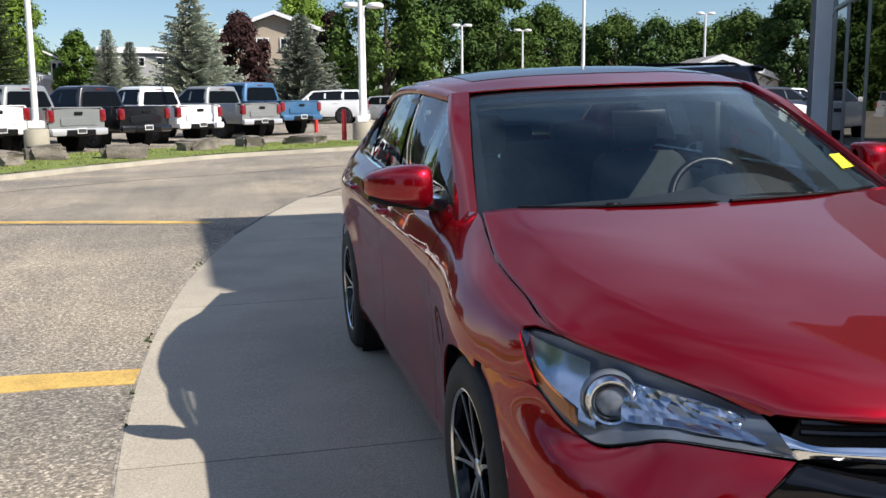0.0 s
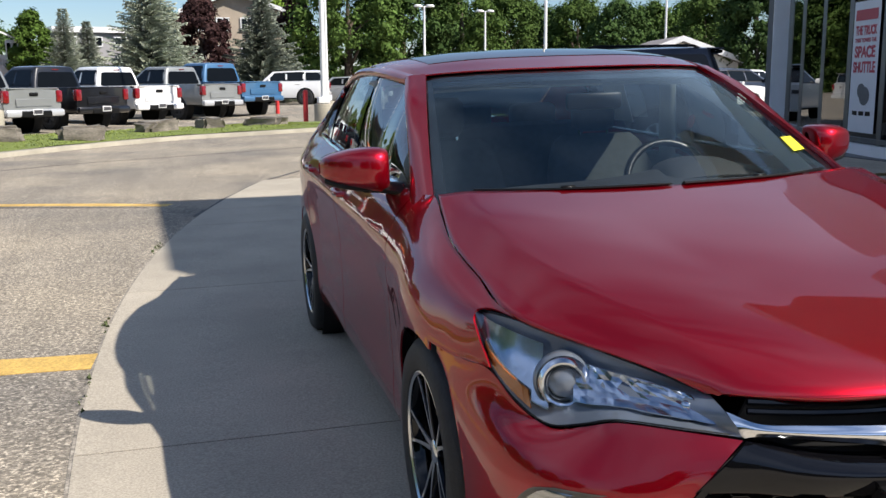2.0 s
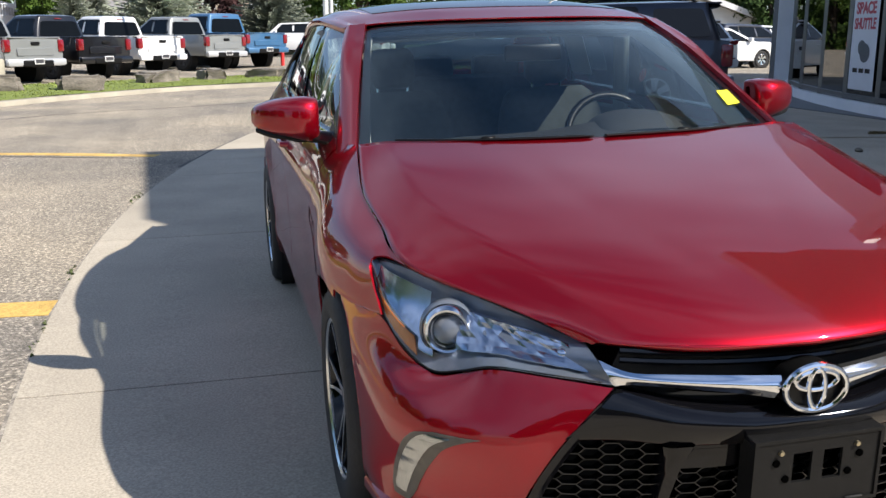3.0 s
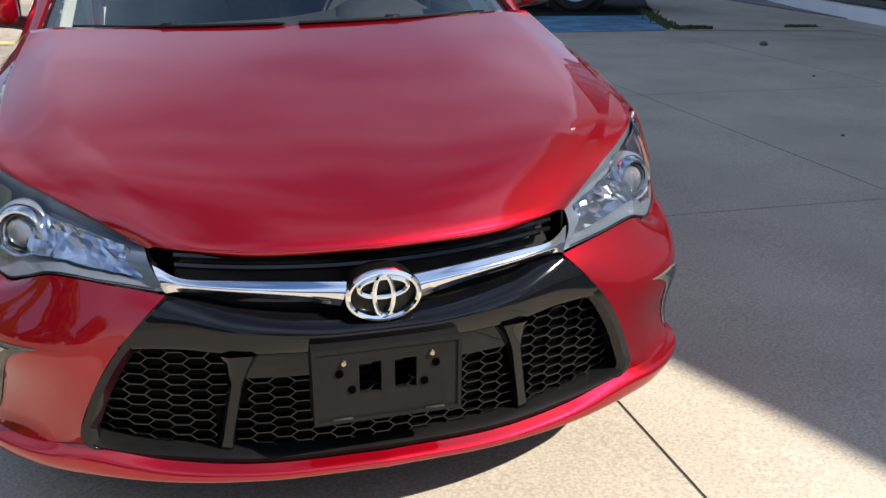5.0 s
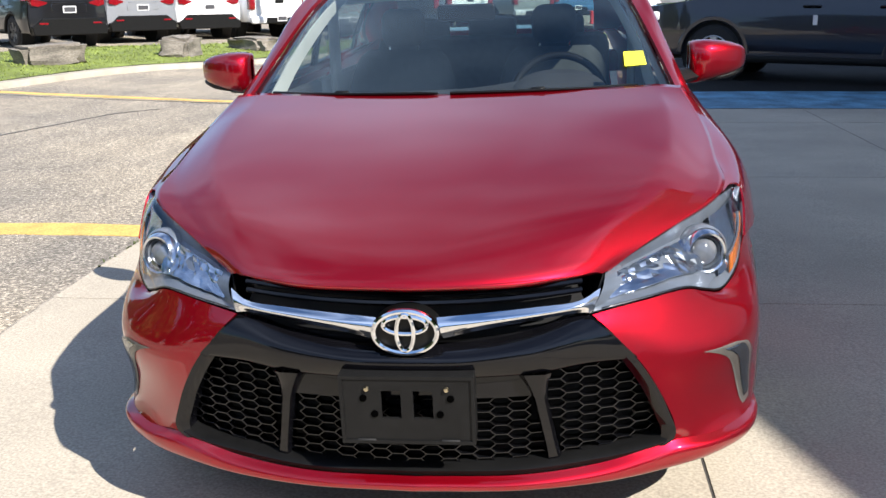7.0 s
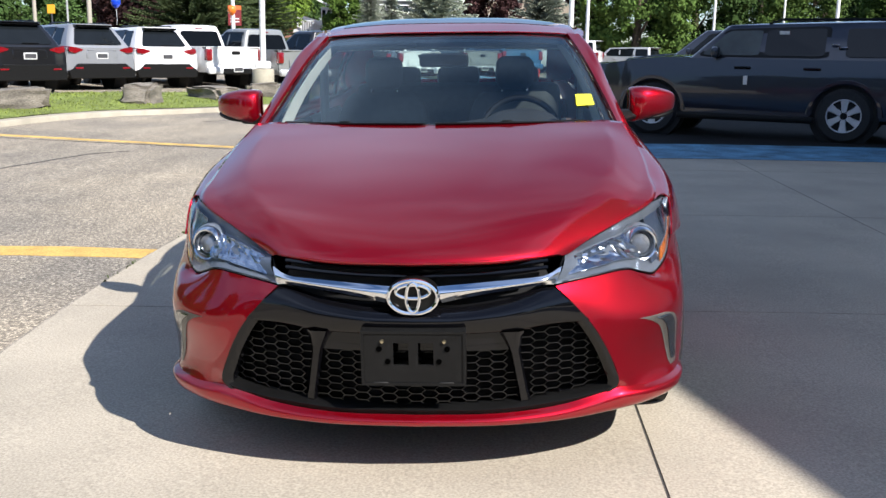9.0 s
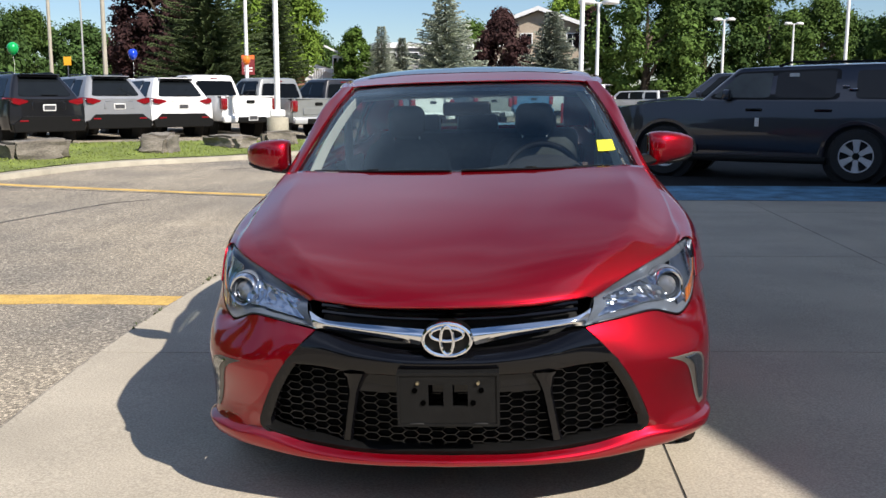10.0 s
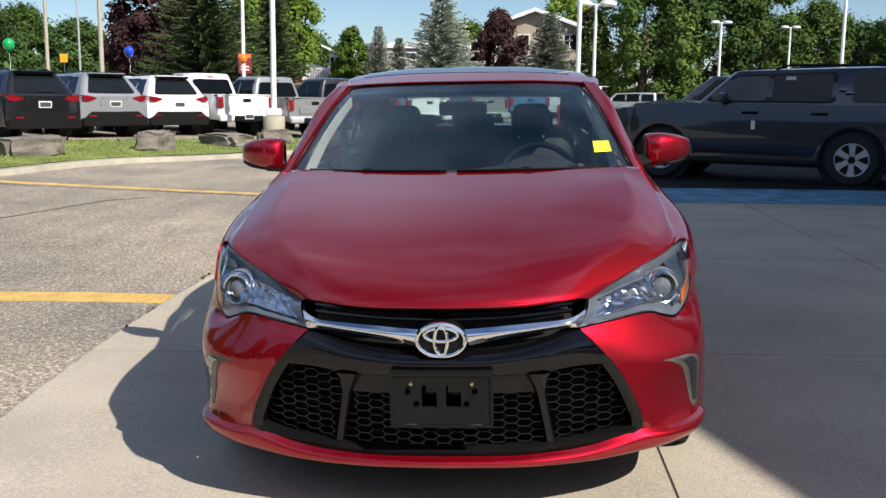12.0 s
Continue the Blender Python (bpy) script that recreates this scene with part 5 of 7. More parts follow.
# mirrors
for sgn in (1, -1):
    mr = new("door_mirror")
    mr.parent = sedan
    mr["label"] = "red door mirror on a black foot"
    bm = bmesh.new()
    rows = []
    for x, cy, cz, ry, rz in ((0.840, 1.735, 1.064, 0.02, 0.056), (0.845, 1.73, 1.066, 0.070, 0.076), (0.90, 1.735, 1.073, 0.092, 0.076), (0.97, 1.76, 1.077, 0.088, 0.065), (1.02, 1.785, 1.078, 0.072, 0.051), (1.05, 1.805, 1.078, 0.048, 0.037), (1.063, 1.815, 1.077, 0.02, 0.020)):
        ring = []
        for k in range(25):
            a = 2 * math.pi * k / 24
            c, s = math.cos(a), math.sin(a)
            yy = cy + ry * math.copysign(abs(c) ** 0.6, c)
            yy = min(yy, cy + ry * 0.55)
            ring.append(Vector((x * sgn, yy, cz + rz * math.copysign(abs(s) ** 0.6, s))))
        rows.append(ring)
    sheet(bm, loft(rows, 25, 25), flip=sgn < 0)
    part("mirror_shell", bm, RED, mr)
    bm = bmesh.new()
    tube(bm, cr([(0.850 * sgn, 1.68, 1.008), (0.93 * sgn, 1.69, 1.012), (1.0 * sgn, 1.73, 1.020), (1.045 * sgn, 1.78, 1.034)], 12), 0.011, 8)
    part("mirror_trim", bm, BLACK_PLASTIC, mr, "black lower mirror trim")
    bm = bmesh.new()
    rows = [[Vector((0.85 * sgn, 1.775, 1.03)), Vector((1.03 * sgn, 1.825, 1.035))], [Vector((0.85 * sgn, 1.775, 1.115)), Vector((1.03 * sgn, 1.825, 1.11))]]
    sheet(bm, rows)
    part("mirror_glass", bm, CHROME, mr, thick=0.004)
    bm = bmesh.new()
    sheet(bm, loft([[(0.80 * sgn, 1.60, 0.995), (0.86 * sgn, 1.66, 1.005), (0.93 * sgn, 1.70, 1.010)], [(0.79 * sgn, 1.66, 1.03), (0.86 * sgn, 1.70, 1.028), (0.94 * sgn, 1.73, 1.018)], [(0.80 * sgn, 1.74, 0.995), (0.86 * sgn, 1.78, 1.000), (0.94 * sgn, 1.80, 1.008)]], 7, 9))
    part("mirror_foot", bm, BLACK_PLASTIC, mr, thick=0.02)
    bm = bmesh.new()
    prism(bm, [(0.788 * sgn, 1.50, 1.0), (0.795 * sgn, 1.74, 1.008), (0.748 * sgn, 1.74, 1.125)], (0.01 * sgn, 0, 0))
    part("mirror_sail", bm, SATIN_BLACK, mr, smooth=False)

# wipers and cowl
bm = bmesh.new()
P0 = cr([(x, y, 0.978) for x, y in ((-0.73, 1.38), (-0.6, 1.275), (-0.36, 1.16), (0, 1.12), (0.36, 1.16), (0.6, 1.275), (0.73, 1.38))], 31)
sheet(bm, [[p + Vector((0, dy, dz)) for p in P0] for dy, dz in ((0.03, 0.012), (-0.03, 0.0), (-0.10, -0.02))], flip=True)
part("cowl", bm, BLACK_PLASTIC, sedan, thick=0.01)


def ws_at(x, t):
    """A point on the windshield, t up from its foot."""
    g3 = [cr(c, 21) for c in WS]
    k = int(t * 20)
    col = [q[k] for q in g3]
    pts = cr(col, 31)
    p = min(pts, key=lambda q: abs(q.x - abs(x)))
    return Vector((x, p.y, p.z))


for pts in (((-0.64, 0.07), (-0.45, 0.08), (-0.25, 0.085), (-0.04, 0.075)), ((0.0, 0.075), (0.2, 0.08), (0.42, 0.085), (0.62, 0.075))):
    wp = new("wiper")
    wp.parent = sedan
    bm = bmesh.new()
    P = cr([ws_at(x, t) + Vector((0, -0.026, 0.018)) for x, t in pts], 16)
    tube(bm, P, [0.009] * 15 + [0.004], 6, flat=0.6)
    part("wiper_arm", bm, SATIN_BLACK, wp)
    bm = bmesh.new()
    tube(bm, [p + Vector((0, 0.012, -0.008)) for p in P], 0.007, 6)
    part("wiper_blade", bm, RUBBER, wp)
    bm = rbox(P[7] + Vector((0, 0.004, 0.005)), (0.05, 0.014, 0.011), 0.005, 1)
    part("wiper_hinge", bm, SATIN_BLACK, wp)
bm = bmesh.new()
WSG = [p for row in loft(WS, 61, 121) for p in row]
a, b, c, d = (min(WSG, key=lambda q: (q.x - x) ** 2 + (q.z - z) ** 2) + Vector((0, -0.006, 0.004)) for x, z in ((0.590, 1.078), (0.668, 1.078), (0.660, 1.118), (0.584, 1.118)))
prism(bm, [a, b, c, d], (0, 0.002, -0.001))
part("sticker", bm, YELLOW_PAPER, sedan, "yellow paper sticker on the windshield", smooth=False)

# cabin
bm = bmesh.new()
lathe(bm, [(0.0, 0.002), (0.03, 0.002), (0.03, 0.0), (0, 0)], 20, Matrix.Translation((0.742, 2.47, 1.135)) @ pose(0, 0, 0, 0, -75, 0))
part("round_sticker", bm, RED_PAINT, sedan, "small round red sticker inside the side window")
bm = bmesh.new()
sheet(bm, [[(0.36 + w * math.cos(k / 16 * math.pi), y, 0.965 + h * math.sin(k / 16 * math.pi) ** 0.8) for k in range(17)] for y, w, h in ((1.56, 0.20, 0.03), (1.64, 0.185, 0.075), (1.72, 0.175, 0.088), (1.80, 0.17, 0.082), (1.81, 0.14, 0.05))])
part("instrument_hood", bm, DASH, sedan, "dark hooded instrument cowl", thick=0.01)
bm = bmesh.new()
o = [(0.44, 0.20), (0.60, 0.26), (0.70, 0.33), (0.78, 0.41), (0.82, 0.60)]
prism(bm, [(-x, y, 0.184) for x, y in o[::-1]] + [(0, 0.15, 0.184)] + [(x, y, 0.184) for x, y in o], (0, 0, 0.012))
part("undertray", bm, DARK, sedan)
part("floor_pan", rbox((0, 2.75, 0.33), (1.62, 3.0, 0.08), 0.02, 1), DARK, sedan)
part("firewall", rbox((0, 1.28, 0.62), (1.44, 0.05, 0.6), 0.02, 1), DARK, sedan)
part("engine_cover", rbox((0, 0.72, 0.42), (0.9, 0.7, 0.36), 0.05, 1), DARK, sedan)
bm = bmesh.new()
sheet(bm, loft([[(x, y0, z) for x, y0, z in ((-0.70, 1.46, 0.93), (-0.4, 1.32, 0.95), (0, 1.27, 0.955), (0.4, 1.32, 0.95), (0.70, 1.46, 0.93))],
                [(x, 1.62, z) for x, z in ((-0.70, 0.955), (-0.4, 0.975), (0, 0.985), (0.3, 0.995), (0.70, 0.955))],
                [(x, 1.80, z) for x, z in ((-0.70, 0.93), (-0.4, 0.955), (0, 0.965), (0.36, 1.0), (0.70, 0.93))],
                [(x, 1.86, z) for x, z in ((-0.70, 0.80), (-0.4, 0.80), (0, 0.80), (0.36, 0.80), (0.70, 0.80))]], 17, 25), flip=True)
part("dashboard", bm, DASH, sedan, "dark dashboard", thick=0.02)
sw = new("steering_wheel")
sw.parent = sedan
sw.matrix_basis = pose(0.36, 1.93, 0.915, 66, 0, 0)
bm = bmesh.new()
tube(bm, [(0.188 * math.cos(k / 16 * math.pi), 0.188 * math.sin(k / 16 * math.pi), 0) for k in range(33)], 0.016, 10, cap=False)
part("wheel_rim", bm, SATIN_BLACK, sw)
part("wheel_hub", rbox((0, -0.01, -0.02), (0.17, 0.13, 0.04), 0.02, 2), DASH, sw)
for s in (-1, 1):
    part("wheel_spoke", rbox((0.13 * s, -0.01, -0.008), (0.11, 0.03, 0.015), 0.005, 1), TRIM_GREY, sw)


def seat(x, y, wide=0.52):
    s = new("seat")
    s.parent = sedan
    s.matrix_basis = Matrix.Translation((x, y, 0))
    part("cushion", rbox((0, 0, 0.52), (wide, 0.5, 0.16), 0.06, 3), CLOTH, s)
    bm = bmesh.new()
    rows = []
    for z, w, d in ((0.52, 0.46, 0.10), (0.70, 0.52, 0.14), (0.90, 0.52, 0.13), (1.04, 0.44, 0.11), (1.09, 0.34, 0.07)):
        yb = 0.26 + (z - 0.5) * 0.36
        rows.append([Vector((w / 2 * wide / 0.52 * math.copysign(abs(math.cos(a)) ** 0.5, math.cos(a)), yb + d / 2 * math.copysign(abs(math.sin(a)) ** 0.6, math.sin(a)), z)) for a in [2 * math.pi * k / 24 for k in range(25)]])
    sheet(bm, loft(rows, 17, 25))
    part("backrest", bm, CLOTH, s)
    part("headrest", rbox((0, 0.50, 1.19), (0.21, 0.11, 0.18), 0.05, 3), CLOTH, s, "padded headrest")
    for k in (-0.07, 0.07):
        bm = bmesh.new()
        tube(bm, [(k, 0.49, 1.05), (k, 0.50, 1.14)], 0.007, 6)
        part("headrest_post", bm, CHROME, s)


seat(-0.38, 2.22)
seat(0.345, 2.18)
part("rear_bench", rbox((0, 3.25, 0.55), (1.30, 0.5, 0.2), 0.06, 2), CLOTH, sedan)
part("rear_backrest", rbox((0, 3.55, 0.85), (1.30, 0.16, 0.52), 0.06, 2, ), CLOTH, sedan)
for x in (-0.38, 0, 0.38):
    part("rear_headrest", rbox((x, 3.62, 1.145), (0.27, 0.09, 0.13), 0.035, 2), CLOTH, sedan)
part("parcel_shelf", rbox((0, 3.92, 1.045), (1.24, 0.62, 0.03), 0.01, 1), DASH, sedan)
for sgn in (1, -1):
    for y, ln in ((2.05, 1.0), (3.1, 0.95)):
        part("door_card", rbox((0.775 * sgn, y, 0.72), (0.04, ln, 0.5), 0.015, 1), LIGHT_TRIM if y > 3 else DASH, sedan)
    g2 = loft([[Vector(p) + Vector((dx - 0.025 * (i == 0), dy, -0.02)) for i, p in enumerate(WS[3])] for dx, dy in ((-0.022, 0.03), (-0.034, 0.09), (-0.045, 0.16))], 7, 15)
    bm = bmesh.new()
    sheet(bm, g2 if sgn > 0 else mirrored(g2), flip=sgn < 0)
    part("pillar_trim", bm, LIGHT_TRIM, sedan, "light grey pillar trim", thick=0.006)
    part("b_pillar_trim", rbox((0.70 * sgn, 2.62, 1.12), (0.03, 0.13, 0.5), 0.01, 1, pose(0, 0, 0)), LIGHT_TRIM, sedan, "light grey pillar trim")
bm = bmesh.new()
g2 = loft([[Vector(p) + Vector((0, 0.10, -0.065)) for p in c] for c in ROOFL[:3]], 9, 15)
sheet(bm, g2)
sheet(bm, mirrored(g2), flip=True)
part("headliner", bm, LIGHT_TRIM, sedan, "light grey headliner", thick=0.01)
part("rear_view_mirror", rbox((0, 1.86, 1.27), (0.23, 0.03, 0.065), 0.015, 2), SATIN_BLACK, sedan)
for x in (-0.36, 0.36):
    part("sun_visor", rbox((x, 2.20, 1.345), (0.42, 0.16, 0.02), 0.008, 1, ), TRIM_GREY, sedan)
part("side_window_sheet", rbox((0, 0, 0), (0.004, 0.27, 0.22), 0.001, 1, pose(0.715, 3.22, 1.215, 0, -16, 0)), WHITE_LENS, sedan, "paper price sheet in the rear side window")

# ---- parked vehicles ----
CAR_PAINTS = {
    "silver": paint("silver_paint", (0.50, 0.51, 0.52), 0.25, 0.35), "black": paint("black_paint", (0.008, 0.008, 0.01), 0.2, 0.3),
    "white": paint("white_paint", (0.80, 0.80, 0.79), 0.0, 0.35, 0.02), "grey": paint("grey_paint", (0.25, 0.26, 0.255), 0.25, 0.35),
    "blue": paint("blue_paint", (0.05, 0.14, 0.27), 0.2, 0.35), "charcoal": paint("charcoal_paint", (0.021, 0.023, 0.036), 0.3, 0.3), "steel": paint("steel_paint", (0.29, 0.30, 0.32), 0.35, 0.35),
    "navy": paint("navy_paint", (0.02, 0.025, 0.04), 0.4, 0.3)}
PLATE_BAR = material("plate_insert", (0.05, 0.05, 0.055), rough=0.5, fine=0.1, fscale=60)
WHEEL_SILVER = material("wheel_silver", (0.62, 0.62, 0.64), rough=0.3, metal=0.35, fine=0.08, fscale=60)
DARK_RIM = material("dark_rim", (0.06, 0.06, 0.065), rough=0.35, metal=0.6, fine=0.1)


def road_wheel(parent, x, y, r, rim_mat, sgn, spokes=6):
    w = new("wheel")
    w.parent = parent
    w.matrix_basis = Matrix.Translation((x, y, r)) @ pose(0, 0, 0, 0, 90 * sgn, 0)
    t = r * 0.33
    bm = bmesh.new()
    lathe(bm, [(r * 0.62, -t), (r * 0.9, -t * 1.02), (r, -t * 0.75), (r, t * 0.75), (r * 0.9, t * 1.02), (r * 0.62, t)], 40, closed=True)
    part("tyre", bm, RUBBER, w)
    bm = bmesh.new()
    lathe(bm, [(r * 0.63, t * 0.9), (r * 0.58, t * 0.86), (r * 0.56, -t * 0.5), (r * 0.63, -t * 0.9)], 40, closed=True)
    part("rim", bm, DARK_RIM, w)
    bm = bmesh.new()
    lathe(bm, [(0.0, 0.0), (r * 0.57, -0.02), (r * 0.57, -0.04), (0.0, -0.04)], 24)
    part("wheel_back", bm, DARK, w)
    for k in range(spokes):
        a = 2 * math.pi * k / spokes
        bm = bmesh.new()
        wd = r * (0.125 if rim_mat is DARK_RIM else 0.105)
        d, s = Vector((math.cos(a), math.sin(a), 0)), Vector((-math.sin(a), math.cos(a), 0))
        rows = []
        for q, m, h in ((0.10, 0.9, 0.75), (0.35, 1.0, 0.78), (0.58, 1.75 if rim_mat is DARK_RIM else 1.45, 0.84)):
            c = d * r * q + Vector((0, 0, t * h))
            rows.append([c - s * wd * m, c - s * wd * m * 0.8 + Vector((0, 0, 0.012)), c + s * wd * m * 0.8 + Vector((0, 0, 0.012)), c + s * wd * m, c + s * wd * m - Vector((0, 0, 0.05)), c - s * wd * m - Vector((0, 0, 0.05)), c - s * wd * m])
        sheet(bm, rows)
        part("spoke", bm, rim_mat, w)
    if rim_mat is not DARK_RIM:
        bm = bmesh.new()
        lathe(bm, [(r * 0.635, t * 0.88), (r * 0.635, t * 0.96), (r * 0.60, t * 1.0), (r * 0.575, t * 0.94), (r * 0.575, t * 0.86)], 40, closed=True)
        part("rim_lip", bm, rim_mat, w, "bright machined rim lip")
        for k in range(6):
            a = 2 * math.pi * (k + 0.5) / 6
            bm = bmesh.new()
            lathe(bm, [(0, t * 0.86), (r * 0.028, t * 0.85), (r * 0.03, t * 0.6), (0, t * 0.6)], 8, Matrix.Translation((r * 0.17 * math.cos(a), r * 0.17 * math.sin(a), 0)))
            part("wheel_nut", bm, CHROME, w)
    bm = bmesh.new()
    lathe(bm, [(0, t * 0.95), (r * 0.12, t * 0.92), (r * 0.16, t * 0.7), (0, t * 0.5)], 20)
    part("hub_cap", bm, SATIN_BLACK, w)


def quad_part(name, q, mat, parent, out, label="", thick=0.01, inset=0.0):
    """A four-cornered pane or panel laid just proud of the skin, with a rounded outline."""
    q = [Vector(p) for p in q]
    c = sum(q, Vector()) / 4
    q = [c + (p - c) * (1 - inset) for p in q]
    rim = []
    for i in range(4):
        p, a, b = q[i], q[i - 1], q[(i + 1) % 4]
        rim += [p.lerp(a, 0.09), p.lerp(a, 0.025).lerp(b, 0.025), p.lerp(b, 0.09)]
    bm = bmesh.new()
    prism(bm, [p + Vector(out) for p in rim], Vector(out).normalized() * -thick)
    return part(name, bm, mat, parent, label, smooth=False)


def vehicle(name, label, category, at, S, body, group="", pickup=False, clad=None, rim=None, lamp="upright", rails=False, rear_bumper=None, tint=None, handle=None, front_reflection=None):
    """A parked vehicle; the local y axis runs from its tail to its nose."""
    v = thing(name, label, category, group, at)
    L, W, belt, low = S["L"], S["W"], S["belt"], S["low"]
    wr, yr, yf = S["r"], S["yr"], S["yf"]
    hood = S["hood"]
    b0, b1, t0, t1, H, hb, ht = S["gh"]
    arches = [(yr, wr, wr * 1.2), (yf, wr, wr * 1.2)]
    glass = tint or FAR_GLASS
    def hw(y, z):
        e = 1 - 0.10 * (1 - smooth_step(0, 0.35, y)) * 0.5 - 0.16 * (1 - smooth_step(0, 0.7, L - y))
        k = (z - low) / (belt - low)
        return W / 2 * e * (0.955 + 0.045 * math.sin(math.pi * min(1, max(0, k)) ** 0.8) - 0.02 * max(0, k - 0.7))
    def top(y):
        return belt if y < b1 else belt + (hood - belt) * smooth_step(b1, L, y) + 0.03 * math.sin(math.pi * (y - b1) / (L - b1))
    for sgn in (1, -1):
        bm = bmesh.new()
        g = []
        for i in range(23):
            row = []
            for j in range(91):
                y = 0.04 + (L - 0.08) * j / 90
                z = low + (top(y) - low) * i / 22
                row.append(Vector((hw(y, z) * sgn, y, z)))
            g.append(row)
        cut_sheet(bm, g, arches, flip=sgn < 0)
        part("body_side", bm, body, v, thick=0.02)
        for yc in (yr, yf):
            bm = bmesh.new()
            tube(bm, [(hw(yc, 0.8) * sgn * 0.995, yc + wr * 1.24 * math.cos(a / 14 * math.pi), max(low, wr + wr * 1.24 * math.sin(a / 14 * math.pi))) for a in range(15)], 0.045 if clad else 0.02, 6, flat=0.7)
            part("arch_trim", bm, clad or body, v)
            bm = bmesh.new()
            lathe(bm, [(wr * 1.22, -0.14), (wr * 1.22, 0.14)], 28, Matrix.Translation((sgn * (W / 2 - 0.19), yc, wr)) @ pose(0, 0, 0, 0, 90, 0))
            part("arch_liner", bm, DARK, v)
            road_wheel(v, sgn * (W / 2 - 0.13), yc, wr, rim or DARK_RIM, sgn)
        if clad:
            part("sill", rbox((sgn * (W / 2 - 0.035), (yr + yf) / 2, low + 0.06), (0.06, yf - yr - wr * 2.3, 0.14), 0.02, 1), clad, v)
        # doors: seams and handles
        for y in S["seams"]:
            bm = bmesh.new()
            tube(bm, [(hw(y, z) * sgn + 0.001 * sgn, y, z) for z in [low + 0.12 + (belt - low - 0.14) * k / 8 for k in range(9)]], 0.006, 4)
            part("door_seam", bm, DARK, v)
        for y in S["handles"]:
            part("door_handle", rbox((hw(y, belt - 0.13) * sgn + 0.02 * sgn, y, belt - 0.13), (0.05, 0.25, 0.045), 0.016, 1), handle or body, v)
        mr = rbox((sgn * (hb + 0.12), b1 - 0.42, belt + 0.09), (0.22, 0.12, 0.16), 0.04, 2)
        part("door_mirror", mr, body if not clad else clad, v)
    # tail, nose, deck
    def end(y, zs, curve):
        return [[(hw(0.04 if y < 1 else L - 0.04, z) * k / 8, y + curve * (1 - (k / 8) ** 2), z) for k in range(-8, 9)] for z in zs]
    bm = bmesh.new()
    sheet(bm, end(0.04, [low + (belt - low) * i / 6 for i in range(7)], -0.05 if lamp == "upright" else -0.10))
    part("tailgate", bm, body, v, thick=0.05)
    bm = bmesh.new()
    zs = [low + (top(L - 0.04) - low) * i / 6 for i in range(7)]
    sheet(bm, end(L - 0.04, zs, 0.12), flip=True)
    part("front_fascia", bm, body, v, thick=0.03)
    bm = bmesh.new()
    sheet(bm, [[(hw(y, top(y)) * k / 8, y + (0.12 * (1 - (k / 8) ** 2) if i == 12 else 0), top(y) + 0.035 * (1 - (k / 8) ** 2)) for k in range(-8, 9)] for i, y in ((i, b1 - 0.1 + (L - 0.04 - b1 + 0.1) * i / 12) for i in range(13))], flip=True)
    part("hood", bm, body, v, thick=0.02)
    part("underbody", rbox((0, L / 2, low + 0.05), (W * 0.72, L * 0.92, 0.25), 0.04, 1), DARK, v)
    if pickup:
        bm = bmesh.new()
        for sgn in (1, -1):
            box(bm, (sgn * (W / 2 - 0.11), b0 / 2 + 0.02, belt - 0.02), (0.14, b0 - 0.06, 0.05))
        part("bed_rail", bm, BLACK_PLASTIC, v)
        part("bed_floor", rbox((0, b0 / 2, belt - 0.4), (W * 0.84, b0 - 0.1, 0.06), 0.02, 1), BLACK_PLASTIC, v)
        part("bed_front", rbox((0, b0 - 0.05, belt - 0.2), (W * 0.86, 0.05, 0.4), 0.02, 1), body, v)
        part("tailgate_panel", rbox((0, -0.066, (belt + low) / 2 - 0.02), (W * 0.60, 0.03, (belt - low) * 0.30), 0.012, 1), body, v)
        part("tailgate_lip", rbox((0, -0.02, belt + 0.004), (W * 0.84, 0.11, 0.035), 0.012, 1), body, v)
        part("tailgate_handle", rbox((0, -0.07, belt - 0.15), (0.27, 0.05, 0.095), 0.02, 1), BLACK_PLASTIC, v, "black tailgate handle")
    else:
        bm = bmesh.new()
        sheet(bm, [[(hb * k / 4, y, belt) for k in range(-4, 5)] for y in (0.03, 0.4, b1)], flip=True)
        part("belt_deck", bm, DARK, v, thick=0.02)
    # cabin shell: rounded box between belt and roof
    drop = S.get("drop", 0.0)
    def fall(y, t):
        return drop * t * smooth_step(b0 + (b1 - b0) * 0.35, t1 + 0.1, y)
    def ring(t):
        ya, yb = b0 + (t0 - b0) * t, b1 + (t1 - b1) * t
        w = hb + (ht - hb) * t + 0.02 * math.sin(math.pi * t)
        z = belt + (H - belt) * t
        r = 0.10
        pts = []
        for cx, cy, a0 in ((w - r, yb - r, 0), (-w + r, yb - r, 90), (-w + r, ya + r, 180), (w - r, ya + r, 270)):
            for k in range(5):
                a = radians(a0 + 22.5 * k)
                pts.append(Vector((cx + r * math.cos(a), cy + r * math.sin(a), z - fall(cy, t))))
        return pts + pts[:1]
    bm = bmesh.new()
    rows = [ring(t) for t in (0, 0.25, 0.5, 0.75, 0.92, 1.0)]
    c = Vector((0, (t0 + t1) / 2, 0))
    for k, dz in ((0.97, 0.016), (0.91, 0.032), (0.6, 0.052), (0.0, 0.060)) if pickup else ((0.93, 0.014), (0.6, 0.028), (0.0, 0.034)):
        rows.append([Vector((p.x * k, c.y + (p.y - c.y) * k, H + dz - fall(c.y + (p.y - c.y) * k, 1))) for p in ring(1.0)])
    sheet(bm, rows)
    part("cabin_shell", bm, body, v)
    # windows
    def at_(y, t, sgn, out=0.012):
        w = hb + (ht - hb) * t + 0.02 * math.sin(math.pi * t)
        return Vector(((w + out) * sgn, y, belt + (H - belt) * t - fall(y, t)))
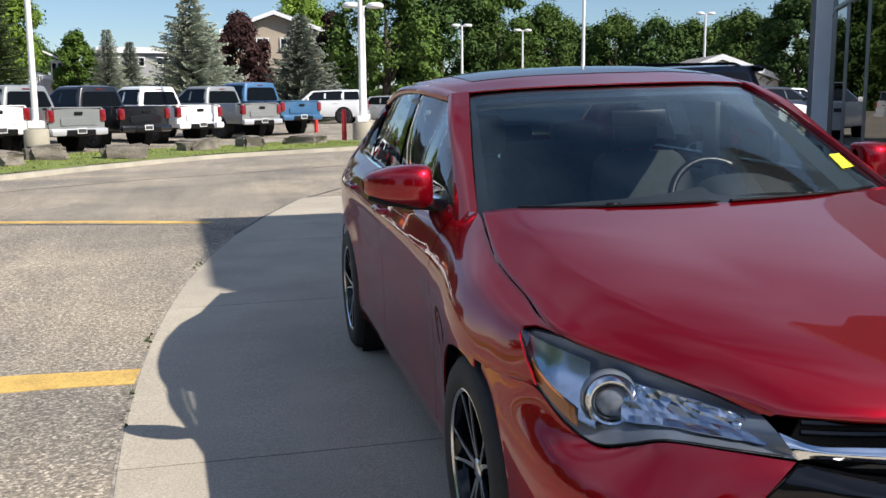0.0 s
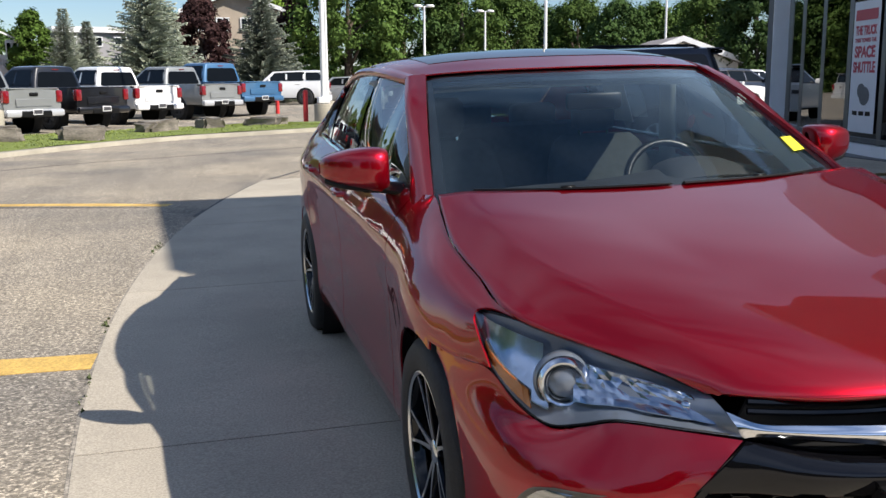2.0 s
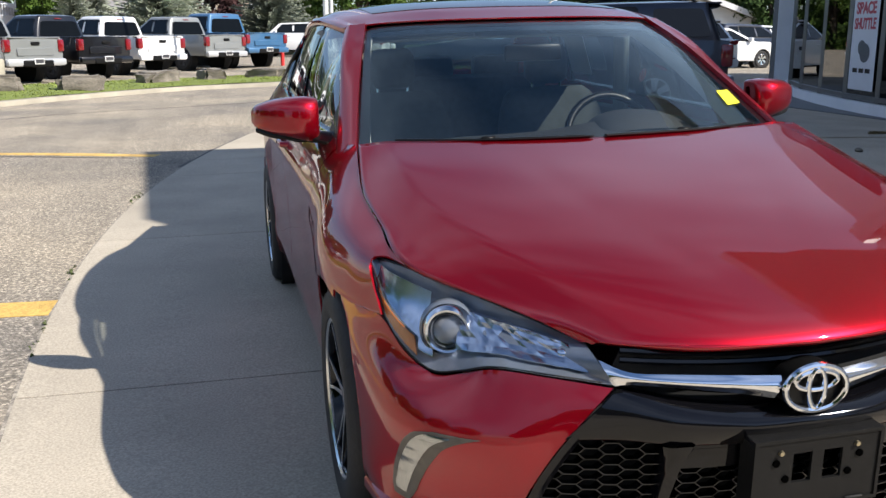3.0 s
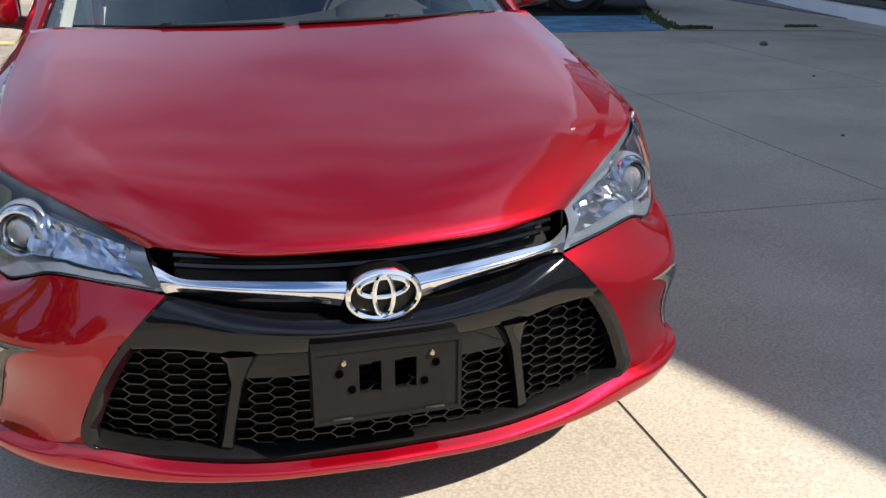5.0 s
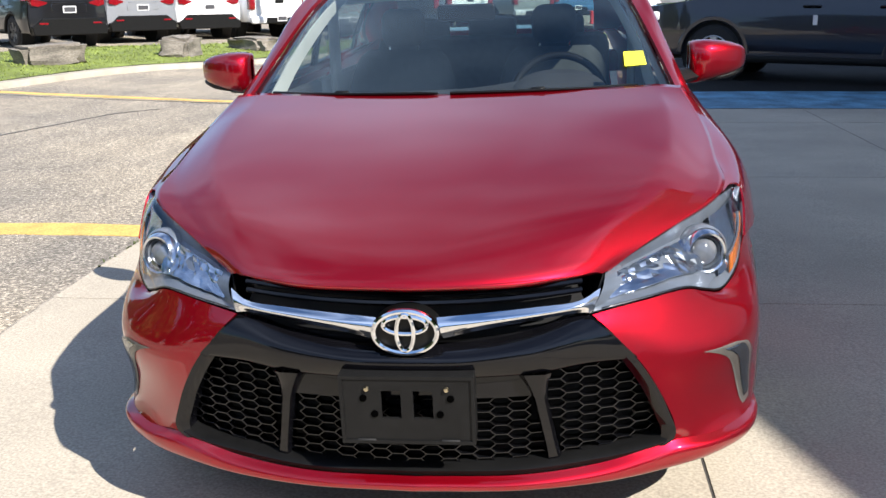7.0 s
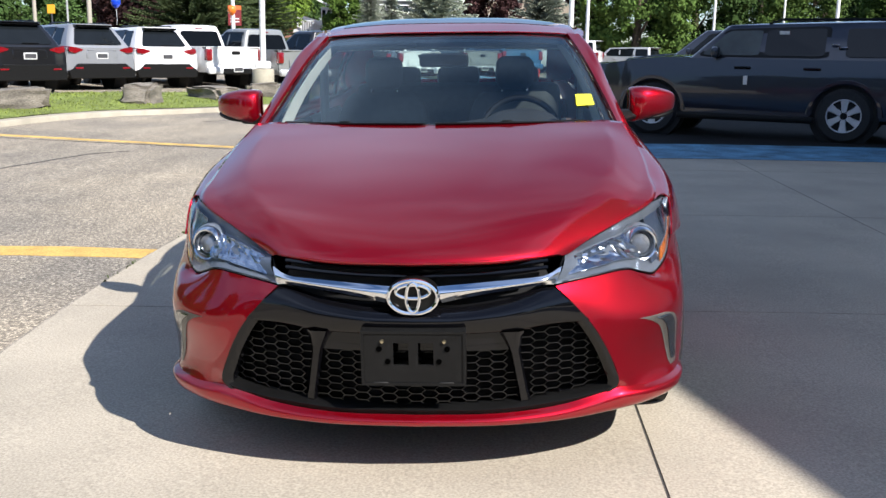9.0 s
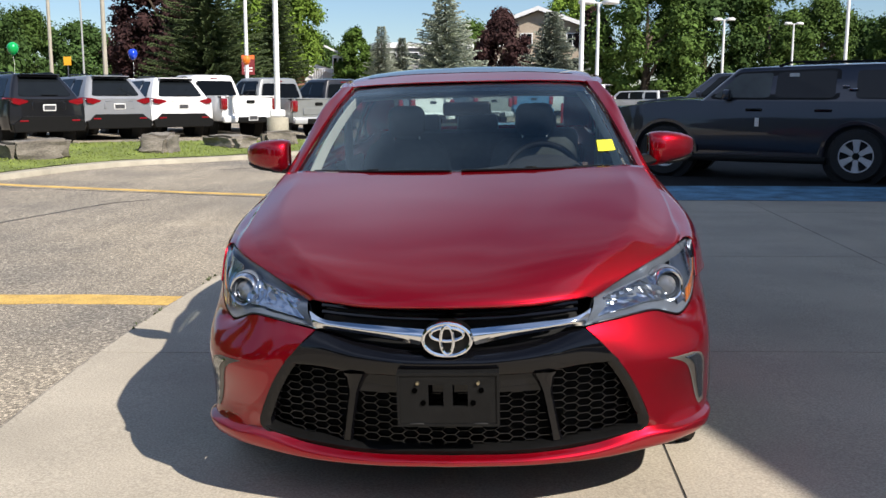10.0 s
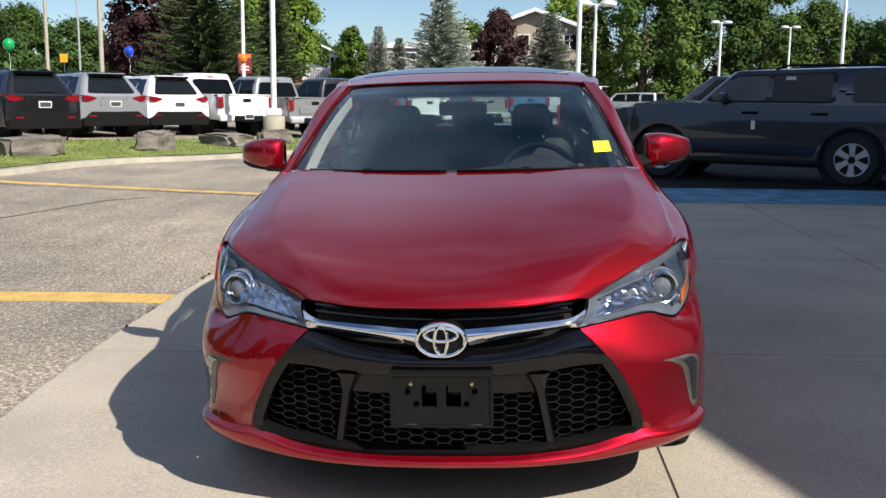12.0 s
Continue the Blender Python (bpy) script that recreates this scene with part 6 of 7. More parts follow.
    def fy(y, t):
        """The station y slid with the leaning ends."""
        return y + (t0 - b0) * t * (1 - smooth_step(b0, b0 + 0.9, y)) + (t1 - b1) * t * smooth_step(b1 - 1.2, b1 - 0.1, y)
    for sgn in (1, -1):
        for i, (ya, yb) in enumerate(S["windows"]):
            q = [at_(fy(ya, 0.1), 0.1, sgn), at_(fy(yb, 0.1), 0.1, sgn), at_(fy(yb, 0.84), 0.84, sgn), at_(fy(ya, 0.84), 0.84, sgn)]
            # the foremost pane can take a paler colour that paints in a reflection
            quad_part("side_window", q, front_reflection if front_reflection and i == len(S["windows"]) - 1 else glass, v, (0.004 * sgn, 0, 0), "dark tinted side window", 0.02)
        # black surround joining the door windows
        ya, yb = S["windows"][-2][0] - 0.06, S["windows"][-1][1] + 0.05
        q = [at_(fy(ya, 0.05), 0.05, sgn, 0.006), at_(fy(yb, 0.05), 0.05, sgn, 0.006), at_(fy(yb, 0.9), 0.9, sgn, 0.006), at_(fy(ya, 0.9), 0.9, sgn, 0.006)]
        quad_part("window_surround", q, SATIN_BLACK, v, (0.002 * sgn, 0, 0), "black window surround", 0.02)
    def endq(y0, y1, za, zb, k, dy):
        a, b = (za - belt) / (H - belt), (zb - belt) / (H - belt)
        f = lambda t: y0 + (y1 - y0) * t
        w = lambda t: (hb + (ht - hb) * t) * k
        return [(-w(a), f(a) + dy, za), (w(a), f(a) + dy, za), (w(b), f(b) + dy, zb - fall(f(b), b)), (-w(b), f(b) + dy, zb - fall(f(b), b))]
    zr = belt + (H - belt) * 0.86
    quad_part("rear_window", endq(b0, t0, belt + (H - belt) * (0.03 if pickup else 0.12), belt + (H - belt) * 0.78 if pickup else zr, 0.84 if lamp == "upright" else 0.80, -0.012), CAB_GLASS if pickup else glass, v, (0, -0.004, 0.001), "dark rear window", 0.02)
    quad_part("windshield", endq(b1, t1, belt + (H - belt) * 0.06, zr, 0.9, 0.016), glass, v, (0, 0.004, 0.002), "windshield", 0.02)
    if pickup:
        part("brake_lamp", rbox((0, t0 - 0.03, belt + (H - belt) * 0.90), (0.24, 0.03, 0.03), 0.008, 1), TAIL_RED, v, "slim high brake lamp")
    else:
        part("spoiler", rbox((0, t0 - 0.05, H - 0.002), (ht * 1.75, 0.30, 0.03), 0.012, 1), body, v)
        part("spoiler_lip", rbox((0, t0 - 0.10, H - 0.045), (ht * 1.72, 0.16, 0.05), 0.015, 1), GLOSS_BLACK, v, "black lip under the spoiler")
    if rails:
        for sgn in (1, -1):
            bm = bmesh.new()
            x = sgn * (ht - 0.07)
            tube(bm, [(x, t0 + 0.15, H), (x, t0 + 0.25, H + 0.045), (x, t1 - 0.8, H + 0.04), (x, t1 - 0.6, H - 0.02)], 0.02, 6)
            part("roof_rail", bm, SATIN_BLACK, v, "black roof rail")
    # tail lamps, plate, bumpers
    for sgn in (1, -1):
        x = sgn * (W / 2 - 0.13)
        if lamp == "upright":
            part("tail_lamp", rbox((x + sgn * 0.02, 0.02, belt - 0.21), (0.19, 0.18, 0.33), 0.04, 2), TAIL_RED, v, "upright red tail lamp")
            part("reverse_lamp", rbox((x, -0.035, belt - 0.30), (0.09, 0.06, 0.08), 0.015, 1), WHITE_LENS, v)
        else:
            rear = [(0.115, 0.025), (0.085, -0.045), (0.10, -0.10), (0.24, -0.135), (0.44, -0.075), (0.46, -0.045), (0.30, 0.0)]
            flank = [(0.055, 0.035), (0.02, 0.01), (0.022, -0.05), (0.10, -0.10), (0.30, -0.07), (0.30, -0.04), (0.20, 0.0)]
            bm = bmesh.new()
            sheet(bm, [[(sgn * (W / 2 - dx), y, belt + dz) for dx, dz in q + q[:1]] for q, y in ((rear, -0.078), (flank, 0.34))], flip=sgn < 0)
            bm.faces.new([bm.verts.new((sgn * (W / 2 - dx), -0.078, belt + dz)) for dx, dz in rear])
            part("tail_lamp", bm, TAIL_RED, v, "slim wedge tail lamp wrapping the corner", smooth=False)
        part("head_lamp", rbox((sgn * (W / 2 - 0.25), L - 0.09, hood - 0.14), (0.32, 0.16, 0.14), 0.04, 2), WHITE_LENS, v, "clear head lamp")
    zp = S.get("plate", low + 0.12)
    yp = -0.192 if pickup else -0.062 if lamp == "upright" else -0.112
    part("number_plate", rbox((0, yp, zp), (0.31, 0.015, 0.155), 0.01, 1), WHITE_LENS, v, "blank plate in a white frame")
    part("plate_insert", rbox((0, yp - 0.009, zp), (0.26, 0.01, 0.105), 0.004, 1), PLATE_BAR, v)
    rb = rear_bumper or body
    if pickup:
        bm = rbox((0, -0.07, low + 0.05), (W * 0.97, 0.18, 0.20), 0.06, 2)
        part("rear_bumper", bm, rb, v)
        part("bumper_step", rbox((0, -0.085, low + 0.025), (0.96, 0.20, 0.17), 0.03, 1), BLACK_PLASTIC, v)
        part("hitch", rbox((0, -0.04, low - 0.04), (0.12, 0.2, 0.1), 0.02, 1), DARK, v)
    else:
        # lower cladding that rises between the corners
        bm = bmesh.new()
        h = W / 2
        prism(bm, [(x * h, -0.125, z) for x, z in ((-0.90, low - 0.06), (-0.95, low + 0.13), (-0.82, low + 0.17), (-0.68, low + 0.31), (0.68, low + 0.31), (0.82, low + 0.17), (0.95, low + 0.13), (0.90, low - 0.06))], (0, 0.28, 0))
        bmesh.ops.bevel(bm, geom=bm.edges[:], offset=0.018, segments=1, affect="EDGES")
        part("rear_bumper", bm, rb, v, "dark lower bumper cladding" if clad else "", sharp=30)
        for sgn in (1, -1):
            part("bumper_reflector", rbox((0.66 * h * sgn, -0.128, low + 0.20), (0.20, 0.02, 0.04), 0.006, 1), TAIL_RED, v)
        part("hatch_panel", rbox((0, -0.028 if lamp == "upright" else -0.078, belt - 0.17), (W * 0.44, 0.05, 0.20), 0.02, 1), body, v)
        part("hatch_grip", rbox((0, -0.062 if lamp == "upright" else -0.095, belt - 0.055), (W * 0.40, 0.03, 0.035), 0.01, 1), body, v)
        part("rear_wiper", rbox((0.1, b0 + (t0 - b0) * 0.2 - 0.05, belt + (H - belt) * 0.16), (0.4, 0.02, 0.02), 0.006, 1), SATIN_BLACK, v)
    part("front_bumper", rbox((0, L - 0.03, low + 0.15), (W * 0.9, 0.24, 0.34), 0.07, 2), clad or body, v)
    part("front_grille", rbox((0, L + 0.07, hood - 0.18), (W * 0.42, 0.06, 0.2), 0.03, 1), SATIN_BLACK, v)
    return v


TRUCK = dict(L=5.35, W=1.89, belt=1.21, low=0.52, r=0.385, yr=1.22, yf=4.42, hood=1.06, gh=(1.95, 4.05, 2.08, 3.25, 1.80, 0.86, 0.66), seams=(2.0, 2.95, 3.98), handles=(2.25, 3.2), windows=((2.08, 2.86), (2.96, 3.86)), plate=0.60)
BIGTRUCK = dict(TRUCK, W=2.02, L=5.8, belt=1.24, low=0.58, r=0.40, hood=1.18, gh=(2.2, 4.4, 2.33, 3.6, 1.92, 0.92, 0.72), seams=(2.25, 3.2, 4.3), handles=(2.5, 3.45), windows=((2.33, 3.1), (3.2, 4.2)), yf=4.8, plate=0.66)
CROSS = dict(L=4.6, W=1.86, belt=1.06, low=0.36, r=0.36, yr=0.95, yf=3.64, hood=0.98, drop=0.04, gh=(0.04, 3.45, 0.48, 2.55, 1.63, 0.83, 0.54), seams=(1.2, 2.1, 3.15), handles=(1.4, 2.35), windows=((0.45, 1.1), (1.18, 2.02), (2.1, 3.2)), plate=0.86)
WAGON4 = dict(L=4.83, W=1.92, belt=1.17, low=0.35, r=0.39, yr=1.02, yf=3.81, hood=1.03, drop=0.06, gh=(0.10, 3.30, 0.30, 2.80, 1.71, 0.87, 0.66), seams=(1.32, 2.28, 3.34), handles=(1.50, 2.48), windows=((0.22, 1.08), (1.36, 2.20), (2.28, 3.16)), plate=0.95)
HATCH = dict(L=4.3, W=1.78, belt=0.95, low=0.28, r=0.32, yr=0.8, yf=3.45, hood=0.86, gh=(0.15, 3.25, 0.65, 2.2, 1.43, 0.80, 0.56), seams=(1.1, 1.95, 3.0), handles=(1.3, 2.15), windows=((0.6, 1.05), (1.12, 1.9), (1.98, 3.0)), plate=0.75)
BOXY = dict(WAGON4, L=4.4, H=1.75, gh=(0.08, 3.3, 0.16, 2.75, 1.72, 0.84, 0.72), yf=3.45, seams=(1.2, 2.05, 3.0), handles=(1.4, 2.25), windows=((0.2, 1.0), (1.15, 1.95), (2.05, 3.05)))


def parked(x, y, yaw):
    return pose(x, y, ground_z(x, y), 0, 0, yaw)


ROW = "pickup trucks in the display row"
vehicle("pickup_truck", "white crew-cab pickup truck with white rear bumper", "pickup truck", parked(-7.48, 25.2, 46), TRUCK, CAR_PAINTS["white"], ROW, True, rear_bumper=CAR_PAINTS["white"])
vehicle("pickup_truck", "silver grey crew-cab pickup truck with matching bumper", "pickup truck", parked(-5.72, 26.36, 47), TRUCK, CAR_PAINTS["grey"], ROW, True, rear_bumper=CAR_PAINTS["silver"])
vehicle("pickup_truck", "black crew-cab pickup truck facing away", "pickup truck", parked(-4.17, 28.73, 44), TRUCK, CAR_PAINTS["black"], ROW, True, rear_bumper=CAR_PAINTS["black"])
vehicle("pickup_truck", "white crew-cab pickup truck facing away", "pickup truck", parked(-2.68, 31.29, 41), TRUCK, CAR_PAINTS["white"], ROW, True, rear_bumper=CAR_PAINTS["white"])
vehicle("pickup_truck", "mid grey crew-cab pickup truck facing away", "pickup truck", parked(-0.63, 34.08, 41), TRUCK, CAR_PAINTS["grey"], ROW, True, rear_bumper=CAR_PAINTS["silver"])
vehicle("pickup_truck", "large blue crew-cab pickup truck facing away", "pickup truck", parked(0.88, 35.63, 38), BIGTRUCK, CAR_PAINTS["blue"], ROW, True, rear_bumper=CAR_PAINTS["blue"])
ROW = "crossovers in the display row"
vehicle("crossover", "black crossover with dark lower cladding facing away", "crossover", parked(-10.72, 19.45, 50), CROSS, CAR_PAINTS["black"], ROW, clad=BLACK_PLASTIC, lamp="wedge", rails=True, rear_bumper=BLACK_PLASTIC)
vehicle("crossover", "silver crossover with dark lower cladding facing away", "crossover", parked(-9.98, 21.76, 47), CROSS, CAR_PAINTS["steel"], ROW, clad=BLACK_PLASTIC, lamp="wedge", rails=True, rear_bumper=BLACK_PLASTIC)
vehicle("crossover", "white crossover with dark lower cladding facing away", "crossover", parked(-8.98, 23.75, 43), CROSS, CAR_PAINTS["white"], ROW, clad=BLACK_PLASTIC, lamp="wedge", rails=True, rear_bumper=BLACK_PLASTIC)
# the charcoal four-wheel drive beside the showroom, side on
a = math.atan2(1.1, -2.52)
hd = Vector((math.cos(a), math.sin(a), 0))
side = Vector((hd.y, -hd.x, 0))
o = Vector((5.15, 11.75, 0)) - hd * 1.02 + side * 0.80
yaw = math.degrees(a) - 90
# front door glass: reflected teal light is put into its paler, mottled colour
suv = vehicle("off_road_wagon", "charcoal off-road wagon parked side on in shade", "suv", parked(o.x, o.y, yaw), WAGON4, CAR_PAINTS["charcoal"], clad=CAR_PAINTS["charcoal"], rim=WHEEL_SILVER, rails=True, rear_bumper=CAR_PAINTS["charcoal"], handle=GLOSS_BLACK, tint=material("wagon_glass", (0.010, 0.012, 0.015), rough=0.03, spec=0.3, fine=0.1, fscale=4), front_reflection=material("wagon_front_glass_reflection", (0.055, 0.068, 0.066), rough=0.04, spec=0.4, vary=0.35, scale=2.5))
part("running_board", rbox((-0.93, 2.42, 0.31), (0.14, 2.0, 0.10), 0.03, 2), BLACK_PLASTIC, suv, "black running board")
part("door_sticker", rbox((-0.992, 2.42, 0.86), (0.006, 0.06, 0.13), 0.001, 1), WHITE_LENS, suv, "small white paper tag on the door")
for dy, dz, ln in ((0.0, 0.0, 0.13), (-0.10, -0.045, 0.16)):
    part("badge_bar", rbox((-0.836 - 0.01 * (dz < 0), 1.22 + dy, 1.395 + dz), (0.03, ln * 0.8, 0.018), 0.004, 1), SILVER, suv, "small silver badge bar")
part("window_sticker", rbox((-0.752, 1.95, 1.555), (0.006, 0.14, 0.05), 0.001, 1), WHITE_LENS, suv, "small white window tag")
# vehicles further off
vehicle("estate_wagon", "silver boxy wagon parked beyond the drive", "suv", pose(9.2, 57.0, -0.22, 0, 0, 60), BOXY, CAR_PAINTS["silver"])
vehicle("crossover", "white wagon with dark windows parked far off", "suv", parked(5.2, 50.0, 75), BOXY, CAR_PAINTS["white"], lamp="upright")
vehicle("crossover", "white crossover parked tail out by the showroom", "crossover", parked(12.9, 24.3, 12), CROSS, CAR_PAINTS["white"], lamp="wedge", rear_bumper=CAR_PAINTS["white"])
vehicle("hatchback", "white hatchback parked side on by the showroom", "car", parked(15.3, 31.8, -80), HATCH, CAR_PAINTS["white"], rim=ALLOY, lamp="wedge")
vehicle("crossover", "navy crossover parked by the showroom", "crossover", parked(18.6, 35.5, -75), CROSS, CAR_PAINTS["navy"], rim=ALLOY, lamp="wedge")
vehicle("estate_wagon", "dark wagon parked behind the off-road wagon", "suv", parked(8.3, 23.6, 66.4), dict(WAGON4, drop=0, gh=(0.10, 3.5, 0.30, 2.75, 1.80, 0.87, 0.66)), CAR_PAINTS["navy"])
vehicle("crossover", "white crossover far across the lot", "crossover", parked(22.5, 40.5, -70), CROSS, CAR_PAINTS["white"], lamp="wedge")
vehicle("estate_wagon", "white wagon in the row behind", "suv", parked(-14.5, 33.0, 30), WAGON4, CAR_PAINTS["white"])
vehicle("hatchback", "white hatchback in the row behind", "car", parked(-22.0, 34.0, 60), HATCH, CAR_PAINTS["white"], lamp="wedge")

# ---- posts, rocks, poster, signs ----
def light_pole(x, y, h, r=0.065, base=0.75, heads=0, label="tall white steel light pole on a concrete base", turn=0):
    p = thing("light_pole", label, "light pole", "light poles", at=pose(x, y, ground_z(x, y) - 0.02, 0, 0, turn))
    if base:
        bm = bmesh.new()
        lathe(bm, [(0.29, 0), (0.29, base - 0.03), (0.265, base), (0, base)], 24)
        part("concrete_base", bm, KERB, p, "round concrete base")
        part("base_plate", rbox((0, 0, base + 0.10), (0.36, 0.36, 0.2), 0.03, 1), WHITE_PAINT, p)
    bm = bmesh.new()
    tube(bm, [(0, 0, base), (0, 0, h * 0.5), (0, 0, h)], [r * 1.25, r * 1.05, r * 0.85], 12)
    part("pole", bm, WHITE_PAINT, p)
    for k in range(heads):
        s = (-1, 1)[k % 2]
        bm = bmesh.new()
        tube(bm, [(0, 0, h - 0.03), (0.22 * s, 0, h + 0.02)], 0.035, 8)
        part("arm", bm, WHITE_PAINT, p)
        bm = bmesh.new()
        lathe(bm, [(0.0, 0.16), (0.22, 0.15), (0.31, 0.09), (0.33, 0.0), (0.30, -0.04), (0, -0.05)], 20, Matrix.Translation((0.46 * s, 0, h - 0.02)))
        part("lamp_head", bm, WHITE_PAINT, p, "round white lamp head")
    return p


light_pole(-6.2, 23.3, 9.0)
light_pole(2.2, 27.9, 9.5, base=0.6)
light_pole(3.35, 36.0, 4.75, heads=2, base=0.5)
light_pole(15.3, 71.0, 6.6, heads=2, base=0, r=0.09)
light_pole(22.7, 80.0, 6.9, heads=2, base=0, r=0.09)
light_pole(17.25, 50.0, 12, base=0, r=0.08)
light_pole(34.5, 70.0, 7.6, heads=2, base=0, r=0.09)
light_pole(-11.6, 40.0, 12, base=0.6, r=0.07)
WOOD_POLE = material("weathered_pole", (0.40, 0.37, 0.30), rough=0.9, vary=0.25, scale=3, stretch=(8, 8, 0.6))
for x, y, h, r in ((-30.2, 60.2, 13, 0.13), (-23.25, 52.4, 12, 0.14)):
    bm = bmesh.new()
    tube(bm, [(x, y, 0), (x, y, h)], [r, r * 0.75], 10)
    tagged(part("utility_pole", bm, WOOD_POLE), "weathered wooden utility pole by the road", "pole")
LAMP_GREY = material("galvanised_grey", (0.42, 0.43, 0.42), rough=0.5, metal=0.2, vary=0.1, scale=3)
sl = thing("street_lamp", "grey street lamp with a curved arm", "street lamp", at=pose(-25.96, 55.6, 0))
bm = bmesh.new()
tube(bm, cr([(0, 0, 0), (0, 0, 4), (-0.05, 0, 6.9), (-0.35, 0, 7.45), (-2.2, 0, 8.1)], 20), 0.06, 8)
part("pole", bm, LAMP_GREY, sl)
part("lamp_head", rbox((-2.4, 0, 8.12), (0.6, 0.25, 0.12), 0.04, 1), LAMP_GREY, sl)
for x, y in ((1.7, 28.3), (1.55, 37.0)):
    b = thing("bollard", "red steel bollard with a domed top", "bollard", "bollards", at=pose(x, y, ground_z(x, y)))
    bm = bmesh.new()
    lathe(bm, [(0.075, -0.02), (0.075, 0.92), (0.06, 0.97), (0.03, 0.995), (0, 1.0)], 18)
    part("post", bm, RED_PAINT, b)


def boulder(x, y, sx, sy, sz, seed, z):
    bm = bmesh.new()
    bmesh.ops.create_cube(bm, size=1.0)
    bmesh.ops.bevel(bm, geom=bm.edges[:], offset=0.13, segments=2, affect="EDGES")
    bmesh.ops.subdivide_edges(bm, edges=bm.edges[:], cuts=3, use_grid_fill=True)
    for v in bm.verts:
        n = noise.noise_vector(v.co * 2.0 + Vector((seed * 7, 0, 0))) * 0.13 + noise.noise_vector(v.co * 6.5 + Vector((seed, 3, 0))) * 0.035
        v.co += n
        v.co.z += 0.10 * v.co.x * math.sin(seed)
        v.co = Vector((v.co.x * sx, v.co.y * sy, max(v.co.z, -0.4) * sz))
    ob = part("boulder", bm, ROCK, sharp=28)
    ob.matrix_basis = pose(x, y, z + sz * 0.36, 0, 0, seed * 47)
    return tagged(ob, "grey weathered limestone boulder on the grass", "boulder", "boulders along the bank")


for i, (x, y, sx, sy, sz) in enumerate(((-8.45, 14.2, 1.15, 0.7, 0.40), (-7.15, 16.9, 0.95, 0.65, 0.46), (-6.35, 19.4, 1.3, 0.8, 0.34), (-4.0, 21.2, 0.95, 0.6, 0.36), (-2.5, 23.9, 1.2, 0.6, 0.34), (-1.15, 24.9, 0.9, 0.6, 0.34), (0.3, 25.0, 1.05, 0.6, 0.28), (-5.6, 20.9, 0.8, 0.6, 0.4))):
    boulder(x, y, sx, sy, sz, i + 1, bank_z(x, y, 2) - 0.03)

# poster inside the glass front
def pane_pose(i, f, z):
    p, q = FRONT[i], FRONT[i + 1]
    d = (q - p).normalized()
    c = p.lerp(q, f) + Vector((-d.y, d.x, 0)) * 0.03
    return Matrix.Translation((c.x, c.y, z)) @ Matrix(((-d.x, 0, -d.y, 0), (-d.y, 0, d.x, 0), (0, 1, 0, 0), (0, 0, 0, 1)))


poster = thing("poster", "white window poster with bold red words", "poster", at=pane_pose(6, 0.5, 0))
part("sheet", rbox((0, 1.5, 0), (0.98, 2.1, 0.006), 0.002, 1), POSTER, poster)
for k, (txt, z, w, s) in enumerate((("THE TRUCK", 2.02, 0.80, 0.16), ("THAT TOWED THE", 1.90, 0.80, 0.07), ("SPACE", 1.66, 0.76, 0.20), ("SHUTTLE", 1.42, 0.82, 0.19))):
    letters("lettering", txt, s, Matrix.Translation((0, z, 0.006)), POSTER_RED, poster, w)
part("name_bar", rbox((0, 2.33, 0.006), (0.82, 0.17, 0.004), 0.001, 1), POSTER_RED, poster, "red bar in place of a name")
bm = bmesh.new()
for x, z, r in ((-0.05, 1.12, 0.15), (0.08, 1.04, 0.19)):
    prism(bm, [(x + r * math.cos(a / 8 * math.pi), z + r * 0.8 * math.sin(a / 8 * math.pi), 0.004 + r * 0.01) for a in range(16)], (0, 0, 0.002))
part("picture", bm, TRIM_GREY, poster, "grey shuttle picture", smooth=False)
for x in (-0.25, 0.0, 0.25):
    part("picture_truck", rbox((x, 0.76, 0.006), (0.18, 0.07, 0.004), 0.001, 1), SATIN_BLACK, poster)

# balloons and signs on the display row
for x, y, z, mat, lab in ((-11.55, 19.6, 2.325, material("green_balloon", (0.01, 0.35, 0.08), rough=0.2, coat=0.5, fine=0.03), "green"), (-10.57, 24.4, 2.38, material("blue_balloon", (0.01, 0.05, 0.55), rough=0.2, coat=0.5, fine=0.03), "blue"), (-8.2, 27.6, 2.32, material("orange_balloon", (0.85, 0.2, 0.02), rough=0.2, coat=0.5, fine=0.03), "orange")):
    b = thing("balloon", f"round {lab} balloon on a string above a vehicle", "balloon", "balloons", at=pose(x, y, z))
    bm = bmesh.new()
    lathe(bm, [(0.0, 0.155), (0.055, 0.145), (0.11, 0.10), (0.132, 0.03), (0.122, -0.05), (0.075, -0.12), (0.03, -0.15), (0.0, -0.16)], 24)
    part("skin", bm, mat, b)
    bm = bmesh.new()
    tube(bm, [(0, 0, -0.18), (0.02, 0, -0.4), (0, 0, -0.62)], 0.004, 4)
    part("string", bm, WHITE_PAINT, b)
BANNER_RED = material("dark_red_banner", (0.20, 0.022, 0.025), rough=0.7, vary=0.2, scale=5)
sg = thing("banner", "red and white banner on a stand", "banner", at=pose(-12.9, 45.0, 0, 0, 0, 12))
bm = bmesh.new()
tube(bm, [(0, 0, 0), (0, 0, 3.15)], 0.03, 6)
part("stand", bm, MULLION, sg)
part("cloth", rbox((0, -0.02, 2.65), (0.63, 0.02, 0.95), 0.005, 1), BANNER_RED, sg)
part("banner_head", rbox((0, -0.035, 3.02), (0.62, 0.01, 0.20), 0.003, 1), material("orange_banner", (0.75, 0.16, 0.03), rough=0.7, vary=0.1, scale=5), sg, "orange top of the banner")
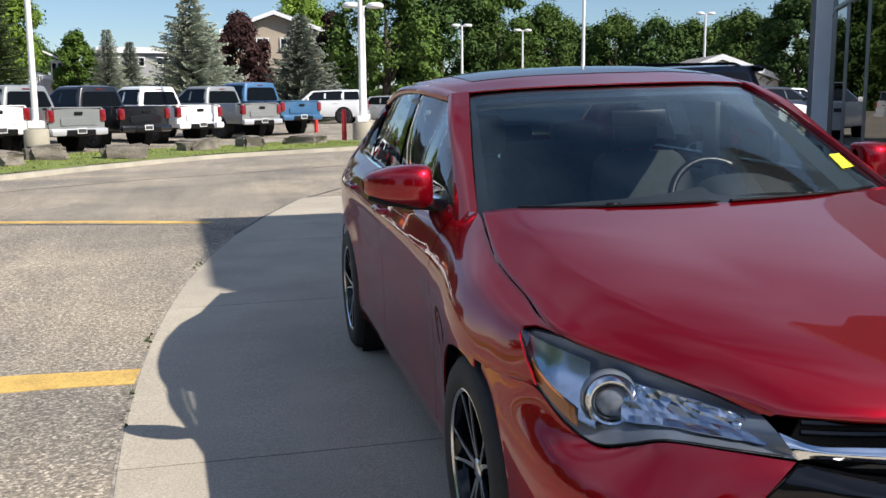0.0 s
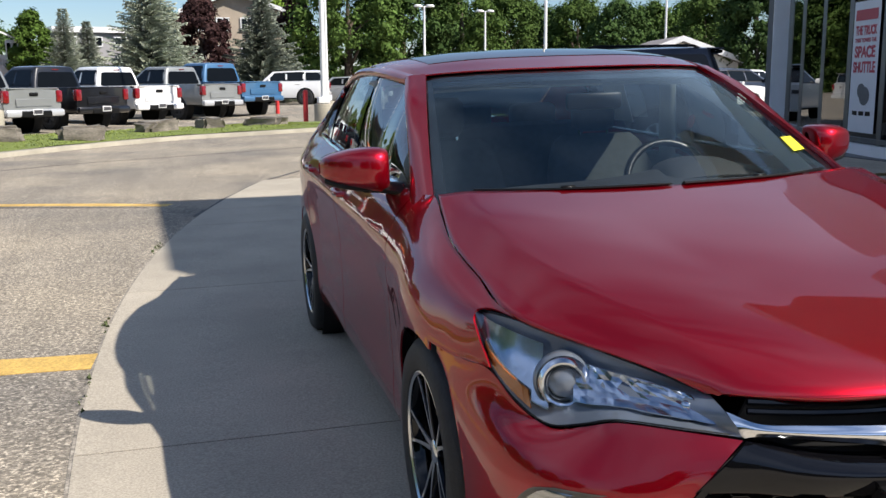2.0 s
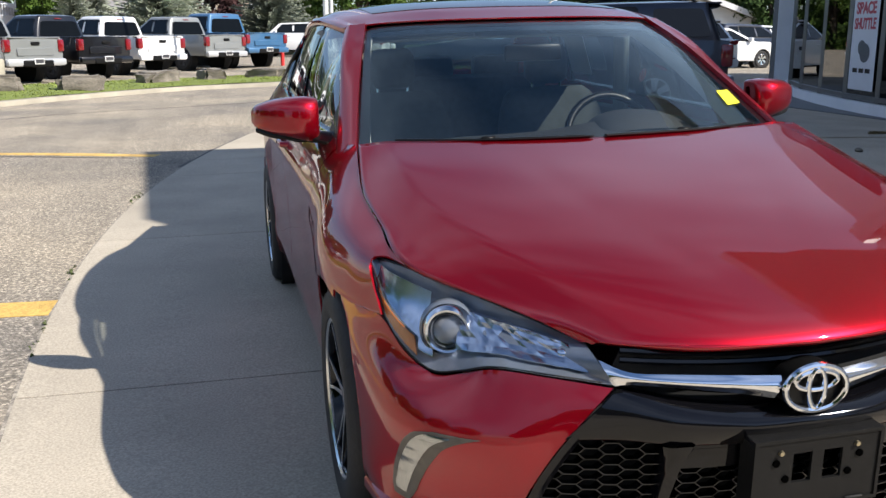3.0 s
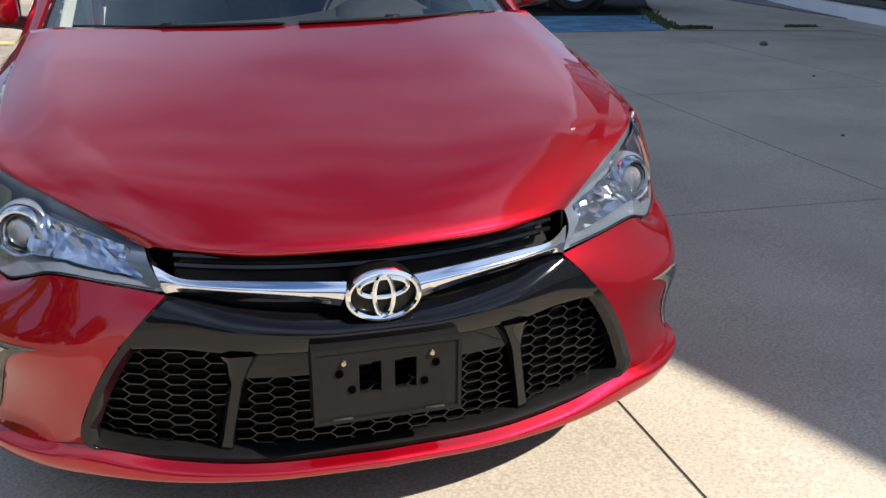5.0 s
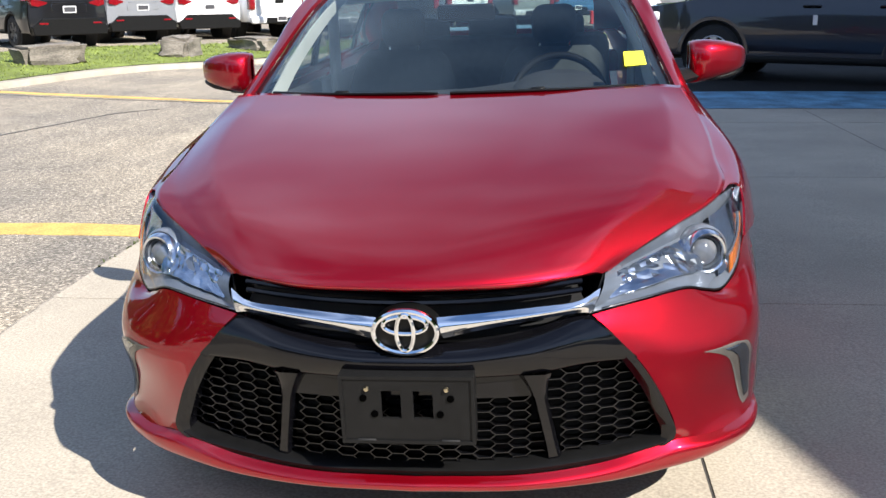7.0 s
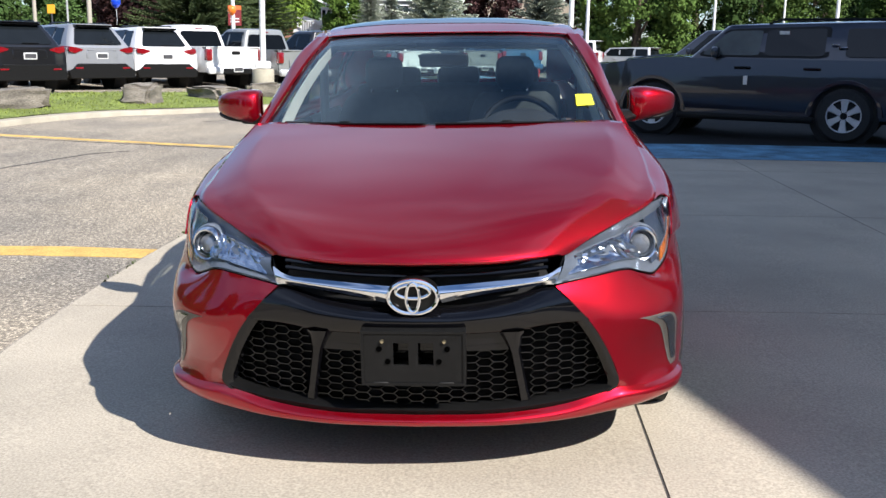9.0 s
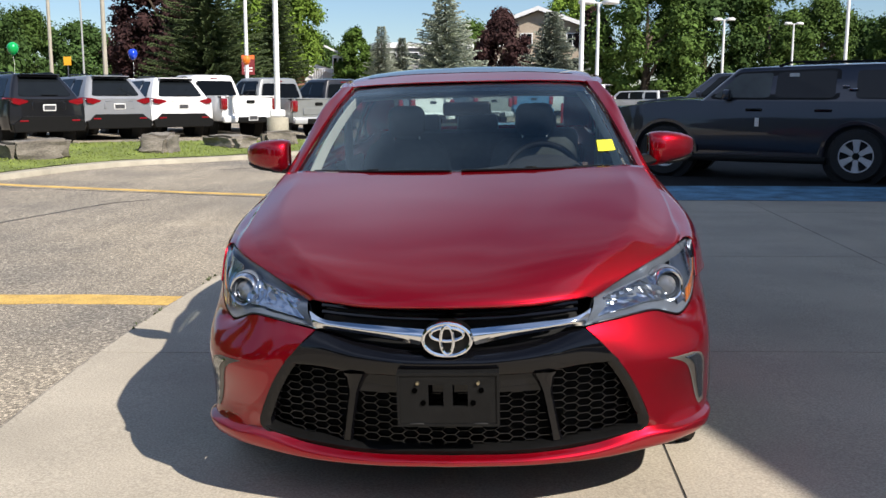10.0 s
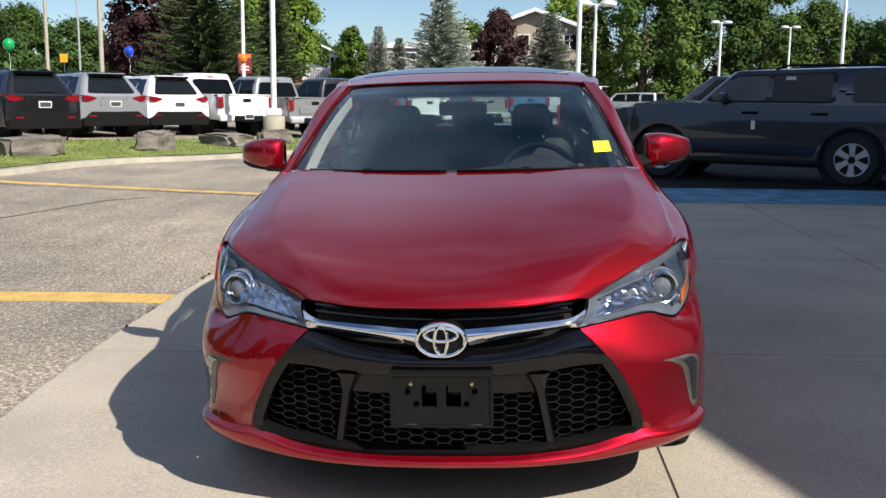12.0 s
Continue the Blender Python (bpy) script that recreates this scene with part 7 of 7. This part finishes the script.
for z in (2.36, 2.50):
    part("bar", rbox((0, -0.035, z), (0.42, 0.01, 0.06), 0.003, 1), WHITE_PAINT, sg, "white bar of unreadable words")
ts = thing("traffic_sign", "yellow and orange road sign on a post", "sign", at=pose(-31.3, 65, -0.5))
bm = bmesh.new()
tube(bm, [(0, 0, 0), (0, 0, 4.2)], 0.05, 6)
part("post", bm, MULLION, ts)
part("plate", rbox((0, -0.06, 3.95), (0.55, 0.03, 0.6), 0.01, 1), material("orange_sign", (0.85, 0.4, 0.02), rough=0.5, fine=0.04), ts)

# ---- buildings behind ----
BRICK_BEIGE = material("beige_brick", (0.42, 0.35, 0.27), rough=0.9, vary=0.12, scale=0.6, fine=0.1, fscale=12)
BRICK_BROWN = material("brown_brick", (0.26, 0.13, 0.09), rough=0.9, vary=0.15, scale=0.8, fine=0.15, fscale=12)
SIDING = material("pale_siding", (0.62, 0.62, 0.60), rough=0.8, vary=0.08, scale=0.5, stretch=(1, 1, 6))
GREY_WALL = material("grey_wall", (0.32, 0.31, 0.31), rough=0.85, vary=0.12, scale=0.4)
ROOF_GREY = material("shingle_roof", (0.24, 0.22, 0.21), rough=0.9, vary=0.2, scale=1.5, fine=0.2, fscale=12)
RED_ROOF = material("brown_roof", (0.22, 0.12, 0.09), rough=0.9, vary=0.2, scale=1.5)


def house(name, label, x, y, yaw, w, d, h, rise, wall, roof, storeys, cols, z=0):
    """A building with a gable towards the viewer (rise 0: flat roof)."""
    ob = thing(name, label, "building", at=pose(x, y, z, 0, 0, yaw))
    bm = bmesh.new()
    if rise:
        prism(bm, [(-w / 2, -d / 2, 0), (w / 2, -d / 2, 0), (w / 2, -d / 2, h), (0, -d / 2, h + rise), (-w / 2, -d / 2, h)], (0, d, 0))
    else:
        box(bm, (0, 0, h / 2), (w, d, h))
    part("wall", bm, wall, ob, smooth=False)
    bm = bmesh.new()
    if rise:
        for s in (-1, 1):
            prism(bm, [(s * (w / 2 + 0.6), -d / 2 - 0.6, h - 0.6 * 2 * rise / w), (0, -d / 2 - 0.6, h + rise + 0.05), (0, -d / 2 - 0.6, h + rise + 0.4), (s * (w / 2 + 0.6), -d / 2 - 0.6, h - 0.6 * 2 * rise / w + 0.35)], (0, d + 1.2, 0))
    else:
        box(bm, (0, 0, h + 0.3), (w + 1.0, d + 1.0, 0.6))
    part("roof", bm, roof, ob, smooth=False)
    if rise:
        bm = bmesh.new()
        for s in (-1, 1):
            prism(bm, [(s * (w / 2 + 0.6), -d / 2 - 0.63, h - 0.6 * 2 * rise / w), (0, -d / 2 - 0.63, h + rise + 0.05), (0, -d / 2 - 0.63, h + rise + 0.42), (s * (w / 2 + 0.6), -d / 2 - 0.63, h - 0.6 * 2 * rise / w + 0.37)], (0, -0.06, 0))
        part("fascia_board", bm, WHITE_PAINT, ob, smooth=False)
    for s in range(storeys):
        for c in range(cols):
            wx = -w / 2 + w * (c + 0.5) / cols
            wz = (s + 0.55) * h / storeys
            win = new("window")
            win.parent = ob
            win.matrix_basis = Matrix.Translation((wx, -d / 2, wz))
            ww, wh = min(1.5, w / cols * 0.5), h / storeys * 0.45
            part("pane", rbox((0, -0.02, 0), (ww, 0.06, wh), 0.01, 1), FAR_GLASS, win)
            bm = bmesh.new()
            for q in ((0, wh / 2, ww + 0.16, 0.1), (0, -wh / 2, ww + 0.16, 0.1), (-ww / 2, 0, 0.1, wh), (ww / 2, 0, 0.1, wh), (0, 0, 0.05, wh)):
                box(bm, (q[0], -0.06, q[1]), (q[2], 0.1, q[3]))
            part("frame", bm, WHITE_PAINT, win, smooth=False)
    return ob


house("apartment_house", "beige gabled apartment block with white trim", 2.9, 100, -4, 8.6, 18, 7.4, 1.5, BRICK_BEIGE, ROOF_GREY, 3, 4)
house("apartment_house", "grey flat-roofed apartment block", -12.4, 122, 16, 11, 12, 6.6, 0, GREY_WALL, WHITE_PAINT, 3, 4)
house("bungalow", "low white house beside the sun porch", -21.0, 97, 5, 7, 8, 3.0, 1.0, SIDING, ROOF_GREY, 1, 3)
house("bungalow", "low brick bungalow with a brown roof", -25.5, 86, 20, 12, 8, 2.9, 1.6, BRICK_BROWN, RED_ROOF, 1, 3)
house("bungalow", "white bungalow with a grey shingle roof", 31.5, 64, -12, 8, 8, 2.3, 1.4, SIDING, ROOF_GREY, 1, 4)
porch = thing("sun_porch", "white glazed sun porch beside a railed deck", "porch", at=pose(-16.85, 92, -0.5, 0, 0, 4))
part("base", rbox((-0.6, 0, 1.55), (3.6, 2.4, 3.1), 0.05, 1), SIDING, porch)
part("wall", rbox((0, 0.2, 4.2), (1.06, 1.6, 2.3), 0.03, 1), SIDING, porch)
for x in (-0.25, 0.25):
    win = new("window")
    win.parent = porch
    win.matrix_basis = Matrix.Translation((x, -0.61, 4.35))
    part("pane", rbox((0, 0, 0), (0.34, 0.06, 1.5), 0.01, 1), FAR_GLASS, win)
    bm = bmesh.new()
    for q in ((0, 0.77, 0.44, 0.06), (0, -0.77, 0.44, 0.06), (-0.19, 0, 0.06, 1.5), (0.19, 0, 0.06, 1.5), (0, 0.2, 0.4, 0.04)):
        box(bm, (q[0], -0.03, q[1]), (q[2], 0.08, q[3]))
    part("frame", bm, WHITE_PAINT, win, smooth=False)
bm = bmesh.new()
prism(bm, [(-1.3, -0.8, 6.15), (0.68, -0.8, 5.2), (0.68, -0.8, 5.36), (-1.3, -0.8, 6.31)], (0, 2.2, 0))
part("roof", bm, WHITE_PAINT, porch, smooth=False)
for k in range(9):
    part("baluster", rbox((-2.35 + 0.22 * k, -1.1, 3.55), (0.07, 0.06, 0.9), 0.01, 1), WHITE_PAINT, porch)
part("handrail", rbox((-1.47, -1.1, 4.02), (1.95, 0.09, 0.09), 0.02, 1), WHITE_PAINT, porch)

# ---- trees ----
BARK = material("bark", (0.10, 0.075, 0.055), rough=0.95, vary=0.3, scale=3, bump=0.8, bscale=18)


def leaf_mat(name, c):
    m = material(name, c, rough=0.75, spec=0.1, rnd=0.45, vary=0.3, scale=0.5)
    p = m.node_tree.nodes["Principled BSDF"]
    p.inputs["Subsurface Weight"].default_value = 0.0
    return m


LEAF = leaf_mat("maple_leaf", (0.072, 0.118, 0.026))
LEAF_B = leaf_mat("ash_leaf", (0.13, 0.20, 0.03))
LEAF_M = leaf_mat("linden_leaf", (0.095, 0.16, 0.028))
LEAF_D = leaf_mat("dark_leaf", (0.050, 0.088, 0.024))
LEAF_P = leaf_mat("purple_leaf", (0.045, 0.023, 0.022))
NEEDLE_B = leaf_mat("blue_spruce_needle", (0.33, 0.36, 0.28))
NEEDLE_G = leaf_mat("spruce_needle", (0.085, 0.115, 0.048))


def mesh_from(name, verts, faces, mat):
    me = bpy.data.meshes.new(name)
    me.from_pydata(verts, [], faces)
    me.materials.append(mat)
    return me


def leafy(x, y, h, w, mat, seed, label, low=0.18, n=9000, leaf=0.2, category="tree"):
    """A broadleaf tree: tapered trunk, limbs, and a crown of many leaf sprays in uneven clumps."""
    rng = random.Random(seed)
    t = thing("tree", label, category, at=pose(x, y, 0))
    bm = bmesh.new()
    tube(bm, [(0, 0, -0.1), (0.05, 0, h * 0.2), (0.1, 0.05, h * 0.45), (0, 0.1, h * 0.8)], [w * 0.045 + 0.08, w * 0.035 + 0.05, w * 0.025, 0.04], 8)
    for k in range(7):
        a, z = k * 2.4 + rng.random(), h * rng.uniform(low + 0.05, 0.6)
        r = w * rng.uniform(0.18, 0.3)
        tip = Vector((math.cos(a) * r, math.sin(a) * r, z + h * rng.uniform(0.1, 0.25)))
        tube(bm, [(0, 0, z), tip * 0.5 + Vector((0, 0, z * 0.5)), tip], [w * 0.016 + 0.03, w * 0.01 + 0.02, 0.02], 5)
    part("trunk", bm, BARK, t)
    clumps = []
    for k in range(130):
        u = rng.random()
        z = h * (low + (1 - low) * u)
        prof = math.sin(math.pi * min(1, (0.12 + 0.88 * u)) ** 0.85) ** 0.6
        r = w * 0.5 * prof * math.sqrt(rng.uniform(0.25, 1.0))
        a = rng.random() * 6.28
        clumps.append((Vector((math.cos(a) * r, math.sin(a) * r, z)), w * rng.uniform(0.09, 0.17)))
    verts, faces = [], []
    for k in range(int(n * 2.1)):
        c, s = clumps[rng.randrange(len(clumps))]
        core = k % 4 == 0
        d = Vector((rng.gauss(0, 1), rng.gauss(0, 1), rng.gauss(0, 0.8))).normalized()
        p = c + d * s * (rng.uniform(0.1, 0.55) if core else rng.uniform(0.55, 1.1))
        nrm = (d + Vector((rng.gauss(0, 0.5), rng.gauss(0, 0.5), rng.gauss(0.3, 0.5)))).normalized()
        a = nrm.orthogonal().normalized()
        b = nrm.cross(a)
        q = rng.random() * 6.28
        a, b = a * math.cos(q) + b * math.sin(q), b * math.cos(q) - a * math.sin(q)
        l = leaf * (3.0 if core else 1.15) * rng.uniform(0.6, 1.3)
        i = len(verts)
        verts += [p - a * l * 0.5, p + b * l * 0.36, p + a * l * 0.6, p - b * l * 0.36]
        faces.append((i, i + 1, i + 2, i + 3))
    ob = new("crown", mesh_from("crown", verts, faces, mat))
    ob.parent = t
    return t


def spruce(x, y, h, w, mat, seed, label, n=46):
    """A conifer: whorls of drooping boughs set with needle sprays."""
    rng = random.Random(seed)
    t = thing("spruce", label, "spruce", at=pose(x, y, 0))
    bm = bmesh.new()
    tube(bm, [(0, 0, -0.1), (0, 0, h * 0.5), (0, 0, h * 0.98)], [w * 0.035 + 0.06, w * 0.02 + 0.03, 0.01], 8)
    part("trunk", bm, BARK, t)
    verts, faces = [], []
    for k in range(n):
        u = k / n
        z0 = h * (0.04 + 0.94 * u)
        r0 = w * 0.5 * (1 - u) ** 0.78 + 0.12
        for j in range(max(5, int(11 * (1 - u) + 4))):
            a = j * 6.283 / max(5, int(11 * (1 - u) + 4)) + rng.uniform(-0.25, 0.25) + k * 0.7
            r = r0 * rng.uniform(0.55, 1.18)
            d = Vector((math.cos(a), math.sin(a), 0))
            s = Vector((-d.y, d.x, 0))
            m = max(4, int(r / 0.16))
            for i in range(m):
                f = (i + 0.5) / m
                p = d * r * f + Vector((0, 0, z0 - 0.16 * r * f + 0.22 * r * f * f))
                for sg in (-1, 0, 1):
                    l = (0.2 + 0.2 * (1 - f)) * rng.uniform(0.7, 1.2) * (0.6 + 0.05 * w)
                    tip = p + (d * 0.7 + s * sg * 0.8 + Vector((0, 0, rng.uniform(-0.35, 0.15)))).normalized() * l
                    wd = s * 0.085 if sg == 0 else d * 0.085
                    b = len(verts)
                    verts += [p - wd, p + wd, tip + Vector((0, 0, 0.03)), tip - Vector((0, 0, 0.05))]
                    faces.append((b, b + 1, b + 2))
                    faces.append((b, b + 2, b + 3))
    ob = new("crown", mesh_from("crown", verts, faces, mat))
    ob.parent = t
    return t


spruce(-3.6, 50.5, 6.9, 6.4, NEEDLE_B, 3, "blue spruce beyond the parked trucks")
spruce(2.3, 55.3, 6.2, 5.5, NEEDLE_B, 4, "smaller blue spruce beyond the parked trucks")
spruce(-11.8, 85.6, 7.4, 4.4, NEEDLE_B, 5, "slim blue spruce behind the lot")
spruce(-10.4, 89.7, 6.6, 4.2, NEEDLE_B, 6, "small blue spruce behind the lot")
spruce(-17.6, 54.0, 10.0, 9.0, NEEDLE_G, 7, "dark green spruce beside the road")
spruce(-15.6, 62.0, 9.6, 5.0, NEEDLE_G, 8, "tall dark spruce beside the road")
leafy(-1.0, 78.4, 7.7, 4.8, LEAF_P, 11, "purple-leaved tree beside the apartment block", 0.1, 6000)
leafy(-23.4, 62.4, 11.5, 6.6, LEAF_P, 12, "tall purple-leaved tree beside the road", 0.06, 12000)
leafy(-19.0, 75.0, 11.5, 7.6, LEAF_B, 13, "bright green ash tree behind the lot", 0.27, 11000)
leafy(-14.9, 90.0, 7.0, 3.7, LEAF_M, 14, "round green tree behind the lot", 0.05, 7000)
leafy(-42.8, 82.0, 8.2, 7.4, LEAF, 16, "green leafy tree beside the road", 0.04, 7000)
leafy(-38.8, 67.0, 7.6, 7.4, LEAF_D, 17, "dark green leafy tree beside the road", 0.04, 7000)
leafy(-36.8, 79.2, 6.8, 6.8, LEAF_D, 18, "dark green tree beside the road", 0.04, 7000)
leafy(-26.8, 67.0, 4.6, 5.0, LEAF, 19, "low green bush beside the road", 0.02, 5000, category="bush")
leafy(7.1, 86.0, 8.6, 3.8, LEAF_P, 29, "slim purple-leaved tree behind the lot", 0.05, 6000)
leafy(11.1, 81.4, 11.8, 9.4, LEAF, 20, "tall maple behind the lot", 0.04, 12000)
leafy(16.4, 84.5, 12.8, 9.0, LEAF_D, 21, "tall dark maple behind the lot", 0.04, 13000)
leafy(22.0, 85.2, 11.7, 7.8, LEAF, 22, "broad maple behind the lot", 0.04, 11000)
leafy(29.0, 93.5, 9.9, 8.6, LEAF, 23, "broad green maple behind the lot", 0.04, 9000)
leafy(35.7, 101.9, 8.7, 9.0, LEAF_D, 24, "round dark maple behind the lot", 0.04, 7000)
leafy(37.1, 94.9, 9.2, 8.0, LEAF, 25, "round maple behind the lot", 0.04, 8000)
leafy(39.4, 89.7, 8.5, 8.0, LEAF_D, 26, "round dark maple behind the lot", 0.04, 8000)
leafy(44.0, 91.9, 8.4, 8.4, LEAF, 27, "round green maple behind the lot", 0.04, 8000)
leafy(46.7, 85.9, 8.9, 7.4, LEAF, 33, "green maple beside the showroom", 0.04, 9000)
leafy(36.2, 59.7, 8.1, 5.6, LEAF_D, 28, "dense dark tree beside the showroom", 0.03, 10000)
leafy(42.5, 60.5, 8.6, 7.0, LEAF_D, 34, "dense dark tree behind the showroom", 0.03, 9000)
leafy(7.6, 133.1, 15.0, 11.0, LEAF_B, 30, "tall light green tree behind the apartment block", 0.1, 9000, 0.26)
leafy(-6.0, 140.0, 11.0, 10.0, LEAF, 31, "green tree behind the apartment block", 0.1, 8000, 0.26)
leafy(-31.0, 84.0, 7.6, 8.0, LEAF, 51, "green tree across the road", 0.03, 8000)
leafy(-48.0, 76.0, 8.6, 9.0, LEAF_D, 52, "dark green tree across the road", 0.03, 8000)
leafy(-27.0, 92.0, 7.6, 9.0, LEAF, 53, "broad green tree across the road", 0.03, 8000)
leafy(-21.5, 100.0, 7.4, 8.0, LEAF_D, 54, "green tree behind the bungalow", 0.03, 7000)
leafy(25.5, 100.0, 9.0, 9.0, LEAF_D, 55, "dark tree behind the maples", 0.03, 8000)
leafy(50.5, 97.0, 8.8, 9.0, LEAF, 56, "green tree behind the showroom", 0.03, 8000)
# trees round the rest of the lot, seen in reflections
for k, (x, y, h, w) in enumerate(((-24, -32, 11, 11), (-38, -9, 12, 12), (-36, 9, 11, 11), (-6, -38, 12, 12), (8, -38, 12, 12), (-40, 24, 12, 12), (-44, -24, 13, 13), (-20, -36, 12, 12), (22, -44, 12, 13), (36, -38, 12, 13), (-50, 2, 13, 13), (-2, -50, 14, 14))):
    leafy(x, y, h, w, (LEAF, LEAF_D)[k % 2], 41 + k, ("green", "dark green")[k % 2] + " leafy tree across the drive", 0.05, 4500, 0.42)
hedge_rng = random.Random(9)
verts, faces = [], []
for _ in range(26000):
    x = hedge_rng.uniform(-70, 110)
    z = 3.4 * hedge_rng.random() ** 0.8 * (0.75 + 0.35 * noise.noise(Vector((x * 0.12, 0, 0))))
    y = 112 + hedge_rng.uniform(-2, 2) + 0.06 * abs(x - 10)
    a, l = hedge_rng.random() * 6.28, hedge_rng.uniform(0.25, 0.55)
    d = Vector((math.cos(a), 0.3, math.sin(a))) * l
    e = Vector((-math.sin(a), 0.2, math.cos(a))) * l * 0.6
    p = Vector((x, y, z))
    b = len(verts)
    verts += [p - d, p + e, p + d, p - e]
    faces.append((b, b + 1, b + 2, b + 3))
tagged(new("far_hedge", mesh_from("far_hedge", verts, faces, LEAF_D)), "distant line of dark green bushes", "bushes", kind="stuff")
